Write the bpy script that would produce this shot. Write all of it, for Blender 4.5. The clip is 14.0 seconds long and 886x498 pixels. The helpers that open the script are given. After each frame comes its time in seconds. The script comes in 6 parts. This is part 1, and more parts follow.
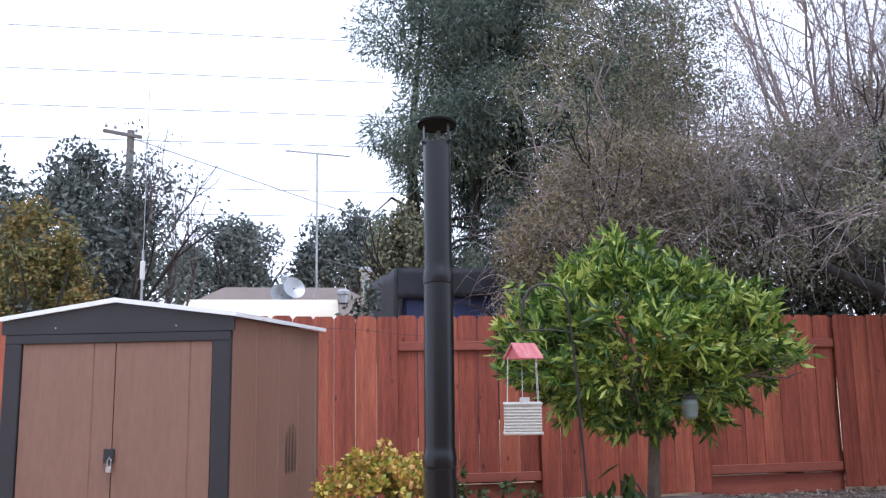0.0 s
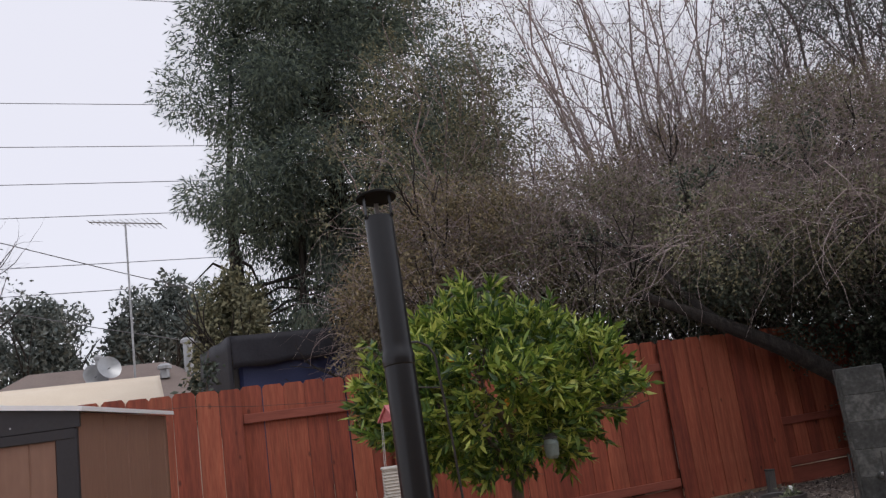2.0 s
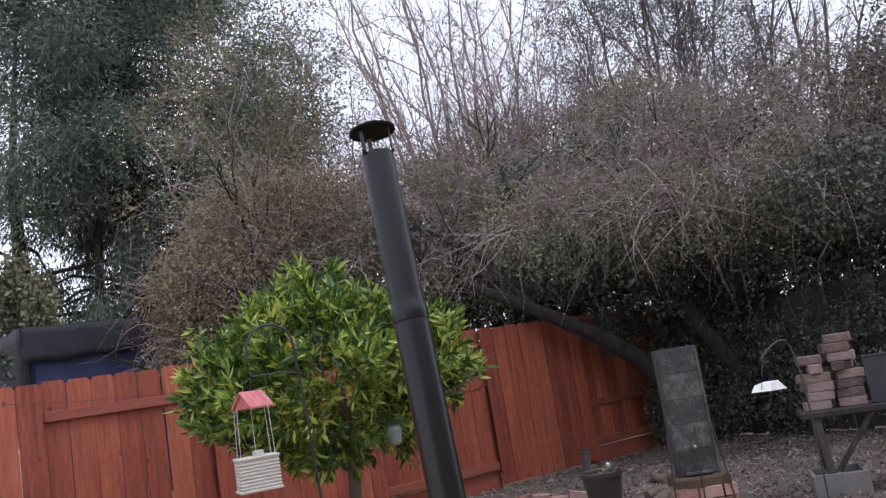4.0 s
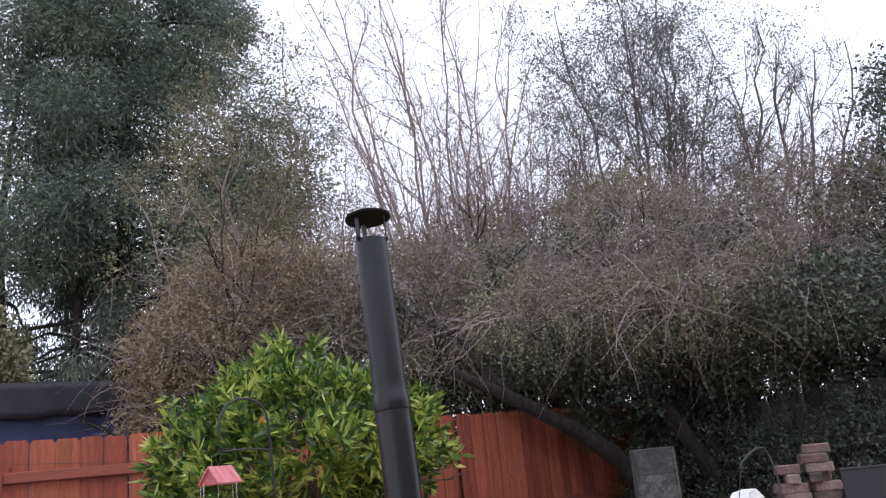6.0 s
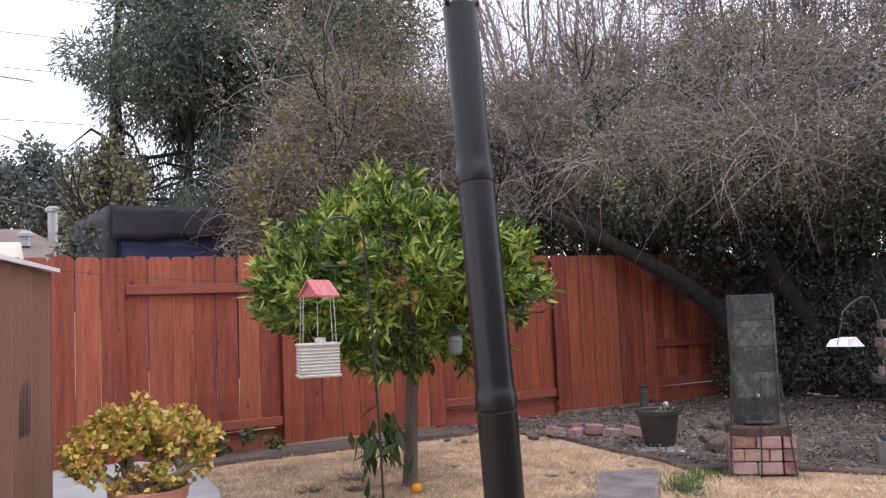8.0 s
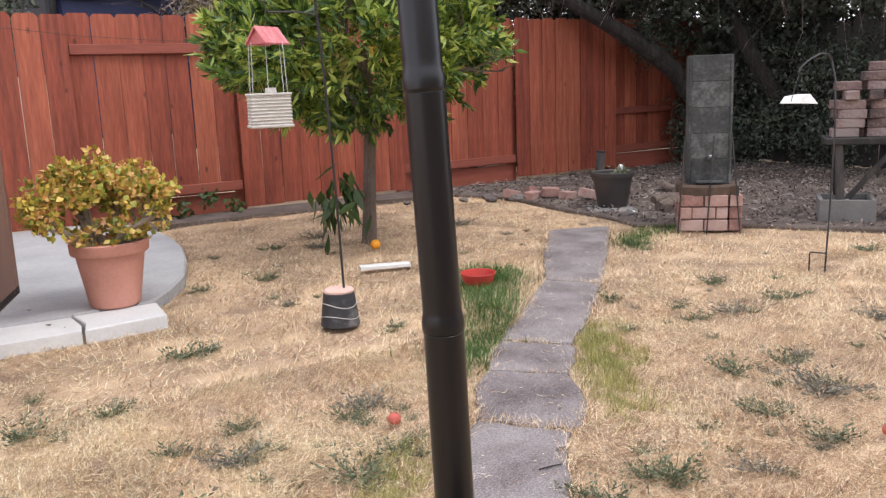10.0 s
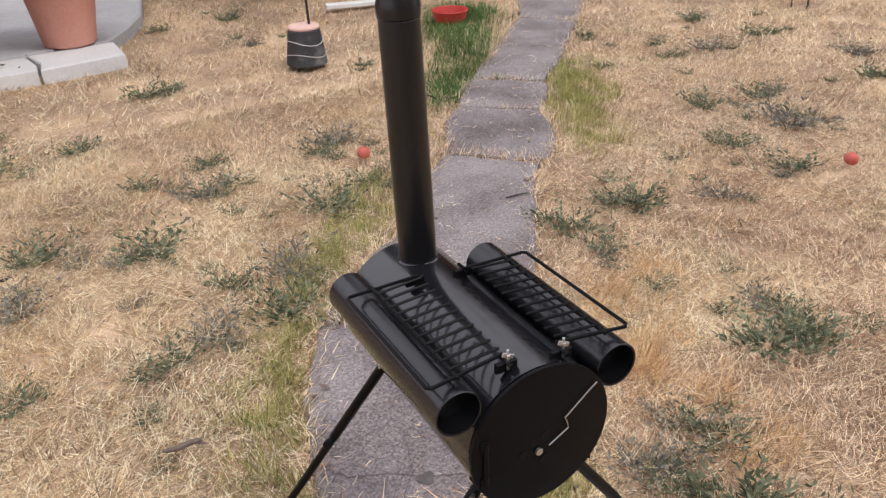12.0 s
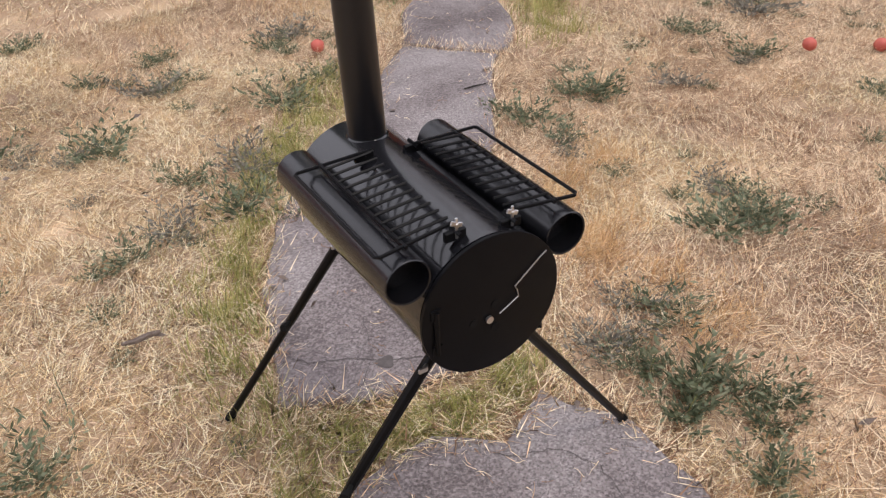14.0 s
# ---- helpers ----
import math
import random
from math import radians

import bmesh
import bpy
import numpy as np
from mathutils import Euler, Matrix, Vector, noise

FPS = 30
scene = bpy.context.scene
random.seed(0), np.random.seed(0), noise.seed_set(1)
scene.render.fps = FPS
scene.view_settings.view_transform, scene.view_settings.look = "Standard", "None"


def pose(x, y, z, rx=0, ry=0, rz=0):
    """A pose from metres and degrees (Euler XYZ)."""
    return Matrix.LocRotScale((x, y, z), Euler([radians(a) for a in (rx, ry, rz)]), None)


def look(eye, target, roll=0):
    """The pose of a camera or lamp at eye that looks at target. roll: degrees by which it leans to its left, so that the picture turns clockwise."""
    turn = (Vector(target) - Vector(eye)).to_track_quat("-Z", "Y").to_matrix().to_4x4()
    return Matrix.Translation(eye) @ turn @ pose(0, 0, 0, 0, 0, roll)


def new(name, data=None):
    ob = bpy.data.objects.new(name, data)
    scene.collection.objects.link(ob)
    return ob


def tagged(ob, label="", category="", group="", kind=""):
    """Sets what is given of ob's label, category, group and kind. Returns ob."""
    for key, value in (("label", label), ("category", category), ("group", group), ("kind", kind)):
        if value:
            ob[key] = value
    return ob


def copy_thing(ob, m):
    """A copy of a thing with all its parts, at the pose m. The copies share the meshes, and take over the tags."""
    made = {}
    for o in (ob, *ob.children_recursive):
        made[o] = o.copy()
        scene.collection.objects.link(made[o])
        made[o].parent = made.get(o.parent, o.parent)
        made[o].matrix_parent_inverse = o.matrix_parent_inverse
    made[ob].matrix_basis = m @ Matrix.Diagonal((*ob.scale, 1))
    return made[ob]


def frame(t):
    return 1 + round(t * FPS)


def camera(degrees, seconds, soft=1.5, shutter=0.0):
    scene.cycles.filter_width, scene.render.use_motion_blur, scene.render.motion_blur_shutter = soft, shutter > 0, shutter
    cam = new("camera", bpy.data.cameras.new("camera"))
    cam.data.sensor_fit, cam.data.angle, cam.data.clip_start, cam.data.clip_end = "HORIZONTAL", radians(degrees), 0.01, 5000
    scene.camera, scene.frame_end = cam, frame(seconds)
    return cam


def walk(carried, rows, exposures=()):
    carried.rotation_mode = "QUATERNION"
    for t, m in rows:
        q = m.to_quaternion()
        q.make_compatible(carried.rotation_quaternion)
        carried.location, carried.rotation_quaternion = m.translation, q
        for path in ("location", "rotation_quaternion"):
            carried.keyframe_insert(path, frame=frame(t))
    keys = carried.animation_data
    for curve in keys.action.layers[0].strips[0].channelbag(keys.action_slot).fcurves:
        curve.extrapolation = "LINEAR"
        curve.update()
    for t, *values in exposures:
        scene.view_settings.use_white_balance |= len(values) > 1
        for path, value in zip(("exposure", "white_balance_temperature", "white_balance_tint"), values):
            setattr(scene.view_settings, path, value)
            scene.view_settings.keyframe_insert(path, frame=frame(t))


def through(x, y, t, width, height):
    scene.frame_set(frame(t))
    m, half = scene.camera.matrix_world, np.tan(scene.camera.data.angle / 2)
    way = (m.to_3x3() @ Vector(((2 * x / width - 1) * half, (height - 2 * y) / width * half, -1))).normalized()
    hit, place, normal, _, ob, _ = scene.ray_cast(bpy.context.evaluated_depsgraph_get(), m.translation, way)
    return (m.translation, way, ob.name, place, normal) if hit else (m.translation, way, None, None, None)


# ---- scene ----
cam = camera(55.6, 14.0, soft=1.3)
PATH = [
    (0, (-0.182, 0.478, 1.293), (0.134, 2.43, 1.592), -0.8),
    (0.5, (-0.183, 0.467, 1.312), (0.143, 2.37, 1.836), -1.4),
    (1, (-0.184, 0.477, 1.312), (0.18, 2.374, 1.831), -1.5),
    (1.5, (-0.255, 0.505, 1.351), (0.333, 2.366, 1.787), -5.0),
    (2, (-0.365, 0.576, 1.35), (0.366, 2.396, 1.742), -7.8),
    (2.5, (-0.407, 0.73, 1.353), (0.454, 2.503, 1.695), -8.7),
    (3, (-0.454, 0.813, 1.362), (0.5, 2.537, 1.701), -9.8),
    (3.5, (-0.546, 0.85, 1.355), (0.531, 2.508, 1.655), -10.0),
    (3.7, (-0.563, 0.848, 1.351), (0.558, 2.48, 1.638), -10.0),
    (5.8, (-0.551, 0.881, 1.369), (0.633, 2.414, 1.867), -6.9),
    (6, (-0.57, 0.847, 1.364), (0.601, 2.391, 1.855), -5.8),
    (6.5, (-0.543, 0.885, 1.364), (0.593, 2.451, 1.87), -4.5),
    (7, (-0.545, 0.894, 1.325), (0.502, 2.549, 1.729), -2.6),
    (7.5, (-0.537, 0.888, 1.303), (0.457, 2.6, 1.584), -2.0),
    (7.7, (-0.533, 0.89, 1.293), (0.452, 2.615, 1.52), -2.2),
    (9.8, (-0.488, 0.891, 1.178), (0.534, 2.581, 0.865), -2.2),
    (10, (-0.487, 0.884, 1.166), (0.536, 2.56, 0.784), -2.2),
    (10.5, (-0.481, 0.888, 1.145), (0.533, 2.518, 0.584), -2.5),
    (11, (-0.481, 0.881, 1.128), (0.524, 2.468, 0.44), -2.4),
    (11.5, (-0.474, 0.882, 1.103), (0.505, 2.422, 0.285), -2.3),
    (12, (-0.467, 0.881, 1.083), (0.485, 2.375, 0.155), -2.2),
    (12.5, (-0.468, 0.868, 1.064), (0.46, 2.325, 0.055), -2.3),
    (13, (-0.471, 0.86, 1.048), (0.462, 2.269, -0.021), -2.2),
    (13.5, (-0.464, 0.859, 1.047), (0.48, 2.237, -0.053), -2.2),
    (14, (-0.459, 0.862, 1.045), (0.489, 2.219, -0.077), -2.2),
]
walk(cam, [(t, look(eye, target, roll)) for t, eye, target, roll in PATH],
     exposures=[(0, 0.05, 5500, 12), (0.4, -0.35, 5850, 12), (1, -0.85, 6350, 11), (1.5, -0.9, 6350, 12), (2, -0.9, 6350, 13), (3, -0.6, 6000, 14), (3.6, -0.35, 5900, 14),
                (6, -0.15, 5950, 14), (7.5, -0.07, 6020, 17), (9.7, 0.26, 6350, 12), (10, 0.24, 6350, 12), (10.5, 0.07, 6380, 12), (11, 0.02, 6400, 12), (12, -0.05, 6450, 13), (14, -0.03, 6500, 14)])

# ---- light: a bright overcast sky and a wide, weak sun ----
world = bpy.data.worlds.new("overcast")
scene.world = world
world.use_nodes = True
wn, wl = world.node_tree.nodes, world.node_tree.links
sky = wn.new("ShaderNodeTexSky")
sky.sky_type, sky.sun_disc = "NISHITA", False
sky.sun_elevation, sky.sun_rotation = radians(61), radians(157)
sky_back = wn["Background"]
sky_back.inputs["Strength"].default_value = 0.2
cloud = wn.new("ShaderNodeMix")
cloud.data_type = "RGBA"
cloud.inputs["Factor"].default_value = 0.9
cloud.inputs["B"].default_value = (8.3, 8.3, 8.85, 1)
wl.new(sky.outputs["Color"], cloud.inputs["A"])
wl.new(cloud.outputs["Result"], sky_back.inputs["Color"])
sun = new("sun", bpy.data.lights.new("sun", "SUN"))
sun.data.energy, sun.data.angle, sun.data.color = 1.3, radians(14), (1.0, 0.95, 0.88)
sun.matrix_world = look((1.3, -3.0, 6.0), (0, 0, 0))


# ---- materials ----
def material(name, colours, scale=6.0, fine=60.0, rough=0.7, bump=0.3, bump_size=0.01, metal=0.0, vary=0.0, island=False,
             stretch=(1, 1, 1), spec=0.5, through=0.0, contrast=0.5, coat=0.0):
    """Colours run along a mix of a coarse and a fine noise; vary shifts each piece's brightness."""
    m = bpy.data.materials.new(name)
    m.use_nodes = True
    n, l = m.node_tree.nodes, m.node_tree.links
    b = n["Principled BSDF"]
    co = n.new("ShaderNodeTexCoord")
    mp = n.new("ShaderNodeMapping")
    mp.inputs["Scale"].default_value = stretch
    l.new(co.outputs["Object"], mp.inputs["Vector"])
    a, f = n.new("ShaderNodeTexNoise"), n.new("ShaderNodeTexNoise")
    a.inputs["Scale"].default_value, f.inputs["Scale"].default_value = scale, fine
    a.inputs["Detail"].default_value, f.inputs["Detail"].default_value = 5, 4
    l.new(mp.outputs["Vector"], a.inputs["Vector"])
    l.new(mp.outputs["Vector"], f.inputs["Vector"])
    mix = n.new("ShaderNodeMix")
    mix.inputs["Factor"].default_value = 0.4
    l.new(a.outputs["Fac"], mix.inputs["A"])
    l.new(f.outputs["Fac"], mix.inputs["B"])
    ramp = n.new("ShaderNodeValToRGB")
    lo, hi = 0.5 - 0.25 * (1.5 - contrast), 0.5 + 0.25 * (1.5 - contrast)
    steps = len(colours)
    while len(ramp.color_ramp.elements) < steps:
        ramp.color_ramp.elements.new(0.5)
    for i, c in enumerate(colours):
        e = ramp.color_ramp.elements[i]
        e.position = lo + (hi - lo) * i / max(steps - 1, 1)
        e.color = (*c, 1)
    last = mix.outputs["Result"]
    if vary:
        src = n.new("ShaderNodeNewGeometry") if island else n.new("ShaderNodeObjectInfo")
        add = n.new("ShaderNodeMath")
        add.operation = "MULTIPLY_ADD"
        l.new(src.outputs["Random Per Island"] if island else src.outputs["Random"], add.inputs[0])
        add.inputs[1].default_value = vary
        add2 = n.new("ShaderNodeMath")
        add2.operation = "SUBTRACT"
        add2.inputs[1].default_value = vary / 2
        l.new(last, add.inputs[2])
        l.new(add.outputs[0], add2.inputs[0])
        last = add2.outputs[0]
    l.new(last, ramp.inputs["Fac"])
    l.new(ramp.outputs["Color"], b.inputs["Base Color"])
    b.inputs["Roughness"].default_value = rough
    b.inputs["Metallic"].default_value = metal
    b.inputs["Specular IOR Level"].default_value = spec
    if coat:
        b.inputs["Coat Weight"].default_value, b.inputs["Coat Roughness"].default_value = coat, 0.035
    if bump:
        bp = n.new("ShaderNodeBump")
        bp.inputs["Strength"].default_value, bp.inputs["Distance"].default_value = bump, bump_size
        l.new(mix.outputs["Result"], bp.inputs["Height"])
        l.new(bp.outputs["Normal"], b.inputs["Normal"])
    if through:
        t = n.new("ShaderNodeBsdfTranslucent")
        ms = n.new("ShaderNodeMixShader")
        ms.inputs["Fac"].default_value = through
        l.new(ramp.outputs["Color"], t.inputs["Color"])
        l.new(b.outputs["BSDF"], ms.inputs[1])
        l.new(t.outputs["BSDF"], ms.inputs[2])
        l.new(ms.outputs["Shader"], n["Material Output"].inputs["Surface"])
    return m


BLACK = material("black_enamel", [(0.004, 0.004, 0.005), (0.008, 0.008, 0.010)], 9, 200, 0.17, 0.012, 0.0004, spec=0.5, coat=0.3)
TUBE_BLACK = material("satin_black_enamel", [(0.004, 0.004, 0.005), (0.008, 0.008, 0.010)], 9, 200, 0.25, 0.02, 0.0005, spec=0.5)
PIPE_BLACK = material("black_pipe_paint", [(0.004, 0.004, 0.005), (0.008, 0.0076, 0.009)], 5, 160, 0.31, 0.03, 0.0008, spec=0.42)
DOOR_BLACK = material("matt_black_paint", [(0.003, 0.003, 0.0035), (0.006, 0.006, 0.007)], 12, 220, 0.4, 0.05, 0.001, spec=0.1)
CHAR = material("dark_hollow", [(0.003, 0.003, 0.003), (0.005, 0.005, 0.005)], 9, 90, 0.8, 0.1, spec=0.2)
STEEL = material("bright_zinc_steel", [(0.45, 0.45, 0.46), (0.62, 0.62, 0.63)], 20, 200, 0.35, 0.05, 0.001, metal=1.0)
FENCE = material("red_stained_fence_board", [(0.165, 0.033, 0.018), (0.275, 0.063, 0.032), (0.375, 0.108, 0.055)], 2.2, 9, 0.72, 0.35, 0.006, vary=0.32, stretch=(9, 9, 1))


def knots(m, scale=5.5):
    """Dark knots and long streaks in stained boards, different on each board."""
    n, l = m.node_tree.nodes, m.node_tree.links
    b = n["Principled BSDF"]
    base = b.inputs["Base Color"].links[0].from_socket
    co, info = n.new("ShaderNodeTexCoord"), n.new("ShaderNodeObjectInfo")
    off = n.new("ShaderNodeVectorMath")
    off.operation = "MULTIPLY_ADD"
    off.inputs[1].default_value = (37, 37, 37)
    l.new(info.outputs["Random"], off.inputs[0])
    l.new(co.outputs["Object"], off.inputs[2])
    mp = n.new("ShaderNodeMapping")
    mp.inputs["Scale"].default_value = (1, 0.2, 0.55)
    l.new(off.outputs["Vector"], mp.inputs["Vector"])
    cells = n.new("ShaderNodeTexVoronoi")
    cells.inputs["Scale"].default_value = scale
    l.new(mp.outputs["Vector"], cells.inputs["Vector"])
    spot = n.new("ShaderNodeMapRange")
    spot.inputs["From Min"].default_value, spot.inputs["From Max"].default_value = 0.05, 0.11
    spot.inputs["To Min"].default_value, spot.inputs["To Max"].default_value = 0.45, 1.0
    l.new(cells.outputs["Distance"], spot.inputs["Value"])
    streak_map, streak = n.new("ShaderNodeMapping"), n.new("ShaderNodeTexNoise")
    streak_map.inputs["Scale"].default_value = (22, 22, 0.9)
    streak.inputs["Scale"].default_value, streak.inputs["Detail"].default_value = 1.0, 4
    l.new(off.outputs["Vector"], streak_map.inputs["Vector"])
    l.new(streak_map.outputs["Vector"], streak.inputs["Vector"])
    tone = n.new("ShaderNodeMapRange")
    tone.inputs["From Min"].default_value, tone.inputs["From Max"].default_value = 0.3, 0.7
    tone.inputs["To Min"].default_value, tone.inputs["To Max"].default_value = 0.72, 1.22
    l.new(streak.outputs["Fac"], tone.inputs["Value"])
    both = n.new("ShaderNodeMath")
    both.operation = "MULTIPLY"
    l.new(spot.outputs["Result"], both.inputs[0])
    l.new(tone.outputs["Result"], both.inputs[1])
    mul = n.new("ShaderNodeMix")
    mul.data_type, mul.blend_type = "RGBA", "MULTIPLY"
    mul.inputs["Factor"].default_value = 1.0
    l.new(base, mul.inputs["A"])
    l.new(both.outputs[0], mul.inputs["B"])
    l.new(mul.outputs["Result"], b.inputs["Base Color"])


knots(FENCE)
FENCE_RAIL = material("red_stained_rail", [(0.17, 0.04, 0.025), (0.29, 0.08, 0.05)], 2, 9, 0.75, 0.3, 0.005, vary=0.2, stretch=(1, 9, 9))
# weathered wood; the side fence's deep shade is mixed into these dark tones
OLD_WOOD = material("weathered_dark_shaded_wood", [(0.018, 0.016, 0.015), (0.042, 0.037, 0.034), (0.08, 0.072, 0.066)], 2, 12, 0.85, 0.4, 0.006, vary=0.4, stretch=(8, 8, 1))
CRACK = material("dark_crack_dirt", [(0.05, 0.042, 0.04), (0.12, 0.105, 0.10)], 60, 300, 0.95, 0)
SHED_TAN = material("tan_shed_panel", [(0.175, 0.09, 0.062), (0.225, 0.122, 0.085), (0.27, 0.155, 0.11)], 3, 40, 0.6, 0.12, 0.004, stretch=(1, 1, 0.25))
SHED_DARK = material("charcoal_shed_trim", [(0.016, 0.015, 0.019), (0.03, 0.028, 0.034)], 4, 60, 0.55, 0.1, 0.003)
SHED_ROOF = material("white_shed_roof_metal", [(0.78, 0.79, 0.81), (0.88, 0.88, 0.9)], 3, 40, 0.4, 0.1, 0.003)
STREAK = material("dark_drip_stain", [(0.05, 0.035, 0.025), (0.10, 0.06, 0.04)], 9, 60, 0.8, 0.1, stretch=(3, 3, 0.4))
CONCRETE = material("path_concrete", [(0.10, 0.081, 0.078), (0.168, 0.141, 0.139), (0.21, 0.182, 0.178), (0.262, 0.234, 0.228)], 3.5, 150, 0.9, 1.0, 0.006, vary=0.12, contrast=1.12)


def aggregate(m, grain=330.0, amount=0.42):
    """Small light and dark stones worn bare in the face of the concrete."""
    n, l = m.node_tree.nodes, m.node_tree.links
    b = n["Principled BSDF"]
    base = b.inputs["Base Color"].links[0].from_socket
    co = n.new("ShaderNodeTexCoord")
    cells = n.new("ShaderNodeTexVoronoi")
    cells.inputs["Scale"].default_value = grain
    l.new(co.outputs["Object"], cells.inputs["Vector"])
    tone = n.new("ShaderNodeSeparateColor")
    l.new(cells.outputs["Color"], tone.inputs["Color"])
    size = n.new("ShaderNodeMapRange")
    size.inputs["From Min"].default_value, size.inputs["From Max"].default_value = 0.0, 1.0
    size.inputs["To Min"].default_value, size.inputs["To Max"].default_value = 1.0 - amount, 1.0 + amount * 0.75
    l.new(tone.outputs["Red"], size.inputs["Value"])
    mul = n.new("ShaderNodeMix")
    mul.data_type, mul.blend_type = "RGBA", "MULTIPLY"
    mul.inputs["Factor"].default_value = 1.0
    l.new(base, mul.inputs["A"])
    l.new(size.outputs["Result"], mul.inputs["B"])
    l.new(mul.outputs["Result"], b.inputs["Base Color"])
    bp = n.new("ShaderNodeBump")
    bp.inputs["Strength"].default_value, bp.inputs["Distance"].default_value = 0.5, 0.0015
    l.new(tone.outputs["Green"], bp.inputs["Height"])
    l.new(b.inputs["Normal"].links[0].from_socket, bp.inputs["Normal"])
    l.new(bp.outputs["Normal"], b.inputs["Normal"])


aggregate(CONCRETE)
PATIO = material("pale_patio_concrete", [(0.25, 0.25, 0.25), (0.34, 0.34, 0.34), (0.43, 0.43, 0.43)], 2.2, 50, 0.88, 0.25, 0.004)
PATIO_EDGE = material("whitewashed_concrete", [(0.5, 0.5, 0.49), (0.7, 0.7, 0.69)], 4, 60, 0.85, 0.25, 0.004)
SOIL = material("dry_soil_and_thatch", [(0.15, 0.098, 0.064), (0.34, 0.232, 0.15), (0.54, 0.385, 0.245), (0.72, 0.54, 0.35)], 2.4, 230, 0.95, 1.0, 0.012, contrast=0.85)
STRAW = material("dry_straw_blade", [(0.31, 0.175, 0.10), (0.70, 0.455, 0.26), (0.98, 0.705, 0.43), (1.0, 0.83, 0.58)], 1.6, 12, 0.75, 0, vary=1.25, island=True, through=0.12, contrast=0.7)
PALE_STRAW = material("pale_yellow_straw_blade", [(0.40, 0.26, 0.13), (0.80, 0.58, 0.31), (1.0, 0.80, 0.48), (1.0, 0.90, 0.64)], 1.6, 12, 0.75, 0, vary=0.9, island=True, through=0.12)
THATCH = material("pinkish_dead_thatch", [(0.11, 0.066, 0.044), (0.47, 0.31, 0.215), (0.84, 0.62, 0.44)], 1.3, 14, 0.85, 0, vary=1.0, island=True, through=0.1)
RUST_GRASS = material("orange_dry_tuft", [(0.50, 0.27, 0.115), (0.72, 0.44, 0.20), (0.88, 0.62, 0.33)], 2.0, 14, 0.8, 0, vary=0.6, island=True, through=0.2)
GRASS = material("green_grass_blade", [(0.19, 0.20, 0.05), (0.38, 0.37, 0.10), (0.62, 0.53, 0.22)], 1.5, 14, 0.7, 0, vary=0.5, island=True, through=0.3)
CLOVER = material("fresh_green_blade", [(0.035, 0.09, 0.018), (0.08, 0.168, 0.033), (0.17, 0.26, 0.07)], 2, 14, 0.65, 0, vary=0.5, island=True, through=0.3)
WEED = material("grey_green_weed_leaf", [(0.07, 0.088, 0.048), (0.135, 0.158, 0.09), (0.27, 0.285, 0.175)], 3, 20, 0.75, 0, vary=0.5, island=True, through=0.2)
LUSH = material("broad_green_weed_leaf", [(0.055, 0.07, 0.034), (0.11, 0.13, 0.066), (0.23, 0.235, 0.14)], 3, 20, 0.6, 0, vary=0.5, island=True, through=0.2)
WEED_DRY = material("brown_grey_weed_leaf", [(0.13, 0.12, 0.10), (0.21, 0.195, 0.155), (0.31, 0.285, 0.22)], 3, 20, 0.8, 0, vary=0.5, island=True, through=0.2)
CITRUS = material("citrus_leaf", [(0.035, 0.08, 0.018), (0.09, 0.165, 0.026), (0.235, 0.325, 0.048), (0.48, 0.53, 0.12)], 1.4, 12, 0.42, 0, vary=0.6, island=True, through=0.25)
BIG_LEAF = material("dark_broad_leaf", [(0.03, 0.06, 0.015), (0.07, 0.12, 0.03)], 3, 15, 0.45, 0, vary=0.4, island=True, through=0.2)
JADE = material("jade_leaf", [(0.20, 0.26, 0.04), (0.45, 0.38, 0.06), (0.60, 0.42, 0.08), (0.60, 0.33, 0.11)], 5, 30, 0.42, 0, vary=0.7, island=True, through=0.1)
JADE_STEM = material("jade_stem", [(0.19, 0.15, 0.11), (0.33, 0.28, 0.22)], 8, 60, 0.85, 0.5, 0.005)
BARK = material("tree_bark", [(0.07, 0.05, 0.04), (0.14, 0.105, 0.085), (0.2, 0.16, 0.13)], 5, 40, 0.9, 0.8, 0.02, stretch=(3, 3, 0.7))
# dark bark, taken below its own tone to carry the shade under the canopy
BARK_DARK = material("dark_shaded_bark", [(0.010, 0.008, 0.0075), (0.028, 0.023, 0.020), (0.06, 0.05, 0.043)], 5, 34, 0.95, 1.0, 0.05, stretch=(3, 3, 0.6), contrast=0.8)
TWIG = material("grey_brown_twig", [(0.155, 0.117, 0.112), (0.275, 0.215, 0.205), (0.44, 0.365, 0.35)], 3, 20, 0.9, 0, vary=0.5, island=True)
TWIG_DARK = material("dark_bare_branch", [(0.07, 0.055, 0.055), (0.13, 0.105, 0.10)], 3, 20, 0.9, 0, vary=0.4, island=True)
# conifer green, lightened and blued so the colour carries the distance haze
CONIFER = material("conifer_spray", [(0.055, 0.078, 0.07), (0.115, 0.152, 0.125), (0.20, 0.24, 0.17)], 0.5, 5, 0.8, 0, vary=0.6, island=True, through=0.3)
CONIFER_RUST = material("rusty_conifer_spray", [(0.08, 0.045, 0.03), (0.15, 0.08, 0.05)], 1, 6, 0.85, 0, vary=0.5, island=True)
SHRUB = material("olive_shrub_leaf", [(0.082, 0.086, 0.053), (0.165, 0.165, 0.096), (0.30, 0.285, 0.17)], 0.6, 6, 0.7, 0, vary=0.6, island=True, through=0.15)
SHRUB_RUST = material("russet_shrub_leaf", [(0.10, 0.086, 0.054), (0.19, 0.16, 0.09), (0.33, 0.265, 0.145)], 0.6, 6, 0.75, 0, vary=0.6, island=True, through=0.15)
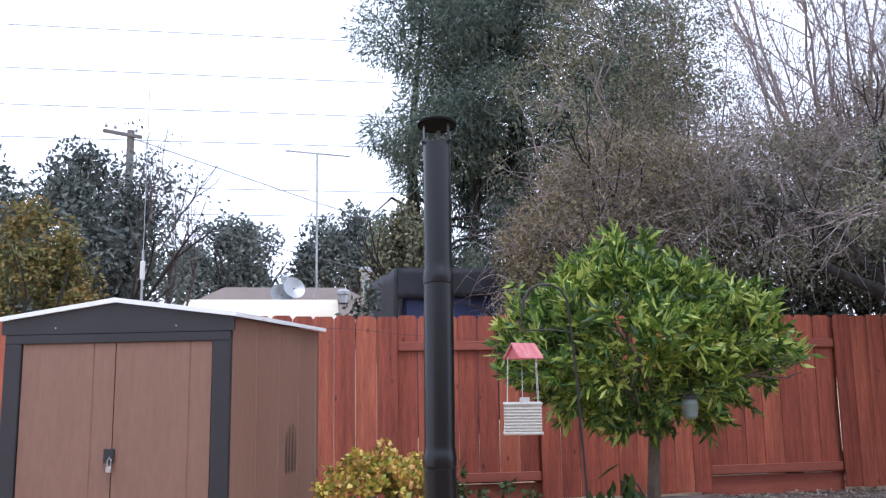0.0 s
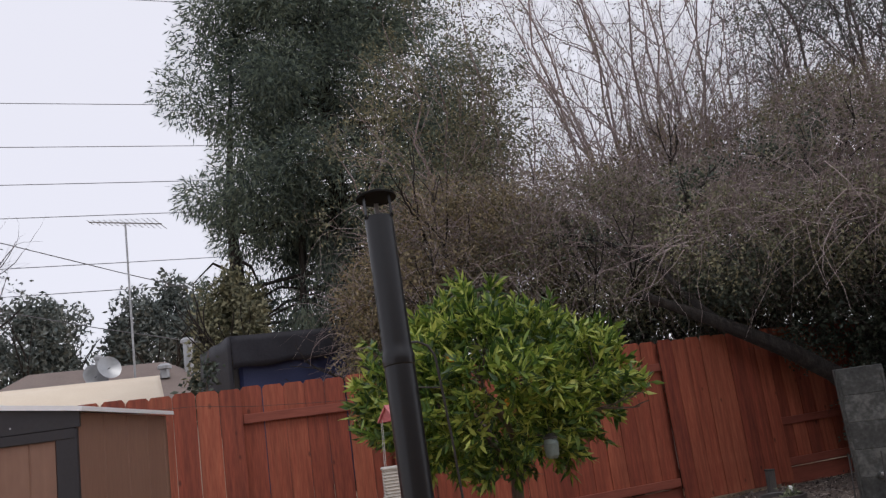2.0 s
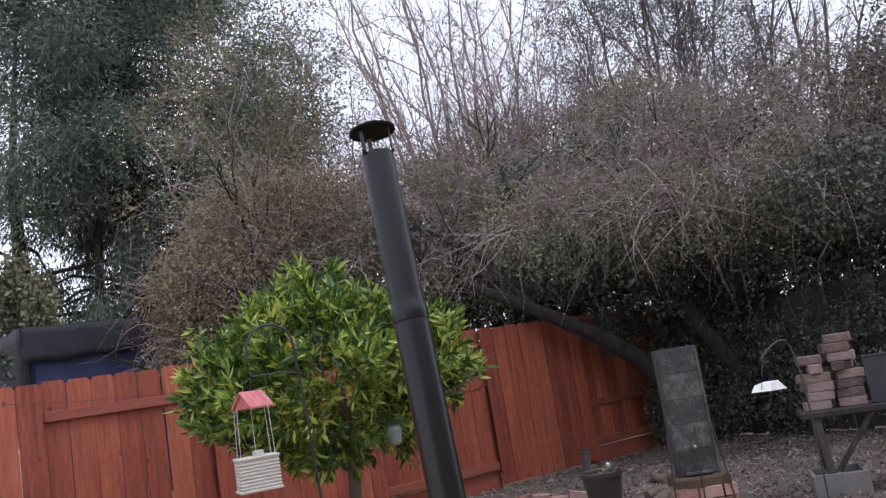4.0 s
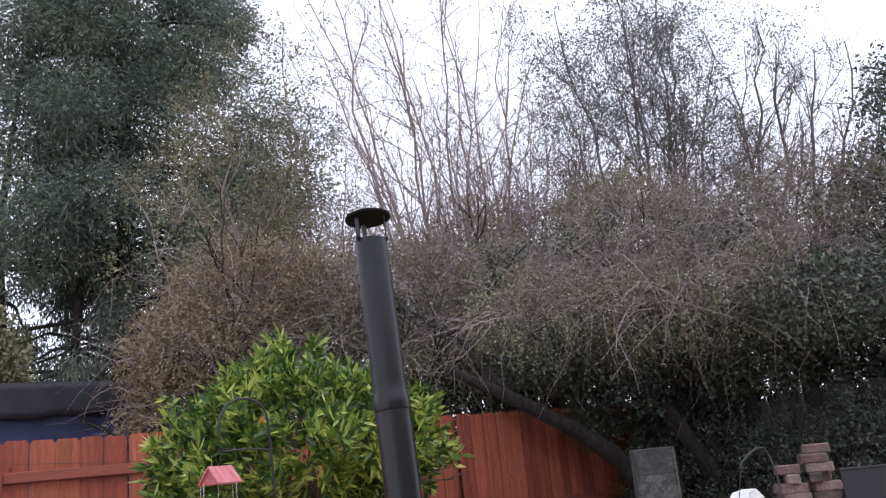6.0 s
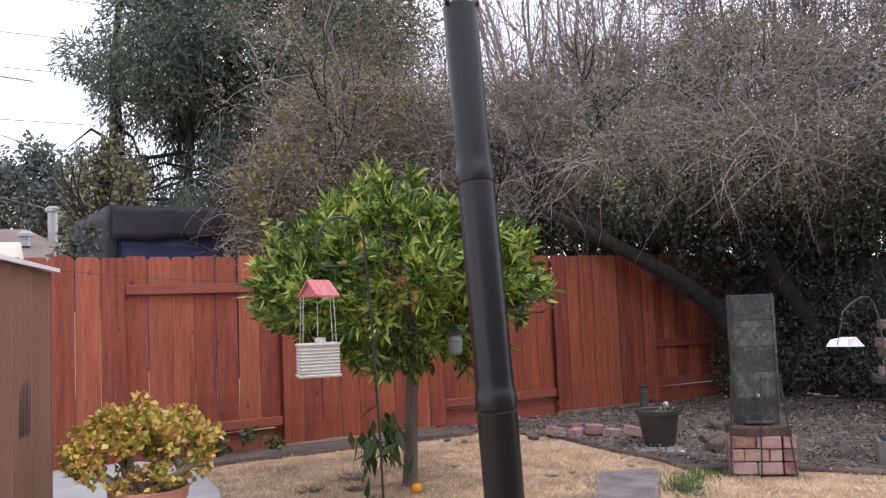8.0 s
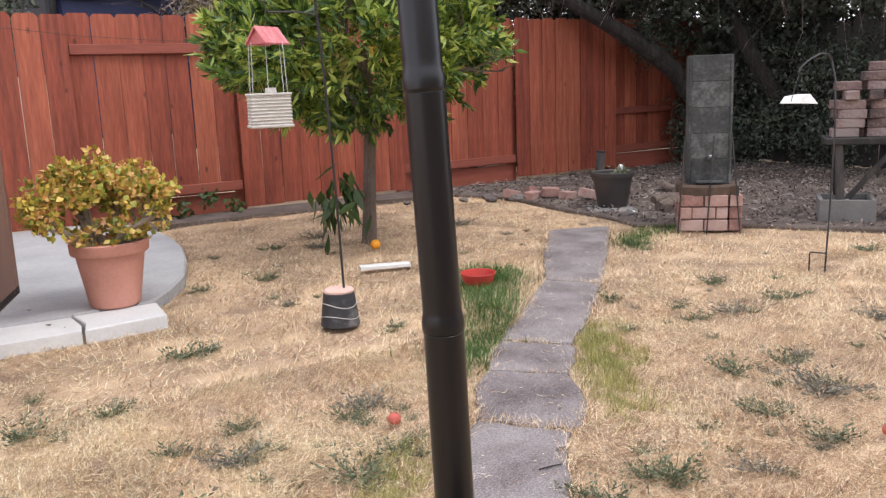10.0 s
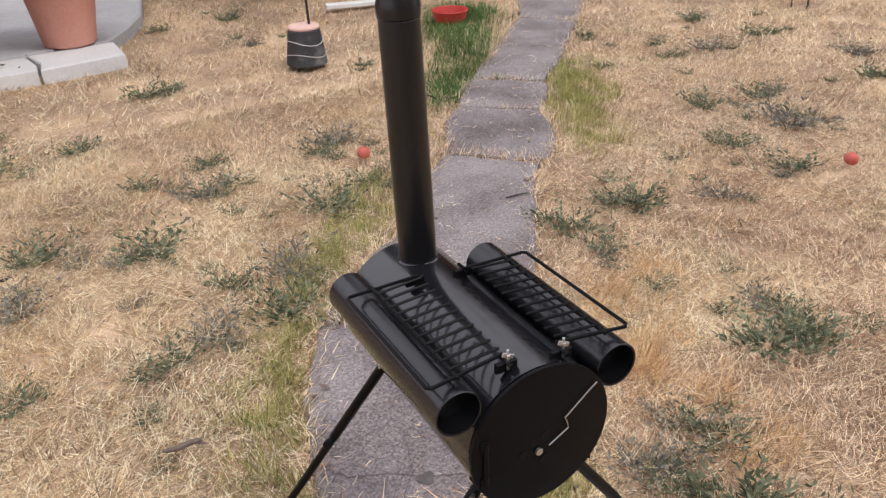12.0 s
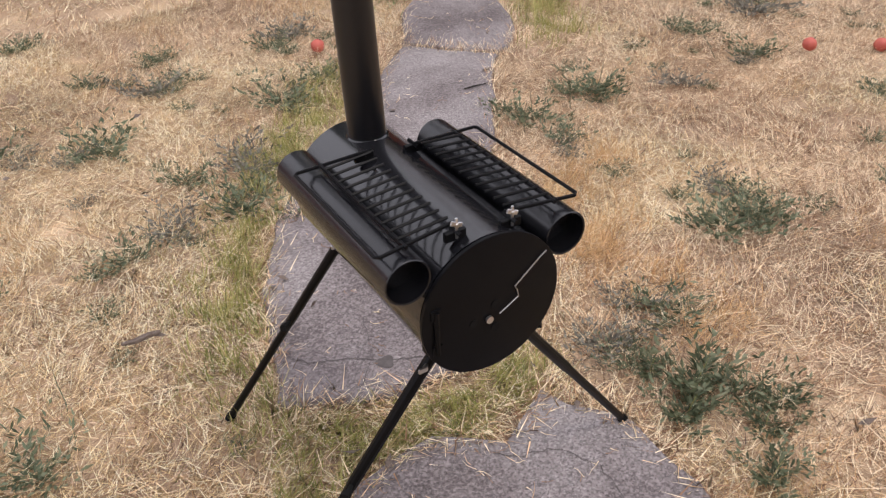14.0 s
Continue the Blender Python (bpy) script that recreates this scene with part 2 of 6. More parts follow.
HOLLY = material("dark_evergreen_leaf", [(0.028, 0.04, 0.028), (0.062, 0.082, 0.056), (0.125, 0.145, 0.105)], 0.7, 7, 0.5, 0, vary=0.6, island=True, through=0.1)
# haze is painted into this leaf colour: paler and bluer than the foliage
FAR_LEAF = material("hazy_grey_green_leaf", [(0.075, 0.095, 0.09), (0.13, 0.15, 0.135), (0.19, 0.205, 0.18)], 0.3, 3, 0.85, 0, vary=0.6, island=True, through=0.1)
AUTUMN = material("yellow_brown_leaf", [(0.10, 0.11, 0.035), (0.20, 0.17, 0.05), (0.30, 0.19, 0.06)], 0.5, 5, 0.8, 0, vary=0.6, island=True, through=0.15)
TERRACOTTA = material("terracotta_pot", [(0.42, 0.19, 0.14), (0.52, 0.245, 0.185), (0.58, 0.29, 0.225)], 4, 60, 0.6, 0.08, 0.003)
POT_SOIL = material("potting_soil", [(0.05, 0.035, 0.025), (0.12, 0.08, 0.055)], 20, 90, 0.95, 0.8, 0.01)
GREY_POT = material("dark_plastic_pot", [(0.035, 0.03, 0.03), (0.06, 0.052, 0.05)], 5, 60, 0.5, 0.05, 0.002)
BUCKET_BLACK = material("scuffed_black_plastic", [(0.015, 0.015, 0.018), (0.03, 0.03, 0.034), (0.25, 0.24, 0.23)], 7, 30, 0.6, 0.15, 0.003, contrast=0.0)
PINK_TOP = material("faded_pink_disc", [(0.55, 0.36, 0.30), (0.68, 0.46, 0.39)], 6, 60, 0.8, 0.1)
WHITE_PAINT = material("chipped_white_paint", [(0.55, 0.55, 0.52), (0.78, 0.78, 0.76)], 6, 60, 0.7, 0.2, 0.004)
RED_PLASTIC = material("red_plastic", [(0.42, 0.035, 0.03), (0.55, 0.06, 0.045)], 5, 50, 0.45, 0.05)
PEACH = material("ripe_peach_skin", [(0.34, 0.05, 0.04), (0.46, 0.10, 0.07), (0.60, 0.26, 0.14)], 9, 60, 0.6, 0.05, 0.001)
ORANGE = material("orange_peel", [(0.75, 0.27, 0.012), (0.82, 0.36, 0.02)], 9, 200, 0.5, 0.2, 0.001)
PINK_ROOF = material("weathered_pink_paint", [(0.40, 0.085, 0.095), (0.55, 0.17, 0.18), (0.68, 0.42, 0.40)], 12, 80, 0.75, 0.2, 0.003, contrast=0.2, stretch=(1, 3, 1))
BASKET = material("grey_woven_cord", [(0.30, 0.28, 0.25), (0.47, 0.445, 0.40), (0.60, 0.57, 0.52)], 30, 140, 0.9, 0.6, 0.004, stretch=(1, 1, 3))
GREEN_GREY = material("weathered_green_grey_metal", [(0.10, 0.13, 0.115), (0.19, 0.22, 0.20)], 8, 60, 0.6, 0.1, 0.002)
CORD = material("pale_cord", [(0.45, 0.44, 0.42), (0.6, 0.59, 0.56)], 40, 200, 0.8, 0.1, 0.001)
IRON = material("dark_wrought_iron", [(0.018, 0.017, 0.018), (0.04, 0.036, 0.036)], 15, 120, 0.6, 0.2, 0.002)
BRICK = material("pale_red_brick", [(0.19, 0.10, 0.085), (0.32, 0.18, 0.15), (0.38, 0.245, 0.21), (0.44, 0.325, 0.285)], 9, 60, 0.92, 0.7, 0.008, vary=0.4, contrast=0.5)
BLOCK = material("grey_concrete_block", [(0.15, 0.145, 0.14), (0.24, 0.23, 0.22)], 6, 60, 0.92, 0.5, 0.006, vary=0.4)
# pillar stone, colour lowered to stand for the canopy's shade on it
STELE = material("shaded_mossy_grey_stone", [(0.028, 0.03, 0.03), (0.055, 0.058, 0.057), (0.13, 0.135, 0.13)], 9, 40, 0.9, 0.7, 0.015, vary=0.15, contrast=0.8)
MULCH = material("bark_litter", [(0.045, 0.034, 0.029), (0.10, 0.076, 0.064), (0.20, 0.165, 0.14)], 4, 60, 0.95, 1.0, 0.02)
CHIP = material("bark_chip", [(0.035, 0.027, 0.023), (0.085, 0.064, 0.052), (0.15, 0.115, 0.094), (0.33, 0.285, 0.25)], 5, 30, 0.92, 0, vary=0.85, island=True)
STONE = material("garden_stone", [(0.10, 0.085, 0.08), (0.21, 0.185, 0.172)], 6, 40, 0.9, 0.6, 0.01, vary=0.5)
TARP = material("black_tarpaulin", [(0.016, 0.016, 0.021), (0.034, 0.034, 0.042)], 2, 30, 0.6, 0.4, 0.02, spec=0.22)
TARP_BLUE = material("navy_blue_tarp", [(0.012, 0.02, 0.07), (0.025, 0.035, 0.10)], 2, 30, 0.6, 0.3, 0.02)
CANVAS = material("cream_canvas", [(0.72, 0.60, 0.46), (0.84, 0.73, 0.58)], 1.0, 20, 0.8, 0.1, 0.01)
SHINGLE = material("brown_shingle_roof", [(0.17, 0.13, 0.115), (0.25, 0.20, 0.175)], 1.5, 14, 0.9, 0.4, 0.02)
STUCCO = material("beige_stucco", [(0.4, 0.34, 0.28), (0.5, 0.43, 0.36)], 2, 30, 0.9, 0.2)
GALV = material("galvanised_metal", [(0.32, 0.33, 0.34), (0.48, 0.49, 0.5)], 5, 50, 0.45, 0.05, metal=0.7)
POLE_WOOD = material("grey_utility_wood", [(0.12, 0.11, 0.105), (0.2, 0.185, 0.17)], 3, 30, 0.9, 0.3)
WIRE = material("dark_cable", [(0.12, 0.12, 0.13), (0.18, 0.18, 0.19)], 3, 30, 0.7, 0)


# ---- mesh tools ----
class Shape:
    """Verts and faces gathered for one mesh."""

    def __init__(self):
        self.v, self.f = [], []

    def add(self, verts, faces):
        k = len(self.v)
        self.v += [tuple(p) for p in verts]
        self.f += [tuple(i + k for i in f) for f in faces]
        return self

    def box(self, size, at=(0, 0, 0), turn=None, bevel=0.0):
        bm = bmesh.new()
        bmesh.ops.create_cube(bm, size=1)
        bmesh.ops.scale(bm, vec=size, verts=bm.verts)
        if bevel:
            bmesh.ops.bevel(bm, geom=bm.edges[:], offset=bevel, segments=1, affect="EDGES")
        m = Matrix.Translation(at) @ (turn if turn else Matrix())
        vs = [m @ v.co for v in bm.verts]
        bm.verts.index_update()
        fs = [[v.index for v in f.verts] for f in bm.faces]
        bm.free()
        return self.add(vs, fs)

    def tube(self, points, radii, sides=8, closed=True):
        pts = [Vector(p) for p in points]
        if not isinstance(radii, (list, tuple)):
            radii = [radii] * len(pts)
        verts, faces = [], []
        t0 = (pts[1] - pts[0]).normalized()
        u = t0.orthogonal().normalized()
        for i, p in enumerate(pts):
            t = (pts[min(i + 1, len(pts) - 1)] - pts[max(i - 1, 0)]).normalized()
            u = (u - t * u.dot(t)).normalized()
            w = t.cross(u)
            for k in range(sides):
                a = 2 * math.pi * k / sides
                verts.append(p + (u * math.cos(a) + w * math.sin(a)) * radii[i])
        for i in range(len(pts) - 1):
            for k in range(sides):
                a, b = i * sides + k, i * sides + (k + 1) % sides
                faces.append((a, b, b + sides, a + sides))
        if closed:
            faces.append(tuple(range(sides - 1, -1, -1)))
            faces.append(tuple(range((len(pts) - 1) * sides, len(pts) * sides)))
        return self.add(verts, faces)

    def lathe(self, profile, sides=32, at=(0, 0, 0), wobble=0.0):
        """profile: (radius, height) from the bottom round; closed at radius 0."""
        verts, faces = [], []
        for r, z in profile:
            for k in range(sides):
                a = 2 * math.pi * k / sides
                q = r * (1 + wobble * math.sin(3 * a + z * 9))
                verts.append((at[0] + q * math.cos(a), at[1] + q * math.sin(a), at[2] + z))
        for i in range(len(profile) - 1):
            for k in range(sides):
                a, b = i * sides + k, i * sides + (k + 1) % sides
                faces.append((a, b, b + sides, a + sides))
        faces.append(tuple(range(sides - 1, -1, -1)))
        faces.append(tuple(range((len(profile) - 1) * sides, len(profile) * sides)))
        return self.add(verts, faces)

    def prism(self, outline, z0, z1, inset=0.0):
        """A plate over an outline, its upper edge rounded by inset."""
        n = len(outline)
        cx, cy = sum(p[0] for p in outline) / n, sum(p[1] for p in outline) / n
        rings = [[(x, y, z0) for x, y in outline], [(x, y, z1 - inset) for x, y in outline]]
        if inset:
            top = []
            for x, y in outline:
                d = math.hypot(x - cx, y - cy) or 1
                top.append((x - (x - cx) / d * inset, y - (y - cy) / d * inset, z1))
            rings.append(top)
        verts = [p for r in rings for p in r]
        faces = [tuple(range(n - 1, -1, -1)), tuple(range((len(rings) - 1) * n, len(rings) * n))]
        for i in range(len(rings) - 1):
            for k in range(n):
                a, b = i * n + k, i * n + (k + 1) % n
                faces.append((a, b, b + n, a + n))
        return self.add(verts, faces)

    def mesh(self, name, mat, smooth=False, angle=25):
        me = bpy.data.meshes.new(name)
        me.from_pydata(self.v, [], self.f)
        me.materials.append(mat)
        if smooth:
            me.shade_smooth()
            me.set_sharp_from_angle(angle=radians(angle))
        me.update()
        return me


def part(name, shape, mat, parent=None, label="", smooth=False, m=None):
    ob = new(name, shape.mesh(name, mat, smooth) if isinstance(shape, Shape) else shape)
    if parent:
        ob.parent = parent
    if m:
        ob.matrix_basis = m
    return tagged(ob, label)


def thing(name, label, category, group="", kind="", m=None):
    ob = new(name)
    ob.empty_display_size = 0.1
    if m:
        ob.matrix_basis = m
    return tagged(ob, label, category, group, kind)


def quads_mesh(name, verts, per, mat):
    """Many small faces of per corners each, from one array."""
    verts = np.asarray(verts, np.float32).reshape(-1, 3)
    count = len(verts) // per
    me = bpy.data.meshes.new(name)
    me.vertices.add(len(verts))
    me.vertices.foreach_set("co", verts.ravel())
    me.loops.add(len(verts))
    me.loops.foreach_set("vertex_index", np.arange(len(verts), dtype=np.int32))
    me.polygons.add(count)
    me.polygons.foreach_set("loop_start", np.arange(0, len(verts), per, dtype=np.int32))
    me.materials.append(mat)
    me.update(calc_edges=True)
    return me


RNG = np.random.default_rng(7)


def unit(a):
    return a / np.maximum(np.linalg.norm(a, axis=-1, keepdims=True), 1e-9)


def leaf_cloud(name, spots, length, width, mat, droop=0.0, out=None, spread=1.0):
    """Leaves, each a folded pointed blade of two quads, at the spots, growing along out with some spread."""
    n = len(spots)
    d = RNG.normal(size=(n, 3)) * spread
    if out is not None:
        d = d + out
    d[:, 2] -= droop
    d = unit(d)
    side = unit(np.cross(d, RNG.normal(size=(n, 3))))
    up = np.cross(side, d)
    ln = (length * RNG.uniform(0.6, 1.3, (n, 1)))
    wd = (width * RNG.uniform(0.7, 1.25, (n, 1)))
    base, tip = spots, spots + d * ln
    mid = spots + d * ln * 0.45
    a, b = mid + side * wd / 2 + up * wd * 0.18, mid - side * wd / 2 + up * wd * 0.18
    me = bpy.data.meshes.new(name)
    v = np.stack([base, a, tip, b], 1).reshape(-1, 3).astype(np.float32)
    i = np.arange(n)[:, None] * 4
    tri = np.concatenate([i + np.array([[0, 1, 2]]), i + np.array([[0, 2, 3]])], 1).reshape(-1)
    me.vertices.add(len(v))
    me.vertices.foreach_set("co", v.ravel())
    me.loops.add(len(tri))
    me.loops.foreach_set("vertex_index", tri.astype(np.int32))
    me.polygons.add(len(tri) // 3)
    me.polygons.foreach_set("loop_start", np.arange(0, len(tri), 3, dtype=np.int32))
    me.materials.append(mat)
    me.update(calc_edges=True)
    return me


def clump_spots(centres, radii, each, shell=0.5):
    """Spots in blobs: each centre gets so many, nearer its outside."""
    c = np.repeat(np.asarray(centres, float), each, 0)
    r = np.repeat(np.asarray(radii, float).reshape(-1, 1) * np.ones((1, 3)) if np.ndim(radii) < 2 else np.asarray(radii, float), each, 0)
    d = unit(RNG.normal(size=c.shape))
    return c + d * r * (RNG.uniform(0, 1, (len(c), 1)) ** shell), d


def twig_mesh(name, starts, ways, lengths, thick, mat, droop=0.3, bend=0.35, joints=4):
    """Thin three-sided twigs that bend as they grow."""
    n = len(starts)
    p = np.array(starts, float)
    d = unit(np.array(ways, float))
    rings = []
    th = np.broadcast_to(np.asarray(thick, float), (n,)).reshape(-1, 1)
    for j in range(joints + 1):
        s = unit(np.cross(d, np.array([[0.31, 0.52, 0.8]])))
        w = np.cross(d, s)
        r = th * (1 - 0.75 * j / joints)
        rings.append(np.stack([p + s * r, p - s * r * 0.5 + w * r * 0.87, p - s * r * 0.5 - w * r * 0.87], 1))
        p = p + d * np.reshape(lengths, (-1, 1)) / joints
        d = d + RNG.normal(size=d.shape) * bend
        d[:, 2] -= droop / joints * (1 + j)
        d = unit(d)
    v = np.stack(rings, 1)
    per = 3 * (joints + 1)
    quad = []
    for j in range(joints):
        for k in range(3):
            a, b = j * 3 + k, j * 3 + (k + 1) % 3
            quad.append((a, b, b + 3, a + 3))
    idx = (np.arange(n)[:, None, None] * per + np.array(quad)[None]).reshape(-1)
    me = bpy.data.meshes.new(name)
    me.vertices.add(n * per)
    me.vertices.foreach_set("co", v.reshape(-1).astype(np.float32))
    me.loops.add(len(idx))
    me.loops.foreach_set("vertex_index", idx.astype(np.int32))
    me.polygons.add(len(idx) // 4)
    me.polygons.foreach_set("loop_start", np.arange(0, len(idx), 4, dtype=np.int32))
    me.materials.append(mat)
    me.update(calc_edges=True)
    return me


def grow(shape, p, d, length, radius, depth, rnd, tips, fork=(2, 3), spread=0.5, shrink=0.68, lift=0.1, sides=6):
    """A limb that bends and forks; the ends are gathered in tips."""
    pts, rad = [p.copy()], [radius]
    steps = 4
    for i in range(steps):
        d = (d + Vector((rnd.gauss(0, 0.13), rnd.gauss(0, 0.13), rnd.gauss(0, 0.1) + lift * 0.25))).normalized()
        p = p + d * length / steps
        pts.append(p.copy())
        rad.append(radius * (1 - 0.4 * (i + 1) / steps))
    shape.tube(pts, rad, sides)
    tips.append((pts[2], d, depth))
    tips.append((p, d, depth))
    if depth > 0:
        for _ in range(rnd.randint(*fork)):
            q = Vector((rnd.gauss(0, 1), rnd.gauss(0, 1), rnd.gauss(0, 0.6))).normalized()
            nd = (d + q * spread + Vector((0, 0, lift))).normalized()
            grow(shape, p if rnd.random() < 0.7 else pts[3], nd, length * shrink * rnd.uniform(0.8, 1.15), radius * 0.58, depth - 1, rnd, tips, fork, spread, shrink, lift, max(4, sides - 1))


# ---- ground ----
def ground_height(x, y):
    """Gentle bumps; flat under the path and the stove."""
    near = math.exp(-((x - 0.3) ** 2 + (y - 2.0) ** 2) / 1.2)
    return (0.016 * noise.noise((x * 1.3, y * 1.3, 2)) + 0.01 * noise.noise((x * 4, y * 4, 5)) - 0.012) * (1 - 0.6 * near)


g = Shape()
xs = [-400, -120, -40, -16, -8] + [-5 + 0.2 * i for i in range(76)] + [12, 18, 40, 120, 400]
ys = [-400, -100, -30, -10, -4, -1] + [0 + 0.2 * i for i in range(56)] + [13, 18, 30, 60, 150, 400]
gv = [(x, y, ground_height(x, y)) for y in ys for x in xs]
gf = [(j * len(xs) + i, j * len(xs) + i + 1, (j + 1) * len(xs) + i + 1, (j + 1) * len(xs) + i) for j in range(len(ys) - 1) for i in range(len(xs) - 1)]
g.add(gv, gf)
ground = part("ground", g, SOIL, None, "", True)
tagged(ground, "dry straw-coloured lawn soil with dead thatch", "ground", kind="structure")


def jag(outline, step=0.09, amount=0.018, seed=1):
    """The outline with broken, uneven edges."""
    rnd = random.Random(seed)
    out = []
    for i, (x, y) in enumerate(outline):
        x2, y2 = outline[(i + 1) % len(outline)]
        n = max(1, int(math.hypot(x2 - x, y2 - y) / step))
        for k in range(n):
            t = k / n
            out.append((x + (x2 - x) * t + rnd.uniform(-amount, amount), y + (y2 - y) * t + rnd.uniform(-amount, amount)))
    return out


# ---- path: broken concrete slabs in a winding line ----
path = thing("garden_path", "winding path of cracked grey concrete slabs set in dry grass", "path", kind="structure")
SLABS = [
    [(-0.45, 1.18), (-0.08, 1.68), (0.08, 1.68), (0.17, 1.61), (0.29, 1.655), (0.37, 1.50), (0.34, 1.30), (0.10, 0.90)],
    [(-0.09, 1.90), (0.05, 1.81), (0.27, 1.78), (0.42, 1.95), (0.56, 2.14), (0.36, 2.28), (0.20, 2.48), (0.03, 2.22)],
    [(0.205, 2.485), (0.365, 2.285), (0.565, 2.145), (0.84, 2.46), (1.08, 2.76), (1.24, 2.94), (1.045, 3.215), (0.86, 3.06), (0.68, 2.82), (0.46, 2.70)],
    [(1.055, 3.225), (1.25, 2.95), (1.37, 3.0), (1.50, 3.17), (1.60, 3.37), (1.37, 3.61), (1.21, 3.47)],
    [(1.38, 3.62), (1.61, 3.38), (1.82, 3.58), (1.865, 3.67), (1.65, 3.905), (1.56, 3.84)],
    [(1.66, 3.915), (1.875, 3.68), (2.3, 4.02), (2.75, 4.45), (2.56, 4.72), (2.1, 4.32)],
    [(2.57, 4.73), (2.76, 4.46), (2.86, 4.55), (3.45, 5.15), (4.15, 5.88), (3.66, 6.05), (3.1, 5.42)],
]
for i, outline in enumerate(SLABS):
    part("slab", Shape().prism(jag(outline, 0.05, 0.009, i), -0.05, 0.008 + 0.003 * (i % 2), 0.006), CONCRETE, path)


def crack(points, z, wide=0.0022, seed=1):
    """A thin ragged dark line along the slab's top."""
    cr = random.Random(seed)
    line = []
    for (xa, ya), (xb, yb) in zip(points, points[1:]):
        for k in range(6):
            line.append((xa + (xb - xa) * k / 6 + cr.uniform(-0.004, 0.004), ya + (yb - ya) * k / 6 + cr.uniform(-0.004, 0.004)))
    line.append(points[-1])
    sh = Shape()
    for a, b in zip(line, line[1:]):
        d = (Vector(b) - Vector(a)).normalized() * wide * cr.uniform(0.12, 0.42)
        sh.add([(a[0] - d.y, a[1] + d.x, z), (a[0] + d.y, a[1] - d.x, z), (b[0] + d.y, b[1] - d.x, z), (b[0] - d.y, b[1] + d.x, z)], [(0, 1, 2, 3)])
    part("crack", sh, CRACK, path, "dark hairline crack")


crack([(-0.026, 2.001), (0.014, 1.954), (0.071, 1.929), (0.124, 1.878), (0.18, 1.846), (0.27, 1.84)], 0.0125, 0.003, 1)
crack([(0.148, 2.015), (0.108, 1.919), (0.046, 1.85)], 0.0125, 0.002, 2)
crack([(0.131, 1.60), (0.158, 1.56), (0.217, 1.54), (0.249, 1.47), (0.23, 1.38)], 0.0095, 0.0022, 3)
crack([(0.80, 2.95), (0.905, 2.872), (0.984, 2.80), (1.1, 2.82)], 0.0095, 0.0015, 4)
crack([(1.14, 3.32), (1.30, 3.30), (1.44, 3.15)], 0.0125, 0.003, 5)
part("stain", Shape().lathe([(0.0165, 0.0), (0.0165, 0.0005), (0.012, 0.0008)], 18, wobble=0.2), CRACK, path, "round dark stain", m=pose(0.114, 1.88, 0.0116))

# ---- patio slab by the shed ----
patio = thing("patio", "pale concrete patio slab with a rounded edge", "patio", kind="structure")
arc = [(0.46, 5.52)] + [(0.62, 5.75), (0.80, 6.1), (0.95, 6.6), (1.06, 7.1), (1.10, 7.6), (1.08, 8.1), (1.0, 8.5), (0.8, 8.85)]
part("slab", Shape().prism([(-5, 5.50)] + arc + [(-5, 8.85)], -0.05, 0.07, 0.012), PATIO, patio)
part("slab", Shape().prism(jag([(-4.0, 5.185), (0.055, 5.165), (0.075, 5.30), (0.06, 5.495), (-4.0, 5.495)], 0.3, 0.006, 4), -0.05, 0.062, 0.006), PATIO_EDGE, patio, "whitewashed cracked front slab")
part("slab", Shape().prism(jag([(0.07, 5.165), (0.47, 5.20), (0.49, 5.50), (0.075, 5.495), (0.09, 5.30)], 0.3, 0.006, 5), -0.05, 0.064, 0.006), PATIO_EDGE, patio, "whitewashed cracked front slab")

# ---- red board fence along the back ----
FY = 9.05
fence = thing("back_fence", "red-stained wooden board fence with dog-eared tops", "fence", kind="structure")


def board_mesh(w, h, t=0.018, ear=0.035):
    out = [(-w / 2, 0), (w / 2, 0), (w / 2, h - ear), (w / 2 - ear * 0.8, h), (-w / 2 + ear * 0.8, h), (-w / 2, h - ear)]
    n = len(out)
    v = [(x, -t / 2, z) for x, z in out] + [(x, t / 2, z) for x, z in out]
    f = [tuple(range(n)), tuple(range(2 * n - 1, n - 1, -1))] + [(k, k + n, (k + 1) % n + n, (k + 1) % n) for k in range(n)]
    return Shape().add(v, f)


PANELS = [(-8.2, -6.6, 0), (-6.6, -5.0, 1), (-5.0, -3.2, 0), (-3.2, -1.6, 1), (-1.6, -0.55, 0), (-0.55, 0.725, 1), (0.725, 2.2, 0), (2.2, 4.05, 1), (4.05, 5.585, 0), (5.585, 7.17, 1), (7.17, 8.9, 0)]
rnd = random.Random(3)
BOARDS = [board_mesh(0.206, 1.86).mesh("board", FENCE), board_mesh(0.206, 1.85, ear=0.028).mesh("board", FENCE), board_mesh(0.198, 1.865, ear=0.04).mesh("board", FENCE)]
SHORT = [board_mesh(0.206, 1.70).mesh("board", FENCE), board_mesh(0.2, 1.705, ear=0.03).mesh("board", FENCE)]
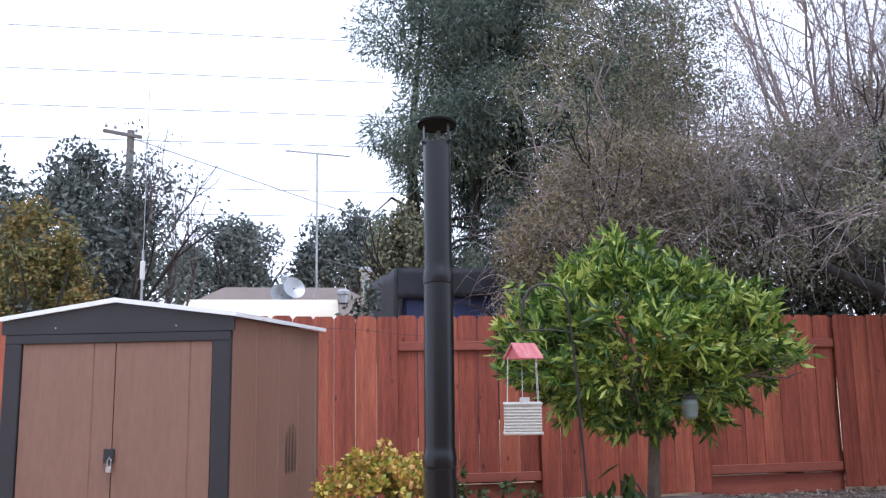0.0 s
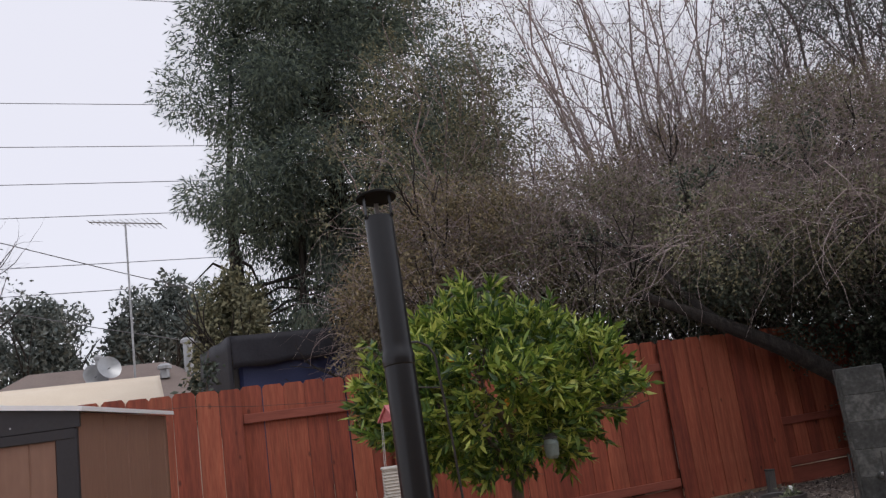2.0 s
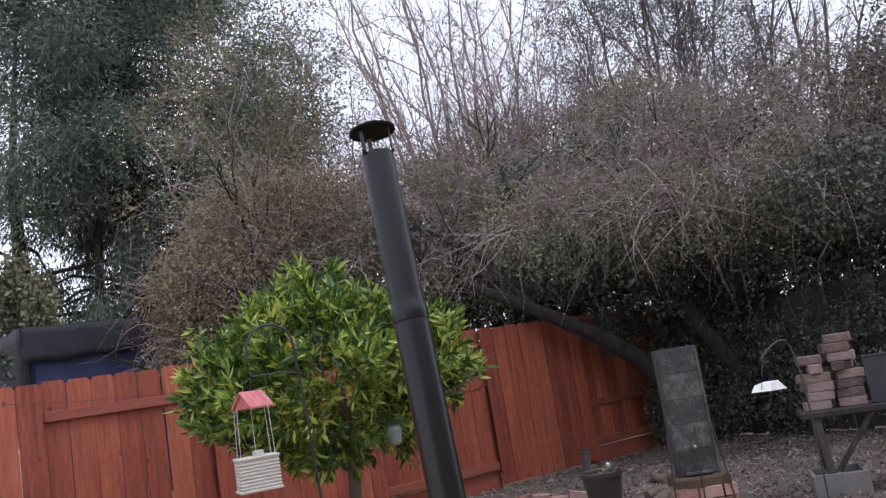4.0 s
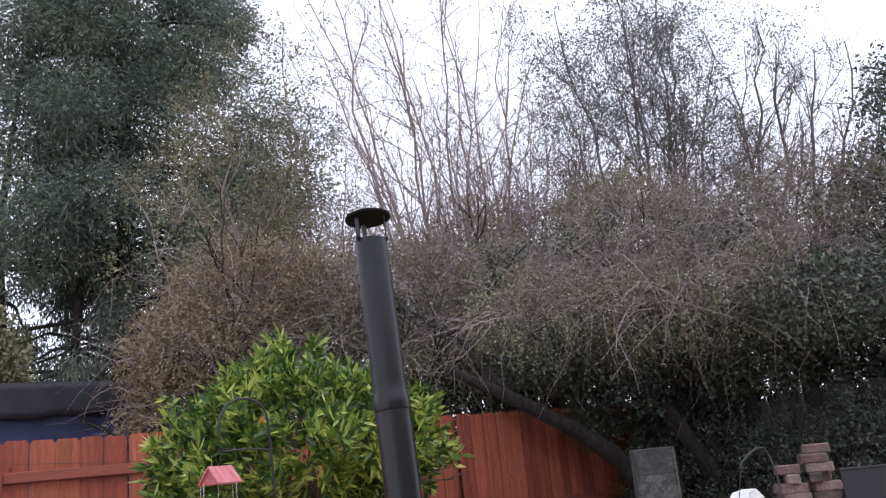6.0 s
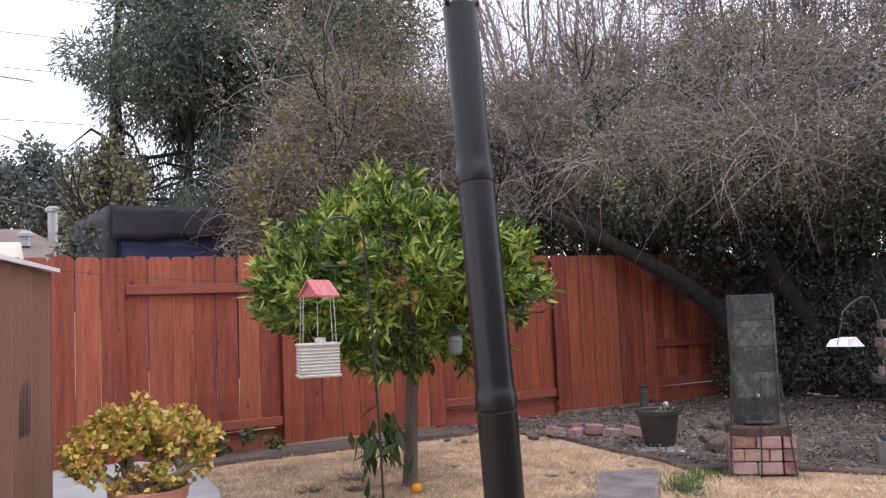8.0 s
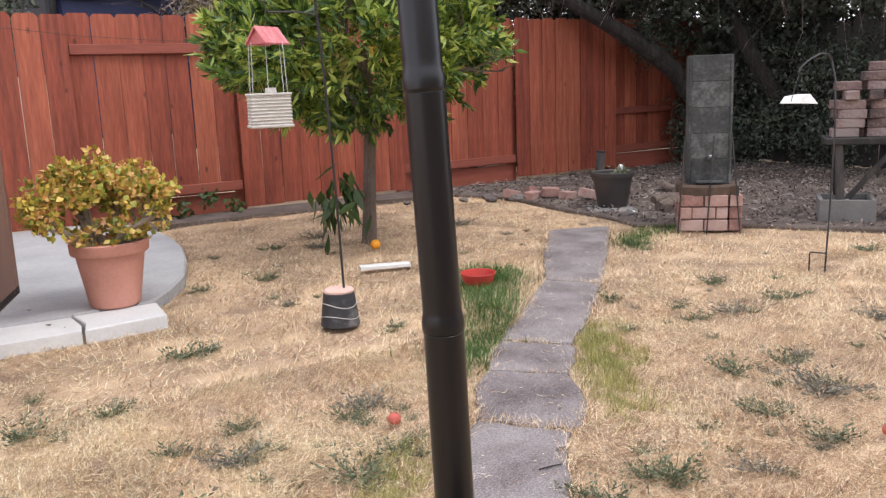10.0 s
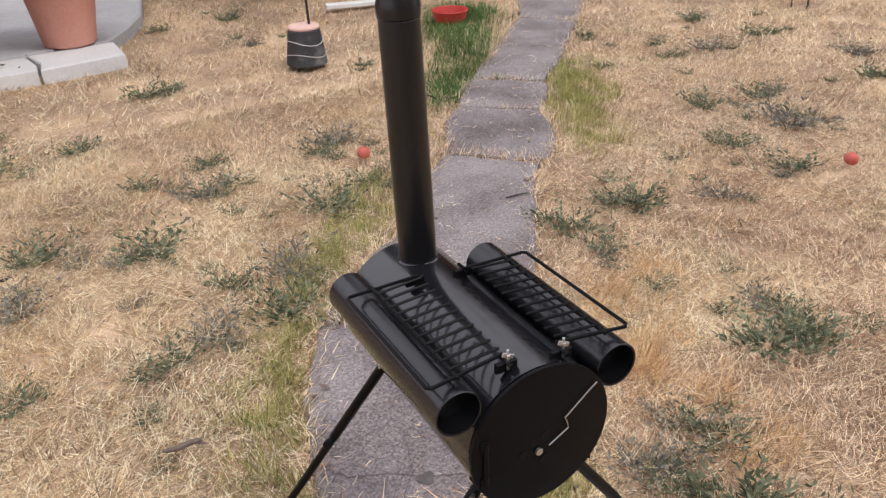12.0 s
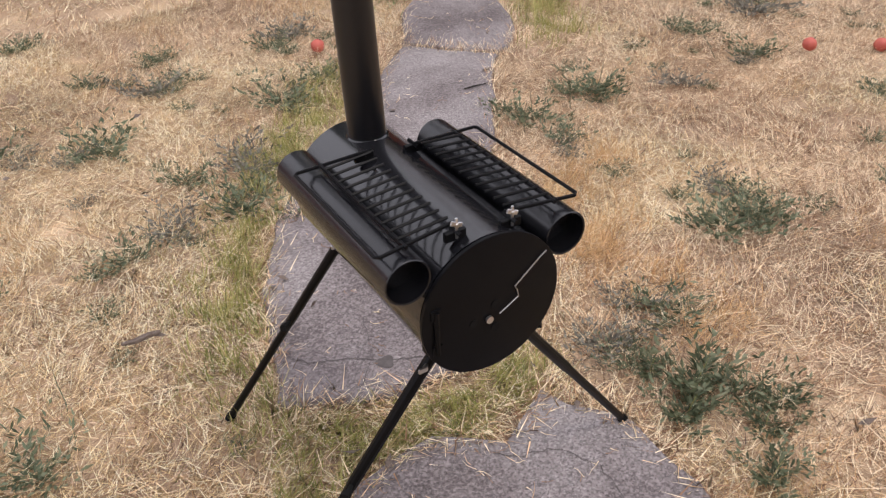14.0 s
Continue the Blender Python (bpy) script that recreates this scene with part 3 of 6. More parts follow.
for x0, x1, front in PANELS:
    n = round((x1 - x0) / 0.209)
    w = (x1 - x0) / n
    for k in range(n):
        x = x0 + w * (k + 0.5)
        y = FY - 0.012 if front else FY + 0.06
        z = 0.05 if front else 0.21
        b = part("board", rnd.choice(BOARDS if front else SHORT), FENCE, fence)
        b.matrix_basis = pose(x, y + rnd.uniform(-0.004, 0.004), z + rnd.uniform(-0.006, 0.006), rnd.uniform(-0.15, 0.15), rnd.uniform(-0.25, 0.25), rnd.uniform(-0.6, 0.6)) @ Matrix.Diagonal((w / 0.211, 1, 1, 1))
    if not front:
        for z in (1.60, 0.27) if x0 < 7 else (1.60, 0.76, 0.27):
            part("rail", Shape().box((x1 - x0 - 0.01, 0.04, 0.09), (0, 0, 0), None, 0.004), FENCE_RAIL, fence, "", m=pose((x0 + x1) / 2, FY + 0.025, z))
        part("kick_board", Shape().box((x1 - x0 - 0.01, 0.02, 0.2), (0, 0, 0), None, 0.003), FENCE_RAIL, fence, "", m=pose((x0 + x1) / 2, FY + 0.075, 0.10))
    part("post", Shape().box((0.09, 0.09, 1.9), (0, 0, 0), None, 0.004), FENCE_RAIL, fence, "", m=pose(x0, FY + 0.12, 0.93))

wire = thing("fence_wire", "thin dark wire sagging along the fence boards", "cable", m=pose(0, FY - 0.055, 0))
part("wire", Shape().tube([(-0.9, 0, 1.80), (0.26, 0, 1.775), (0.83, 0, 1.71), (1.4, 0, 1.675), (1.88, 0, 1.655), (2.6, 0, 1.69)], 0.002, 5), IRON, wire, "", True)
for x, z in ((-0.9, 1.80), (2.6, 1.69)):
    part("staple", Shape().tube([(x, 0.05, z), (x, -0.004, z), (x, -0.004, z - 0.015), (x, 0.05, z - 0.015)], 0.002, 5), STEEL, wire)

side_fence = thing("side_fence", "weathered grey wooden fence, its colour darkened for deep shade", "fence", kind="structure")
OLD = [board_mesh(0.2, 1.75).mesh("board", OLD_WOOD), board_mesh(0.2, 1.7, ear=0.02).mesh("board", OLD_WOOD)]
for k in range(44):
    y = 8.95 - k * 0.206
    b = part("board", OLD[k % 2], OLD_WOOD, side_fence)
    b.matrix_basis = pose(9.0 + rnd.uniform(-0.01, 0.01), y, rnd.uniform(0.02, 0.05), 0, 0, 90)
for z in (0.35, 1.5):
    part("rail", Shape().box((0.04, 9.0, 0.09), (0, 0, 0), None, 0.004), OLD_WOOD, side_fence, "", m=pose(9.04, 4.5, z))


# ---- shed ----
SHED = Matrix(((0.954, 0.30, 0, -0.56), (-0.30, 0.954, 0, 4.83), (0, 0, 1, 0.07), (0, 0, 0, 1)))
SW, SD, SH = 1.23, 1.51, 1.465
shed = thing("garden_shed", "small tan metal shed with charcoal trim and white roof edge", "shed", m=SHED)


def ribbed(w, h, pitch, depth, ribs=0.03):
    """A sheet in x and z with upright ribs, centred at x = 0, facing -y."""
    pts, x = [(-w / 2, 0)], -w / 2 + pitch
    while x < w / 2 - ribs:
        pts += [(x - ribs / 2, 0), (x - ribs / 4, depth), (x + ribs / 4, depth), (x + ribs / 2, 0)]
        x += pitch
    pts.append((w / 2, 0))
    v = [(px, py, z) for z in (0, h) for px, py in pts] + [(px, 0.02 + depth, z) for z in (0, h) for px in (-w / 2, w / 2)]
    n = len(pts)
    f = [(k, k + 1, n + k + 1, n + k) for k in range(n - 1)] + [(2 * n, 2 * n + 2, 2 * n + 3, 2 * n + 1), (0, n, 2 * n + 2, 2 * n), (n - 1, 2 * n + 1, 2 * n + 3, 2 * n - 1)]
    return Shape().add(v, f)


part("floor_skid", Shape().box((SW, SD, 0.05), (-SW / 2, SD / 2, 0.025), None, 0.005), OLD_WOOD, shed)
door_w = 0.514
for k, sgn in enumerate((-1, 1)):
    d = part("door", ribbed(door_w, SH - 0.082, 0.40, 0.004, 0.012), SHED_TAN, shed, m=pose(-SW / 2 + sgn * (door_w / 2 + 0.003), -0.004, 0.05))
    if sgn < 0:
        latch = part("hasp", Shape().box((0.055, 0.012, 0.07), (0, 0, 0), None, 0.003), SHED_DARK, d, "black metal hasp", m=pose(door_w / 2 - 0.005, -0.012, 0.80))
        part("padlock", Shape().box((0.03, 0.016, 0.03), (0.004, -0.022, -0.115), None, 0.004).tube([(-0.006, -0.02, -0.10), (-0.006, -0.02, -0.07), (0.004, -0.02, -0.055), (0.014, -0.02, -0.07), (0.014, -0.02, -0.10)], 0.003, 6), STEEL, d, "small bright padlock", m=pose(door_w / 2, 0, 0.85))
for x in (-SW + 0.045, -0.045):
    part("corner_post", Shape().box((0.095, 0.03, SH), (x, 0.0, SH / 2), None, 0.004), SHED_DARK, shed)
part("door_header", Shape().box((SW, 0.032, 0.05), (-SW / 2, -0.002, SH - 0.025), None, 0.004), SHED_DARK, shed)
gable = Shape()
gable.add([(0.02, -0.02, SH), (-SW - 0.02, -0.02, SH), (-SW / 2, -0.02, SH + 0.155), (-SW - 0.02, -0.02, SH + 0.07), (0.02, -0.02, SH + 0.07),
           (0.02, 0.0, SH), (-SW - 0.02, 0.0, SH), (-SW / 2, 0.0, SH + 0.155), (-SW - 0.02, 0.0, SH + 0.07), (0.02, 0.0, SH + 0.07)],
          [(0, 4, 2, 3, 1), (5, 6, 8, 7, 9), (0, 1, 6, 5), (4, 0, 5, 9), (1, 3, 8, 6)])
part("gable", gable, SHED_DARK, shed)
for sgn in (-1, 1):
    bolt_x = -SW / 2 + sgn * 0.33
    part("screw", Shape().lathe([(0.004, 0), (0.004, 0.003)], 8), STEEL, shed, m=pose(bolt_x, -0.021, SH + 0.03, 90))
side = part("side_wall", ribbed(SD, SH + 0.066, 0.36, 0.006, 0.02), SHED_TAN, shed, m=pose(0, SD / 2, 0.0, 0, 0, 90))
for k, (x, h, w) in enumerate(((0.10, 0.24, 0.028), (0.15, 0.27, 0.03), (0.21, 0.28, 0.034), (0.265, 0.25, 0.02))):
    part("stain", Shape().add([(x - w / 2, -0.0045, 0.68), (x + w / 2, -0.0045, 0.66), (x + w * 0.5, -0.0045, 0.66 + h), (x + w * 0.1, -0.0045, 0.68 + h)], [(0, 1, 2, 3)]), STREAK, side, "dark drip stain")
part("side_wall", ribbed(SD, SH + 0.066, 0.36, 0.006, 0.02), SHED_TAN, shed, m=pose(-SW, SD / 2, 0.0, 0, 0, -90))
part("rear_wall", ribbed(SW, SH, 0.3, 0.006, 0.02), SHED_TAN, shed, m=pose(-SW / 2, SD, 0.0, 0, 0, 180))
for sgn in (-1, 1):
    e = -SW / 2 + sgn * (SW / 2 + 0.04)
    r = Shape()
    z0, z1 = SH + 0.155, SH + 0.068
    r.add([(-SW / 2, -0.04, z0), (e, -0.04, z1), (e, SD + 0.04, z1), (-SW / 2, SD + 0.04, z0),
           (-SW / 2, -0.04, z0 + 0.024), (e, -0.04, z1 + 0.022), (e, SD + 0.04, z1 + 0.022), (-SW / 2, SD + 0.04, z0 + 0.024)],
          [(0, 1, 2, 3), (7, 6, 5, 4), (0, 4, 5, 1), (1, 5, 6, 2), (2, 6, 7, 3), (3, 7, 4, 0)])
    part("roof_sheet", r, SHED_ROOF, shed, "white metal roof sheet")


# ---- tent stove ----
STOVE = pose(-0.003, 1.428, 0, 0, 0, -5.0)
stove = thing("camp_stove", "black steel barrel camp stove with side tubes and tall chimney", "stove", m=STOVE)
BR, BL, BZ = 0.086, 0.345, 0.48
LAY = pose(0, 0, BZ, -90)
body = part("barrel", Shape().lathe([(BR - 0.004, 0.004), (BR, 0.006), (BR, BL - 0.006), (BR - 0.004, BL)], 56), BLACK, stove, "", True, LAY)
door = part("firebox_door", Shape().lathe([(0.085, -0.004), (0.0885, -0.003), (0.0885, 0.001), (0.085, 0.002)], 56), DOOR_BLACK, stove, "flat matt black round firebox door", True, LAY)
for a in (60, 180, 300):
    part("vent_hole", Shape().lathe([(0.0055, 0), (0.0055, 0.0008)], 16), CHAR, door, "", True, pose(-0.006 + 0.0185 * math.cos(radians(a)), 0.016 + 0.0185 * math.sin(radians(a)), -0.0049))
part("bolt", Shape().lathe([(0.0045, 0), (0.0045, 0.003), (0.002, 0.0045)], 12), STEEL, door, "bright zinc bolt", True, pose(-0.006, 0.016, -0.0085))
wire = Shape().tube([(0.010, 0.000, 0), (0.035, 0.014, 0), (0.033, 0.023, 0.0), (0.030, 0.029, 0), (0.062, 0.055, 0), (0.071, 0.061, 0)], 0.0009, 6)
part("door_latch", wire, STEEL, door, "bent steel wire latch", True, pose(-0.002, 0.014, -0.006) @ Matrix.Diagonal((1, -1, 1, 1)))
hinge = Shape().tube([(0, -0.028, 0), (0, 0.028, 0)], 0.003, 8).box((0.012, 0.012, 0.004), (0.0, 0.024, 0.002)).box((0.012, 0.012, 0.004), (0.0, -0.024, 0.002))
part("hinge", hinge, DOOR_BLACK, door, "", True, pose(-0.072, 0.006, -0.007))
TX, TZ, TR = 0.094, 0.540, 0.027
for sgn, DX, DZ in ((-1, 0, 0), (1, 0.008, -0.008)):
    t = part("side_tube", Shape().lathe([(TR - 0.003, 0.03), (TR - 0.0025, 0.001), (TR - 0.001, 0), (TR, 0.001), (TR, 0.287), (TR - 0.001, 0.288), (TR - 0.0025, 0.287), (TR - 0.003, 0.26)], 36), TUBE_BLACK, stove, "", True, pose(sgn * TX + DX, 0.008 - DX * 0.8, TZ + DZ, -90))
    grate = part("cooking_grate", Shape().tube([(sgn * 0.028, 0.03, 0.578), (sgn * 0.118, 0.022, 0.5725), (sgn * 0.1215, 0.026, 0.5725), (sgn * 0.1215, 0.226, 0.5725), (sgn * 0.118, 0.230, 0.5725), (sgn * 0.028, 0.224, 0.578)], 0.0022, 8), DOOR_BLACK, stove, "black wire cooking grate", True, pose(DX * 0.8, -DX * 0.6, DZ * 0.7))
    part("crossbar", Shape().tube([(sgn * 0.088, 0.02, 0.5745), (sgn * 0.088, 0.232, 0.5745)], 0.0024, 8), DOOR_BLACK, grate)
    for k in range(11):
        y = 0.036 + k * 0.0176
        part("rod", Shape().tube([(sgn * 0.090, y, 0.577), (sgn * 0.030, y, 0.582)], 0.0018, 6), DOOR_BLACK, grate)
    for y in (0.022, 0.232):
        clip = Shape().box((0.026, 0.006, 0.012), (sgn * 0.030, y, 0.568), None, 0.001).tube([(sgn * 0.030, y - 0.012, 0.574), (sgn * 0.030, y + 0.012, 0.574)], 0.0025, 6)
        c = part("grate_clip", clip, DOOR_BLACK, grate)
        if y < 0.1:
            part("wing_nut", Shape().box((0.015, 0.0022, 0.0055), (sgn * 0.030, y - 0.004, 0.5830), pose(0, 0, 0, 0, 24), 0.0006).box((0.004, 0.004, 0.006), (sgn * 0.030, y - 0.004, 0.5815), None, 0.0008).tube([(sgn * 0.030, y - 0.004, 0.566), (sgn * 0.030, y - 0.004, 0.590)], 0.0017, 6), STEEL, c, "bright wing nut")
# feet lie on the ground, splayed outwards
INV = STOVE.inverted()
for foot, top, along_leg in (((-0.325, 1.53, 0.0), (-0.045, 1.47, 0.415), 0.42), ((0.359, 1.519, 0.0), (0.045, 1.46, 0.425), 0.08), ((-0.172, 1.936, 0.0), (-0.005, 1.74, 0.42), 0.42), ((0.30, 1.93, 0.0), (0.075, 1.735, 0.43), 0.08)):
    a, b = INV @ Vector(top), INV @ Vector(foot)
    leg = part("leg", Shape().tube([a, a.lerp(b, 0.43), a.lerp(b, 0.435), b], [0.0074, 0.0074, 0.0064, 0.0062], 10), DOOR_BLACK, stove, "", True)
    q, side_way = a.lerp(b, along_leg), Vector((math.copysign(0.018, b.x), -0.016, 0.003))
    part("foot_cap", Shape().tube([b + (a - b) * 0.03, b], 0.0080, 10), CHAR, leg, "", True)
    part("leg_bracket", Shape().box((0.026, 0.03, 0.02), a + (b - a) * 0.01, None, 0.004), DOOR_BLACK, leg)
    part("leg_bolt", Shape().tube([q, q + side_way], 0.003, 6).tube([q + side_way * 0.8, q + side_way * 1.15], 0.0062, 8), CHAR, leg, "black knob on the leg")
    pin = a.lerp(b, 0.05)
    part("wing_bolt", Shape().tube([pin, pin + side_way * 0.7], 0.0024, 6).box((0.012, 0.003, 0.007), pin + side_way * 0.75, None, 0.001), STEEL, leg, "small bright wing bolt")
# chimney in telescoping sections, very slightly off plumb
PIPE = [INV @ Vector(p) for p in ((0.028, 1.718, 0.53), (0.020, 1.72, 0.876), (0.011, 1.727, 1.161), (0.018, 1.762, 1.434), (0.023, 1.791, 1.672))]
PR = 0.0247
RADII = (0.0247, 0.0237, 0.0229, 0.0220)


def pipe_pose(k):
    return Matrix.Translation(PIPE[k]) @ (PIPE[k + 1] - PIPE[k]).to_track_quat("Z", "Y").to_matrix().to_4x4()


collar = part("pipe_collar", Shape().lathe([(PR + 0.014, -0.012), (PR + 0.008, 0.014), (PR + 0.003, 0.020), (PR + 0.003, 0.034), (PR + 0.001, 0.036)], 36), BLACK, stove, "", True, pipe_pose(0))
for k in range(4):
    b = (PIPE[k + 1] - PIPE[k]).length
    r = RADII[k]
    prof = [(r, -0.012), (r, b - 0.006)] if k == 3 else [(r, -0.012), (r, b - 0.012), (r, b - 0.002), (r - 0.002, b)]
    if k:
        prof = [(r - 0.001, -0.004), (r + 0.0016, 0), (r + 0.0022, 0.006), (r + 0.0022, 0.014), (r + 0.0008, 0.020), (r, 0.026), (r, 0.034)] + prof[1:]
    if k == 3:
        prof += [(r - 0.0012, b - 0.006), (r - 0.0012, 0.05)]
    part("pipe_section", Shape().lathe(prof, 40), PIPE_BLACK, stove, "black stovepipe section", True, pipe_pose(k))
turn = pipe_pose(3)
cap = part("rain_cap", Shape().lathe([(0.0308, 0.0), (0.0316, -0.001), (0.0316, 0.002), (0.024, 0.006), (0.0, 0.010)], 40), CHAR, stove, "black domed chimney cap", True, turn @ pose(0, 0, 0.268))
for a in (-95, 25, 145):
    ca, sa = math.cos(radians(a)), math.sin(radians(a))
    strut = Shape().box((0.007, 0.0014, 0.040), (0.0226 * ca, 0.0226 * sa, -0.018), pose(0, 0, 0, 0, 0, a + 90), 0.0004)
    part("strut", strut, GALV if a == -95 else PIPE_BLACK, cap, "flat metal strut" if a == -95 else "")
    part("rivet", Shape().lathe([(0.003, 0), (0.003, 0.0012)], 10), CHAR, cap, "", m=pose(0.0236 * ca, 0.0236 * sa, -0.034, 90, 0, a + 90))


# ---- citrus tree ----
def citrus():
    rnd = random.Random(11)
    tree = thing("citrus_tree", "small round citrus tree with glossy yellow-green leaves", "tree", m=pose(2.36, 6.63, 0))
    s, tips = Shape(), []
    s.tube([(0, 0, -0.05), (0.0, 0, 0.03), (0.02, 0, 0.35), (0.05, 0.02, 0.65), (0.06, 0.0, 0.95)], [0.075, 0.059, 0.051, 0.047, 0.044], 12)
    for a in range(7):
        d = Vector((math.cos(a * 0.9), math.sin(a * 0.9), 0.9)).normalized()
        grow(s, Vector((0.055, 0, 0.8 + 0.03 * a)), d, 0.5, 0.03, 3, rnd, tips, spread=0.6, shrink=0.7)
    part("trunk", s, BARK, tree, "", True)
    # crown: lobes of shoots round an uneven ellipsoid
    n = 720
    d = unit(RNG.normal(size=(n, 3)))
    bump = np.array([1 + 0.34 * noise.noise(Vector(p) * 2.4) for p in d])[:, None]
    rad = np.array([[0.97, 0.90, 0.54]])
    k = RNG.uniform(0.35, 1.0, (n, 1)) ** 0.4
    spots = np.array([[-0.05, -0.10, 1.49]]) + d * rad * bump * k
    spots[:, 2] += 0.12 * np.exp(-((spots[:, 0] + 0.2) ** 2) / 0.15) * (d[:, 2] > 0.5)
    spots = spots[(spots[:, 2] > 0.86 + 0.12 * np.sin(spots[:, 0] * 3))]
    each = 27
    c = np.repeat(spots, each, 0)
    out = unit(np.repeat(d[: len(spots)] * 0, each, 0) + (c - np.array([[0.02, -0.05, 1.40]])) / rad)
    out[:, 2] += 0.55
    t = RNG.uniform(0, 1, (len(c), 1))
    stem = unit(np.repeat(RNG.normal(size=spots.shape), each, 0) * 0.45 + out)
    c = c + stem * t * 0.15 + RNG.normal(size=c.shape) * 0.014
    part("crown", leaf_cloud("crown", c, 0.108, 0.03, CITRUS, 0.1, stem * 0.9, 0.75), CITRUS, tree)
    low = np.array([[-0.30, -0.12, 0.42]]) + RNG.normal(size=(46, 3)) * np.array([[0.10, 0.08, 0.12]])
    part("leaf_shoot", leaf_cloud("leaf_shoot", low, 0.20, 0.06, BIG_LEAF, 1.2, None, 0.5), BIG_LEAF, tree, "dark drooping broad leaves on the trunk")
    part("leaf_shoot_stem", Shape().tube([(0.0, 0, 0.30), (-0.12, -0.05, 0.48), (-0.28, -0.1, 0.52)], [0.014, 0.01, 0.006], 6), BARK, tree)
    for p in ((-0.28, -0.78, 1.40), (0.35, -0.70, 1.25), (-0.55, -0.5, 1.75)):
        part("fruit", Shape().lathe([(0.032 * math.cos(a), 0.032 * math.sin(a)) for a in [(-80 + 20 * i) * math.pi / 180 for i in range(9)]], 16), ORANGE, tree, "ripe orange fruit", True, pose(*p))
    return tree


citrus()
jar = thing("hanging_jar", "small grey hanging jar lantern in the citrus tree", "lantern", m=pose(2.32, 5.80, 0.99))
part("jar", Shape().lathe([(0.030, 0), (0.046, 0.02), (0.052, 0.10), (0.04, 0.13)], 16), GREEN_GREY, jar, "", True)
part("lid", Shape().lathe([(0.05, 0.131), (0.052, 0.14), (0.02, 0.165)], 16), GREY_POT, jar, "", True)
part("wire", Shape().tube([(0, 0, 0.16), (0.0, 0.01, 0.45)], 0.002, 5), IRON, jar)


# ---- jade plant in a terracotta pot ----
pot = thing("terracotta_planter", "large pink terracotta pot on the concrete patio", "planter", m=pose(0.30, 5.60, 0.07) @ Matrix.Diagonal((0.92, 0.92, 0.96, 1)))
part("pot", Shape().lathe([(0.135, 0), (0.142, 0.008), (0.192, 0.295), (0.196, 0.30), (0.214, 0.302), (0.218, 0.31), (0.222, 0.36), (0.216, 0.368), (0.200, 0.366), (0.195, 0.30)], 56), TERRACOTTA, pot, "", True)
part("soil", Shape().lathe([(0.19, 0.30), (0.195, 0.325), (0.08, 0.335)], 32), POT_SOIL, pot, "dark potting soil", True)
jade = thing("jade_plant", "bushy jade plant with yellow, green and orange leaves", "plant", m=pose(0.30, 5.60, 0.07))
s, tips = Shape(), []
jr = random.Random(5)
for x, y, a in ((-0.02, 0, 100), (0.03, 0.02, 60), (-0.05, 0.03, 150), (0.10, -0.02, 20), (-0.10, -0.03, 200), (0.02, -0.06, 280)):
    grow(s, Vector((x, y, 0.32)), Vector((math.cos(radians(a)) * 0.8, math.sin(radians(a)) * 0.8, 1.0)).normalized(), 0.17, 0.026, 3, jr, tips, fork=(2, 3), spread=0.75, shrink=0.72, lift=0.12)
part("stem", s, JADE_STEM, jade, "", True)
n = 150
d = unit(RNG.normal(size=(n, 3)))
spots = np.array([[0.0, 0, 0.60]]) + d * np.array([[0.33, 0.31, 0.18]]) * (1 + 0.25 * np.sin(d[:, :1] * 7 + d[:, 1:2] * 5)) * RNG.uniform(0.5, 1, (n, 1)) ** 0.5
spots = spots[(spots[:, 2] > 0.56) | (np.abs(spots[:, 0]) > 0.2)]
ends = np.array([tuple(q[0]) for q in tips if q[2] <= 1 and q[0].z < 0.80])
spots = np.concatenate([spots, ends + RNG.normal(size=ends.shape) * 0.015])
extra = np.array([[0.0, -0.05, 0.40]]) + RNG.normal(size=(40, 3)) * np.array([[0.16, 0.1, 0.05]])
c = np.repeat(np.concatenate([spots, extra]), 13, 0)
c = c + np.clip(RNG.normal(size=c.shape), -1.6, 1.6) * 0.018
part("foliage", leaf_cloud("foliage", c, 0.037, 0.030, JADE, -0.6, None, 0.8), JADE, jade)


# ---- shepherd's hooks and feeders ----
feeder_stand = thing("shepherd_hook", "thin black iron crook standing in an upturned black bucket", "garden hook", m=pose(1.2, 4.67, 0))
part("bucket", Shape().lathe([(0.098, 0), (0.1, 0.006), (0.097, 0.02), (0.078, 0.165), (0.072, 0.17)], 32), BUCKET_BLACK, feeder_stand, "scuffed upturned black plastic bucket", True)
part("bucket_top", Shape().lathe([(0.075, 0.170), (0.076, 0.178), (0.07, 0.184)], 32), PINK_TOP, feeder_stand, "faded pink disc", True)
for a, b in ((0.05, 0.3), (0.11, 1.2)):
    ring = [((0.1 - a * 0.12 + 0.001) * math.cos(t * 0.35), (0.1 - a * 0.12 + 0.001) * math.sin(t * 0.35), a + 0.012 * math.sin(t * 0.7 + b)) for t in range(19)]
    part("cord", Shape().tube(ring, 0.002, 5), CORD, feeder_stand)
lean = [(0.03, 0.0, 0.18), (0.0, -0.04, 0.7), (-0.05, -0.10, 1.25), (-0.10, -0.16, 1.60)]
crook = [(-0.11, -0.17, 1.66), (-0.14, -0.17, 1.71), (-0.19, -0.17, 1.735), (-0.25, -0.17, 1.735), (-0.30, -0.17, 1.71), (-0.335, -0.17, 1.65), (-0.34, -0.17, 1.60), (-0.335, -0.17, 1.585)]
part("pole", Shape().tube(lean + crook, 0.0065, 8), IRON, feeder_stand, "", True)
part("side_arm", Shape().tube([(-0.085, -0.145, 1.50), (-0.20, -0.17, 1.512), (-0.325, -0.17, 1.508), (-0.335, -0.17, 1.522)], 0.004, 6), IRON, feeder_stand)

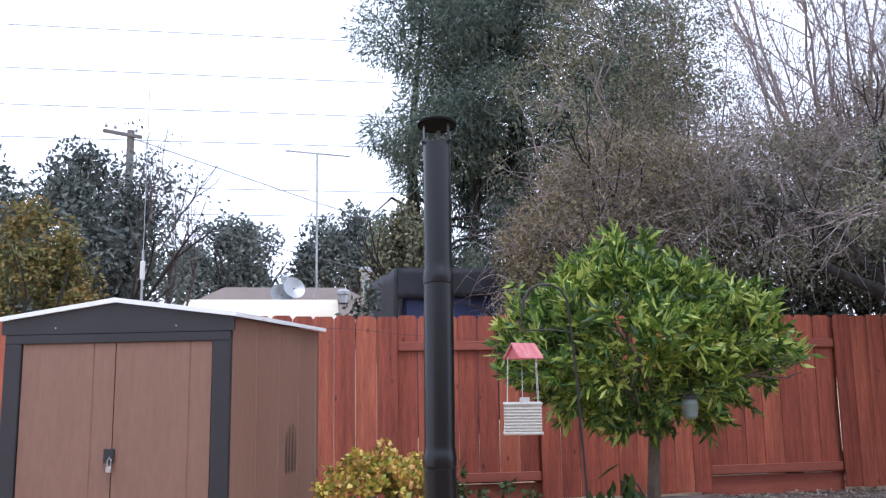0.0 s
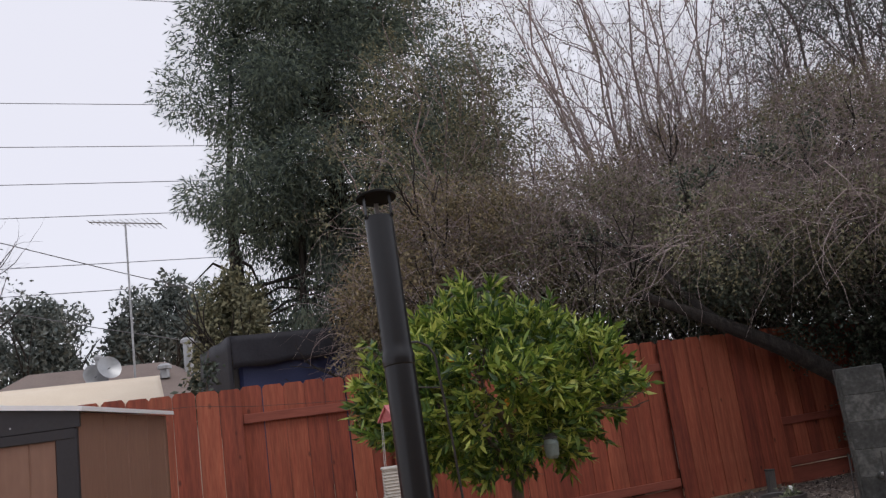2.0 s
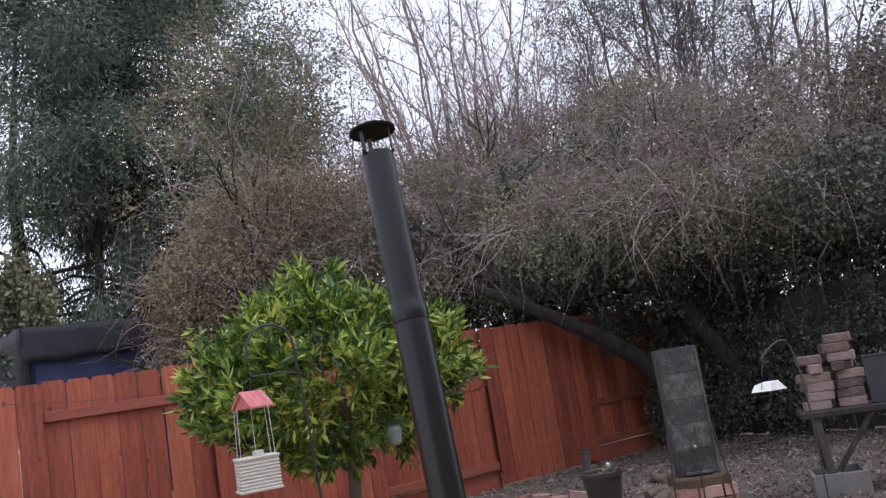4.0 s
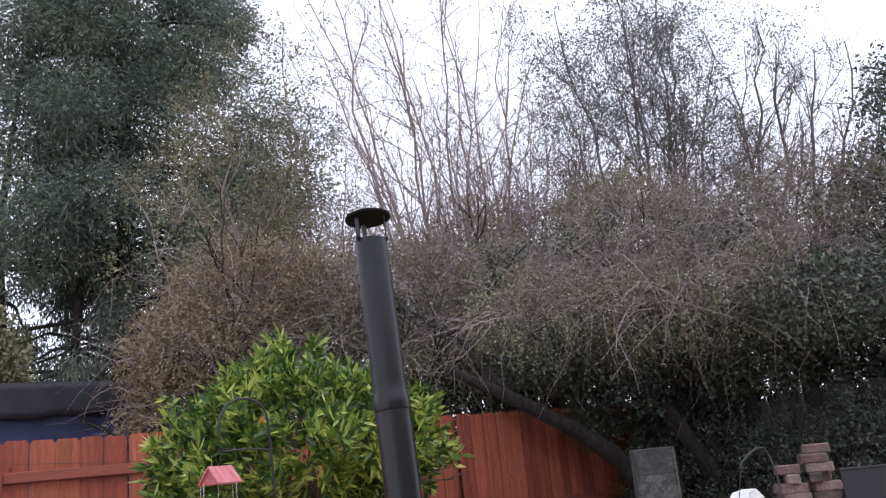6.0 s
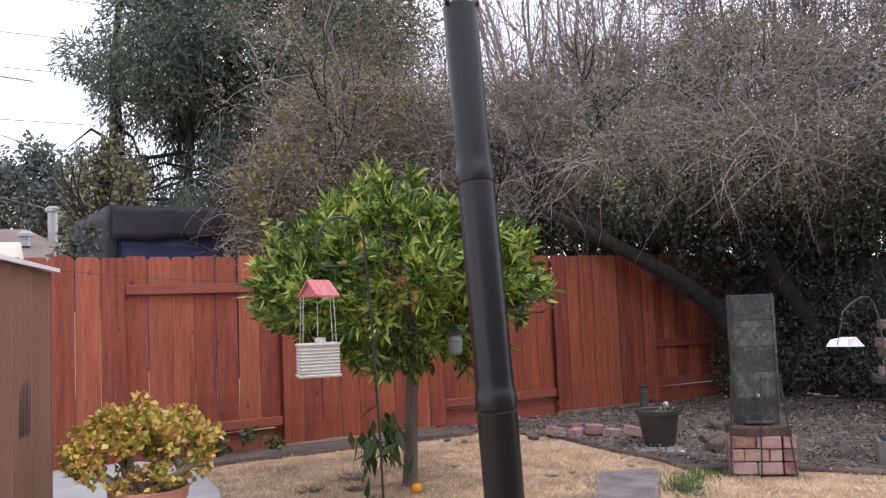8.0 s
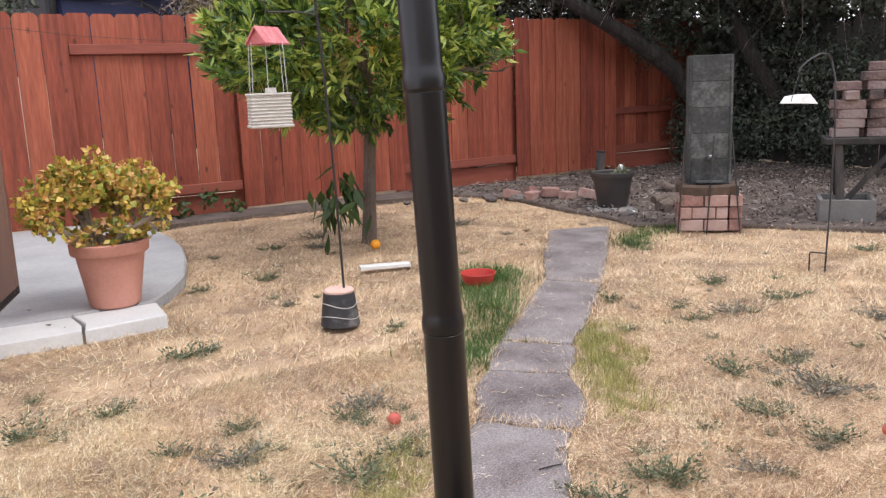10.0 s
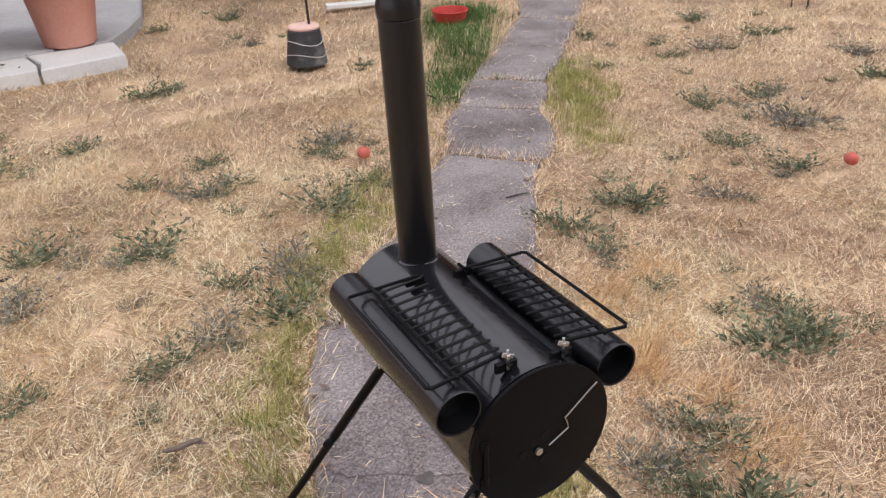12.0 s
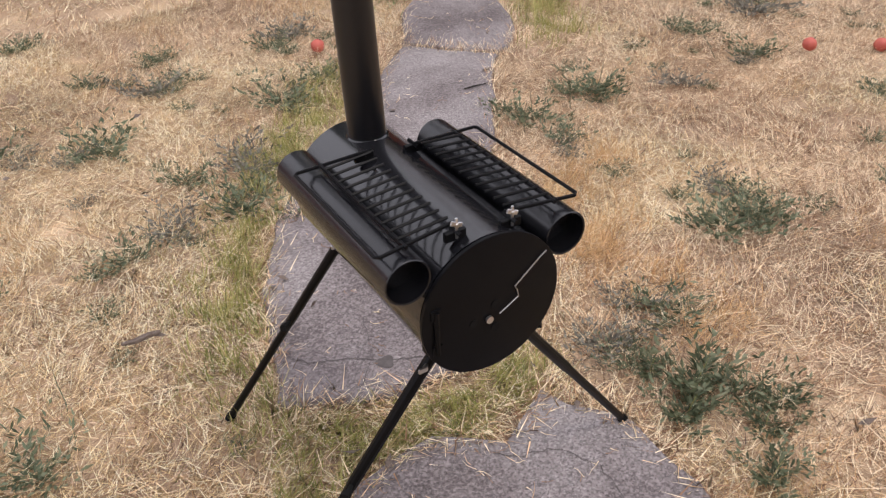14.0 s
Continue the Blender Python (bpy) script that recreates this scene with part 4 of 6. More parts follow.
feeder = thing("bird_feeder", "hanging bird feeder with pink gable roof and grey woven box", "bird feeder", m=pose(0.86, 4.50, 0, 0, 0, -12))
roof = Shape()
for sgn in (-1, 1):
    roof.add([(0, -0.085, 1.448), (sgn * 0.055, -0.085, 1.375), (sgn * 0.055, 0.085, 1.375), (0, 0.085, 1.448),
              (0, -0.085, 1.440), (sgn * 0.052, -0.085, 1.368), (sgn * 0.052, 0.085, 1.368), (0, 0.085, 1.440)],
             [(0, 1, 2, 3), (7, 6, 5, 4), (0, 4, 5, 1), (1, 5, 6, 2), (2, 6, 7, 3)])
part("roof", roof, PINK_ROOF, feeder, "weathered pink pitched roof", m=pose(0, 0, 0, 0, 0, -46))
part("roof_end", Shape().add([(-0.05, -0.07, 1.372), (0.05, -0.07, 1.372), (0, -0.07, 1.438), (-0.05, -0.062, 1.372), (0.05, -0.062, 1.372), (0, -0.062, 1.438)], [(0, 1, 2), (5, 4, 3), (0, 3, 4, 1), (1, 4, 5, 2), (2, 5, 3, 0)]), PINK_ROOF, feeder, "pink gable end", m=pose(0, 0, 0, 0, 0, -46))
part("box", Shape().box((0.175, 0.13, 0.145), (-0.012, 0, 1.085), None, 0.006).box((0.19, 0.145, 0.014), (-0.012, 0, 1.018), None, 0.004).box((0.187, 0.142, 0.012), (-0.012, 0, 1.156), None, 0.004), BASKET, feeder, "grey woven cord box")
for k in range(9):
    part("cord_course", Shape().box((0.181, 0.136, 0.010), (-0.012, 0, 1.032 + k * 0.0145), None, 0.004), BASKET, feeder)
part("seed_cup", Shape().lathe([(0.02, 1.16), (0.026, 1.163), (0.024, 1.185)], 14), BASKET, feeder, "", True)
for x, y in ((-0.085, -0.05), (0.065, -0.05), (-0.085, 0.05), (0.065, 0.05), (-0.01, 0)):
    part("cord", Shape().tube([(x, y, 1.16), (x * 0.9, y * 0.9, 1.38)], 0.0016, 5), CORD, feeder)
part("hanger", Shape().tube([(0, 0, 1.445), (0.004, 0, 1.53), (0.0, 0, 1.60)], 0.002, 5).tube([(0, 0, 1.60), (0.012, 0, 1.615), (0.0, 0, 1.625), (-0.01, 0, 1.615)], 0.002, 5), IRON, feeder)

hook2 = thing("shepherd_hook", "slender black iron crook with a two-pronged foot in the lawn", "garden hook", m=pose(4.0, 3.87, 0))
part("pole", Shape().tube([(0, 0, -0.02), (0.02, 0, 0.4), (0.06, 0.02, 0.85), (0.10, 0.06, 1.12), (0.12, 0.10, 1.22), (0.09, 0.11, 1.262), (0.02, 0.11, 1.265), (-0.07, 0.11, 1.235), (-0.14, 0.12, 1.19), (-0.16, 0.12, 1.165), (-0.15, 0.12, 1.155)], 0.0055, 8), IRON, hook2, "", True)
part("foot_prong", Shape().tube([(0, 0, 0.10), (-0.03, 0.08, 0.10), (-0.03, 0.085, 0.09), (-0.03, 0.085, -0.02)], 0.0045, 6), IRON, hook2)
tray = thing("feeder_tray", "white shallow feeder tray hung by thin wires", "bird feeder", m=pose(3.87, 4.0, 0.985, 0, 3, 15))
part("tray", Shape().add([(-0.13, -0.06, 0.0), (0.13, -0.06, 0.0), (0.13, 0.06, 0.0), (-0.13, 0.06, 0.0), (-0.09, -0.05, 0.04), (0.06, -0.04, 0.055), (0.06, 0.04, 0.055), (-0.09, 0.05, 0.04)], [(3, 2, 1, 0), (4, 5, 6, 7), (0, 1, 5, 4), (1, 2, 6, 5), (2, 3, 7, 6), (3, 0, 4, 7)]), WHITE_PAINT, tray)
for sgn in (-1, 1):
    part("wire", Shape().tube([(sgn * 0.12, 0, 0.01), (sgn * 0.07, 0, 0.10), (-0.015, 0, 0.18)], 0.002, 5), IRON, tray)

# ---- loose things on the lawn ----
bowl = thing("plastic_bowl", "red plastic bowl lying in fresh green grass", "bowl", m=pose(2.2, 4.90, 0.005) @ Matrix.Diagonal((0.88, 0.88, 0.88, 1)))
part("bowl", Shape().lathe([(0.085, 0), (0.1, 0.02), (0.112, 0.075), (0.118, 0.078), (0.118, 0.086), (0.109, 0.084), (0.095, 0.02), (0.08, 0.012)], 36), RED_PLASTIC, bowl, "", True)
part("rim", Shape().tube([(0.115 * math.cos(a * math.pi / 18), 0.115 * math.sin(a * math.pi / 18), 0.081) for a in range(37)], 0.005, 6, False), RED_PLASTIC, bowl, "", True)
plank = thing("white_plank", "short white painted board lying on the dry lawn", "board", m=pose(1.97, 5.64, 0.03, 0, 0, -18))
part("plank", Shape().box((0.33, 0.075, 0.024), (0, 0, 0), None, 0.003), WHITE_PAINT, plank)
part("end_cap", Shape().box((0.03, 0.078, 0.027), (-0.15, 0, 0), None, 0.003), WHITE_PAINT, plank)


def fruit(name, label, r, mat, leaf=False):
    f = thing(name, label, "fruit", "fallen fruit")
    part("flesh", Shape().lathe([(r * math.cos(a), r + r * 0.94 * math.sin(a)) for a in [(-80 + 20 * i) * math.pi / 180 for i in range(9)]], 20, wobble=0.02), mat, f, "", True)
    part("stalk", Shape().tube([(0, 0, 2 * r * 0.96), (0.002, 0.001, 2 * r + 0.003)], 0.0018, 5), BARK, f)
    return f


peach = fruit("peach", "ripe red-orange peach fallen on the dry lawn", 0.0235, PEACH)
peach.matrix_basis = pose(0.794, 3.367, 0.004, 20, 10)
for x, y, a in ((2.028, 2.315, 30), (2.21, 2.178, 70)):
    copy_thing(peach, pose(x, y, 0.004, a, 10, a))
orange = fruit("orange", "bright orange citrus fruit fallen below the tree", 0.038, ORANGE)
orange.matrix_basis = pose(2.26, 6.33, 0.0)
twig = thing("fallen_twig", "short dark stick lying on the path", "stick", m=pose(1.015, 2.766, 0.012, 0, 0, 19))
part("stick", Shape().tube([(-0.036, 0.018, 0), (-0.008, 0.0, 0.003), (0.036, -0.018, 0.0)], [0.002, 0.003, 0.0015], 6), BARK_DARK, twig)
stick = thing("fallen_stick", "short brown stick lying flat in the straw", "stick", m=pose(-0.225, 2.21, 0.03, 0, 0, -12))
part("stick", Shape().tube([(-0.036, 0.004, -0.008), (-0.01, -0.003, -0.004), (0.015, 0.003, -0.003), (0.036, 0.0, 0.0)], [0.0035, 0.0058, 0.0062, 0.004], 7), BARK, stick)
twig3 = copy_thing(twig, pose(1.33, 3.75, 0.024, 0, 0, 120))

strip = part("soil_strip", Shape().prism(jag([(1.05, 8.55), (2.3, 8.5), (3.3, 8.62), (4.1, 8.45), (4.2, 9.0), (0.9, 9.0)], 0.15, 0.05, 12), -0.05, 0.03, 0.02), MULCH)
tagged(strip, "strip of bare grey-brown soil along the fence foot", "soil", kind="structure")
ivy = thing("ivy_patch", "low dark ivy creeping at the foot of the fence", "ivy", m=pose(1.55, 8.9, 0))
sp, out = clump_spots([(-0.25, 0, 0.15), (0.0, 0, 0.1), (0.25, 0, 0.2), (0.5, 0, 0.08), (-0.3, 0, 0.35)], np.full((5, 3), 0.13), 50, 0.6)
part("foliage", leaf_cloud("foliage", sp, 0.06, 0.045, BIG_LEAF, 0.2, None, 1), BIG_LEAF, ivy)
part("stem", Shape().tube([(-0.3, 0.02, 0), (-0.28, 0.02, 0.2), (-0.3, 0.02, 0.4)], 0.006, 5), BARK, ivy)

# ---- stone pillar on its brick base ----
def brick_mesh(l, w, h):
    return Shape().box((l, w, h), (0, 0, 0), None, 0.006).mesh("brick", BRICK)


PIER = pose(4.68, 5.36, 0, 0, 0, -54 + 12)
pier = thing("brick_pier", "low square pier of loose pale red bricks", "brick pier", m=PIER)
bm_brick, half_brick = brick_mesh(0.170, 0.092, 0.086), brick_mesh(0.082, 0.092, 0.086)
for c in range(3):
    z = 0.045 + c * 0.093
    for side_turn in range(4):
        for piece, x in ((bm_brick, -0.134), (bm_brick, 0.043)) if c % 2 == 0 else ((half_brick, -0.178), (bm_brick, -0.047), (half_brick, 0.084)):
            b = part("brick", piece, BRICK, pier)
            b.matrix_basis = pose(0, 0, 0, 0, 0, side_turn * 90) @ pose(x, -0.174 + rnd.uniform(-0.012, 0.008), z, rnd.uniform(-1.5, 1.5), 0, rnd.uniform(-3, 3))
part("top_slab", Shape().prism(jag([(-0.21, -0.21), (0.22, -0.22), (0.21, 0.21), (-0.22, 0.21)], 0.06, 0.022, 8), 0.27, 0.345, 0.012), POT_SOIL, pier, "dark earth-covered slab")
pillar = thing("stone_fountain", "tall mossy grey stone pillar fountain with spout", "fountain", m=pose(4.68, 5.36, 0.345, 0, 0, -42))
PH = 0.97
for k in range(5):
    part("stone_course", Shape().box((0.28, 0.19, PH / 5 - 0.0005), (0, 0, PH / 5 * (k + 0.5)), None, 0.004), STELE, pillar)
for sgn in (-1, 1):
    part("edge_trim", Shape().box((0.022, 0.205, PH), (sgn * 0.15, 0, PH / 2), None, 0.006), STELE, pillar)
part("spout", Shape().lathe([(0.028, 0), (0.034, 0.006), (0.02, 0.02), (0.012, 0.05)], 16), STELE, pillar, "", True, pose(0.0, -0.09, 0.20, 90))
part("tap", Shape().lathe([(0.011, 0), (0.012, 0.02), (0.007, 0.026)], 12), STEEL, pillar, "bright metal tap", True, pose(0.0, -0.13, 0.215, 90))
part("basin_lip", Shape().box((0.2, 0.07, 0.02), (0, -0.12, 0.02), None, 0.006), STELE, pillar)
for x in (-0.24, -0.03, 0.21):
    rod = thing("garden_stake", "thin dark garden stake leaning by the fountain", "stake", "stakes by the fountain", m=PIER @ pose(x, -0.27, 0, 0, 0, 0))
    part("stake", Shape().tube([(0, 0, 0), (0.05 if x < 0 else -0.06, 0.09, 0.72)], 0.006, 6), IRON, rod)
    part("spike", Shape().tube([(0, 0, -0.03), (0, 0, 0.02)], [0.002, 0.006], 6), IRON, rod)

# ---- dark planter with a small succulent, and the stake behind it ----
planter = thing("dark_planter", "dark grey plastic flower pot with a small plant", "planter", m=pose(4.80, 6.55, 0.03))
part("pot", Shape().lathe([(0.13, 0), (0.135, 0.01), (0.178, 0.27), (0.195, 0.272), (0.198, 0.31), (0.19, 0.314), (0.178, 0.305), (0.172, 0.26)], 40), GREY_POT, planter, "", True)
part("soil", Shape().lathe([(0.172, 0.25), (0.174, 0.275), (0.05, 0.285)], 28), POT_SOIL, planter, "", True)
c = np.array([[0.07, -0.02, 0.30]]) + RNG.normal(size=(60, 3)) * np.array([[0.04, 0.03, 0.02]])
part("plant", leaf_cloud("plant", c, 0.06, 0.02, WEED, -0.6, None, 0.7), WEED, planter)
part("knob", Shape().lathe([(0.012, 0.32), (0.022, 0.335), (0.02, 0.36), (0.008, 0.37)], 12), WHITE_PAINT, planter, "small white pebble ornament", True, pose(0.1, 0, 0))
base = thing("paving_block", "flat grey block under the flower pot", "block", m=pose(4.72, 6.50, 0.012, 0, 0, -30))
part("block", Shape().box((0.42, 0.4, 0.035), (0, 0, 0), None, 0.006), BLOCK, base)
part("corner_chip", Shape().box((0.12, 0.07, 0.03), (0.12, -0.25, 0.0), None, 0.006), WHITE_PAINT, base)
stub = thing("wooden_stake", "short dark square stake against the fence", "stake", m=pose(5.6, 7.6, 0))
part("stake", Shape().box((0.09, 0.05, 0.42), (0, 0, 0.2), pose(0, 0, 0, 0, 4), 0.006), OLD_WOOD, stub)
part("cap", Shape().box((0.095, 0.055, 0.02), (0.014, 0, 0.415), pose(0, 0, 0, 0, 4), 0.004), OLD_WOOD, stub)

# ---- brick-laden bench on blocks at the side ----
BENCH = pose(5.75, 4.75, 0, 0, 0, -52)
bench = thing("brick_bench", "weathered wooden work bench standing on concrete blocks", "bench", m=BENCH)
part("top", Shape().box((1.1, 0.4, 0.05), (0.25, 0, 0.63), None, 0.006), OLD_WOOD, bench)
for x in (-0.18, 0.72):
    for y in (-0.14, 0.14):
        part("leg", Shape().box((0.06, 0.06, 0.43), (x, y, 0.395), pose(0, 0, 0, 0, -4 if x < 0 else 4), 0.004), OLD_WOOD, bench)
part("brace", Shape().box((0.04, 0.03, 0.62), (0.05, -0.16, 0.40), pose(0, 0, 0, 0, 38), 0.004), OLD_WOOD, bench)
for x in (-0.18, 0.72):
    blk = thing("concrete_block", "hollow grey concrete block under the bench", "block", "blocks under the bench", m=BENCH @ pose(x + 0.06, -0.06, 0))
    part("shell", Shape().box((0.4, 0.03, 0.19), (0, -0.19, 0.095), None, 0.004).box((0.4, 0.03, 0.19), (0, 0.19, 0.095), None, 0.004), BLOCK, blk)
    for k in (-0.185, 0, 0.185):
        part("web", Shape().box((0.03, 0.35, 0.186), (k, 0, 0.095), None, 0.003), BLOCK, blk)
OLD_BRICK = material("weathered_grey_brick", [(0.06, 0.045, 0.043), (0.13, 0.09, 0.083), (0.20, 0.135, 0.122), (0.27, 0.215, 0.20)], 7, 50, 0.92, 0.7, 0.008, vary=0.4, contrast=0.6)
old_brick = Shape().box((0.2, 0.095, 0.07), (0, 0, 0), None, 0.007).mesh("brick", OLD_BRICK)
for x, rows in ((-0.14, 6), (0.09, 8)):
    pile = thing("brick_stack", "rough stack of weathered grey-pink bricks on the bench", "bricks", "brick stacks on the bench", m=BENCH @ pose(x, 0, 0.655))
    for k in range(rows):
        for y in (-0.06, 0.05) if k < rows - 1 else (-0.02,):
            b = part("brick", old_brick, OLD_BRICK, pile)
            b.matrix_basis = pose(rnd.uniform(-0.045, 0.045), y, 0.036 + k * 0.071, 0, 0, rnd.uniform(-14, 14) + (90 if k == 4 else 0))
slate = thing("slate_panel", "plain dark grey panel leaning on the brick stack", "panel", m=BENCH @ pose(0.44, -0.1, 0.655, -6))
part("panel", Shape().box((0.42, 0.03, 0.36), (0, 0, 0.18), None, 0.004), SHED_DARK, slate)
part("rim", Shape().box((0.43, 0.04, 0.02), (0, 0, 0.36), None, 0.004), SHED_DARK, slate)

# ---- litter bed at the back corner ----
bed = part("mulch_bed", Shape().prism(jag([(3.9, 8.95), (4.5, 8.0), (4.42, 6.8), (4.28, 5.75), (4.9, 5.0), (5.4, 4.3), (6.6, 3.0), (8.95, 2.0), (8.95, 8.95)], 0.25, 0.06, 3), -0.05, 0.022, 0.01), MULCH)
tagged(bed, "brown bed of bark litter and leaf mulch", "mulch", kind="structure")


def in_poly(x, y, poly):
    inside = np.zeros(len(x), bool)
    n = len(poly)
    for i in range(n):
        x0, y0 = poly[i]
        x1, y1 = poly[(i + 1) % n]
        hit = ((y0 > y) != (y1 > y)) & (x < (x1 - x0) * (y - y0) / ((y1 - y0) or 1e-9) + x0)
        inside ^= hit
    return inside


BED = [(3.9, 8.95), (4.5, 8.0), (4.42, 6.8), (4.28, 5.75), (4.9, 5.0), (5.4, 4.3), (6.6, 3.0), (8.95, 2.0), (8.95, 8.95)]
n = 16000
bx, by = RNG.uniform(3.6, 8.9, n), RNG.uniform(2.2, 8.95, n)
ok = in_poly(bx, by, BED)
c = np.stack([bx[ok], by[ok], 0.03 + RNG.uniform(0, 0.03, ok.sum())], 1)
chips = part("wood_chips", leaf_cloud("wood_chips", c, 0.06, 0.016, CHIP, 0, None, 1) , CHIP)
chips.data.vertices.foreach_get("co", (buf := np.zeros(len(chips.data.vertices) * 3, np.float32)))
buf = buf.reshape(-1, 3)
buf[:, 2] = 0.026 + np.abs(buf[:, 2] - 0.03) * 0.6
chips.data.vertices.foreach_set("co", buf.ravel())
tagged(chips, "scattered bark chips, dead leaves and twigs", "wood chips", kind="stuff")

ico = bmesh.new()
bmesh.ops.create_icosphere(ico, subdivisions=2, radius=1)
STONES = []
for k in range(3):
    sh = Shape()
    sh.add([tuple(v.co * (1 + 0.28 * noise.noise(v.co * 1.7 + Vector((k * 7, 0, 0))))) for v in ico.verts], [])
    ico.verts.index_update()
    sh.f = [tuple(v.index for v in f.verts) for f in ico.faces]
    STONES.append(sh.mesh("stone", STONE, True, 30))
ico.free()
sr = random.Random(21)
for k in range(30):
    x, y = sr.uniform(4.3, 8.2), sr.uniform(4.8, 8.7)
    if k < 16:
        x, y = 3.6 + k * 0.11 + sr.uniform(-0.1, 0.1), 8.3 - 0.06 * k + sr.uniform(-0.25, 0.25)
    st = new("stone", STONES[k % 3])
    q = sr.uniform(0.035, 0.085)
    st.matrix_basis = pose(x, y, q * 0.25, 0, 0, sr.uniform(0, 360)) @ Matrix.Diagonal((q, q * 0.8, q * 0.45, 1))
    tagged(st, "rough grey garden stone in the litter bed", "stone", "garden stones")
for k, (x, y, a) in enumerate(((4.62, 7.5, 20), (4.78, 7.42, -35), (4.86, 7.25, 10), (4.7, 7.62, 70), (4.55, 7.75, 5), (4.95, 7.05, -10))):
    lb = new("loose_brick", bm_brick)
    lb.matrix_basis = pose(x, y, 0.055 + 0.03 * (k % 2), 4, 3 * k, a)
    tagged(lb, "loose pale red brick lying by the fence", "brick", "loose bricks")


for x, y, a, long in ((5.15, 6.15, 18, 0.55), (5.35, 6.35, -8, 0.42), (5.0, 6.05, 40, 0.3), (5.9, 6.9, 60, 0.4)):
    log = thing("log", "short dark weathered log lying in the litter bed", "log", "logs in the bed", m=pose(x, y, 0.06, 0, 0, a))
    part("bark", Shape().tube([(-long / 2, 0, 0), (0, 0.02, 0.01), (long / 2, 0, 0)], [0.04, 0.046, 0.036], 10), BARK, log)
    part("cut_end", Shape().lathe([(0.03, 0), (0.029, 0.004)], 12), CHIP, log, "pale sawn end", False, pose(long / 2 - 0.002, 0, 0, 0, 90))


# ---- trees and shrubs behind the fence ----
def conifer():
    rnd = random.Random(4)
    tree = thing("conifer_tree", "tall dark conifer with dense drooping green sprays", "tree", m=pose(4.85, 20, 0))
    s = Shape()
    s.tube([(0, 0, 0), (0.05, 0, 4), (0, 0, 9), (0, 0, 18)], [0.42, 0.33, 0.14, 0.05], 12)
    s.tube([(-2.3, 0.6, 0), (-2.45, 0.6, 4), (-2.55, 0.5, 7), (-2.2, 0.4, 11)], [0.28, 0.22, 0.1, 0.03], 10)
    s.tube([(-1.1, -0.5, 0), (-1.2, -0.4, 4), (-0.9, -0.3, 8)], [0.12, 0.1, 0.06], 8)
    part("trunk", s, BARK_DARK, tree, "", True)
    limbs, cs, rs, strands = Shape(), [], [], []
    # upper crown: overlapping puffy lobes with dark gaps between them
    for k in range(285):
        z = 5.7 + 8.4 * (k + rnd.random()) / 285
        a = rnd.uniform(0, 2 * math.pi)
        wide = 3.75 * (1 if z < 10.5 else max(0.35, 1 - (z - 10.5) / 9)) * (0.86 + 0.14 * math.sin(z * 3.1 + 2 * math.cos(a)))
        reach = wide * rnd.uniform(0.12, 1.0) ** 0.5
        p = Vector((reach * math.cos(a) * (1.32 if math.cos(a) > 0 else 1.0), reach * 0.75 * math.sin(a), z))
        start = Vector((-2.4 if p.x < -1.6 and rnd.random() < 0.4 else 0.0, 0.2, z + rnd.uniform(0.2, 0.9)))
        if k % 3 == 0:
            limbs.tube([start, (start + p) / 2 + Vector((0, 0, 0.25)), p], [0.045, 0.03, 0.01], 5)
        f = rnd.uniform(0.6, 1.05)
        cs.append(p)
        rs.append((f, f, f * rnd.uniform(0.55, 0.85)))
    # lower skirt: bare limbs with hanging strands, the sky shows between them
    for k in range(72):
        z = rnd.uniform(2.6, 6.9)
        a = rnd.uniform(0, 2 * math.pi)
        reach = rnd.uniform(1.4, 3.0)
        start = Vector((rnd.choice((0, 0, -2.4)), 0.1, z + 0.3))
        end = Vector((start.x * 0.5 + reach * math.cos(a), reach * 0.7 * math.sin(a), z + rnd.uniform(-0.5, 0.3)))
        mid = (start + end) / 2 + Vector((rnd.gauss(0, 0.2), 0, rnd.uniform(0.1, 0.5)))
        limbs.tube([start, mid, end], [0.05, 0.035, 0.01], 5)
        for q in range(8):
            t = 0.3 + 0.7 * q / 7
            p = start * (1 - t) ** 2 + mid * 2 * t * (1 - t) + end * t * t
            strands.append(p + Vector((rnd.gauss(0, 0.15), rnd.gauss(0, 0.15), -rnd.uniform(0.1, 0.6))))
    part("limb", limbs, BARK_DARK, tree)
    sp, out = clump_spots(cs, np.array(rs), 540, 0.3)
    part("crown", leaf_cloud("crown", sp, 0.165, 0.036, CONIFER, 0.45, out * 0.9, 0.55), CONIFER, tree)
    sp, out = clump_spots(strands, np.tile([[0.24, 0.24, 0.5]], (len(strands), 1)), 62, 0.6)
    part("hanging_spray", leaf_cloud("hanging_spray", sp, 0.17, 0.036, CONIFER, 1.2, out * 0.5, 0.4), CONIFER, tree, "thin hanging green sprays")
    pick = np.array(cs)[RNG.choice(len(cs), 14, False)]
    sp, out = clump_spots(pick, np.full((14, 3), 0.3), 60, 0.7)
    part("rusty_spray", leaf_cloud("rusty_spray", sp, 0.2, 0.03, CONIFER_RUST, 1.0, out * 0.3, 0.4), CONIFER_RUST, tree, "rust-brown dead sprays")


conifer()


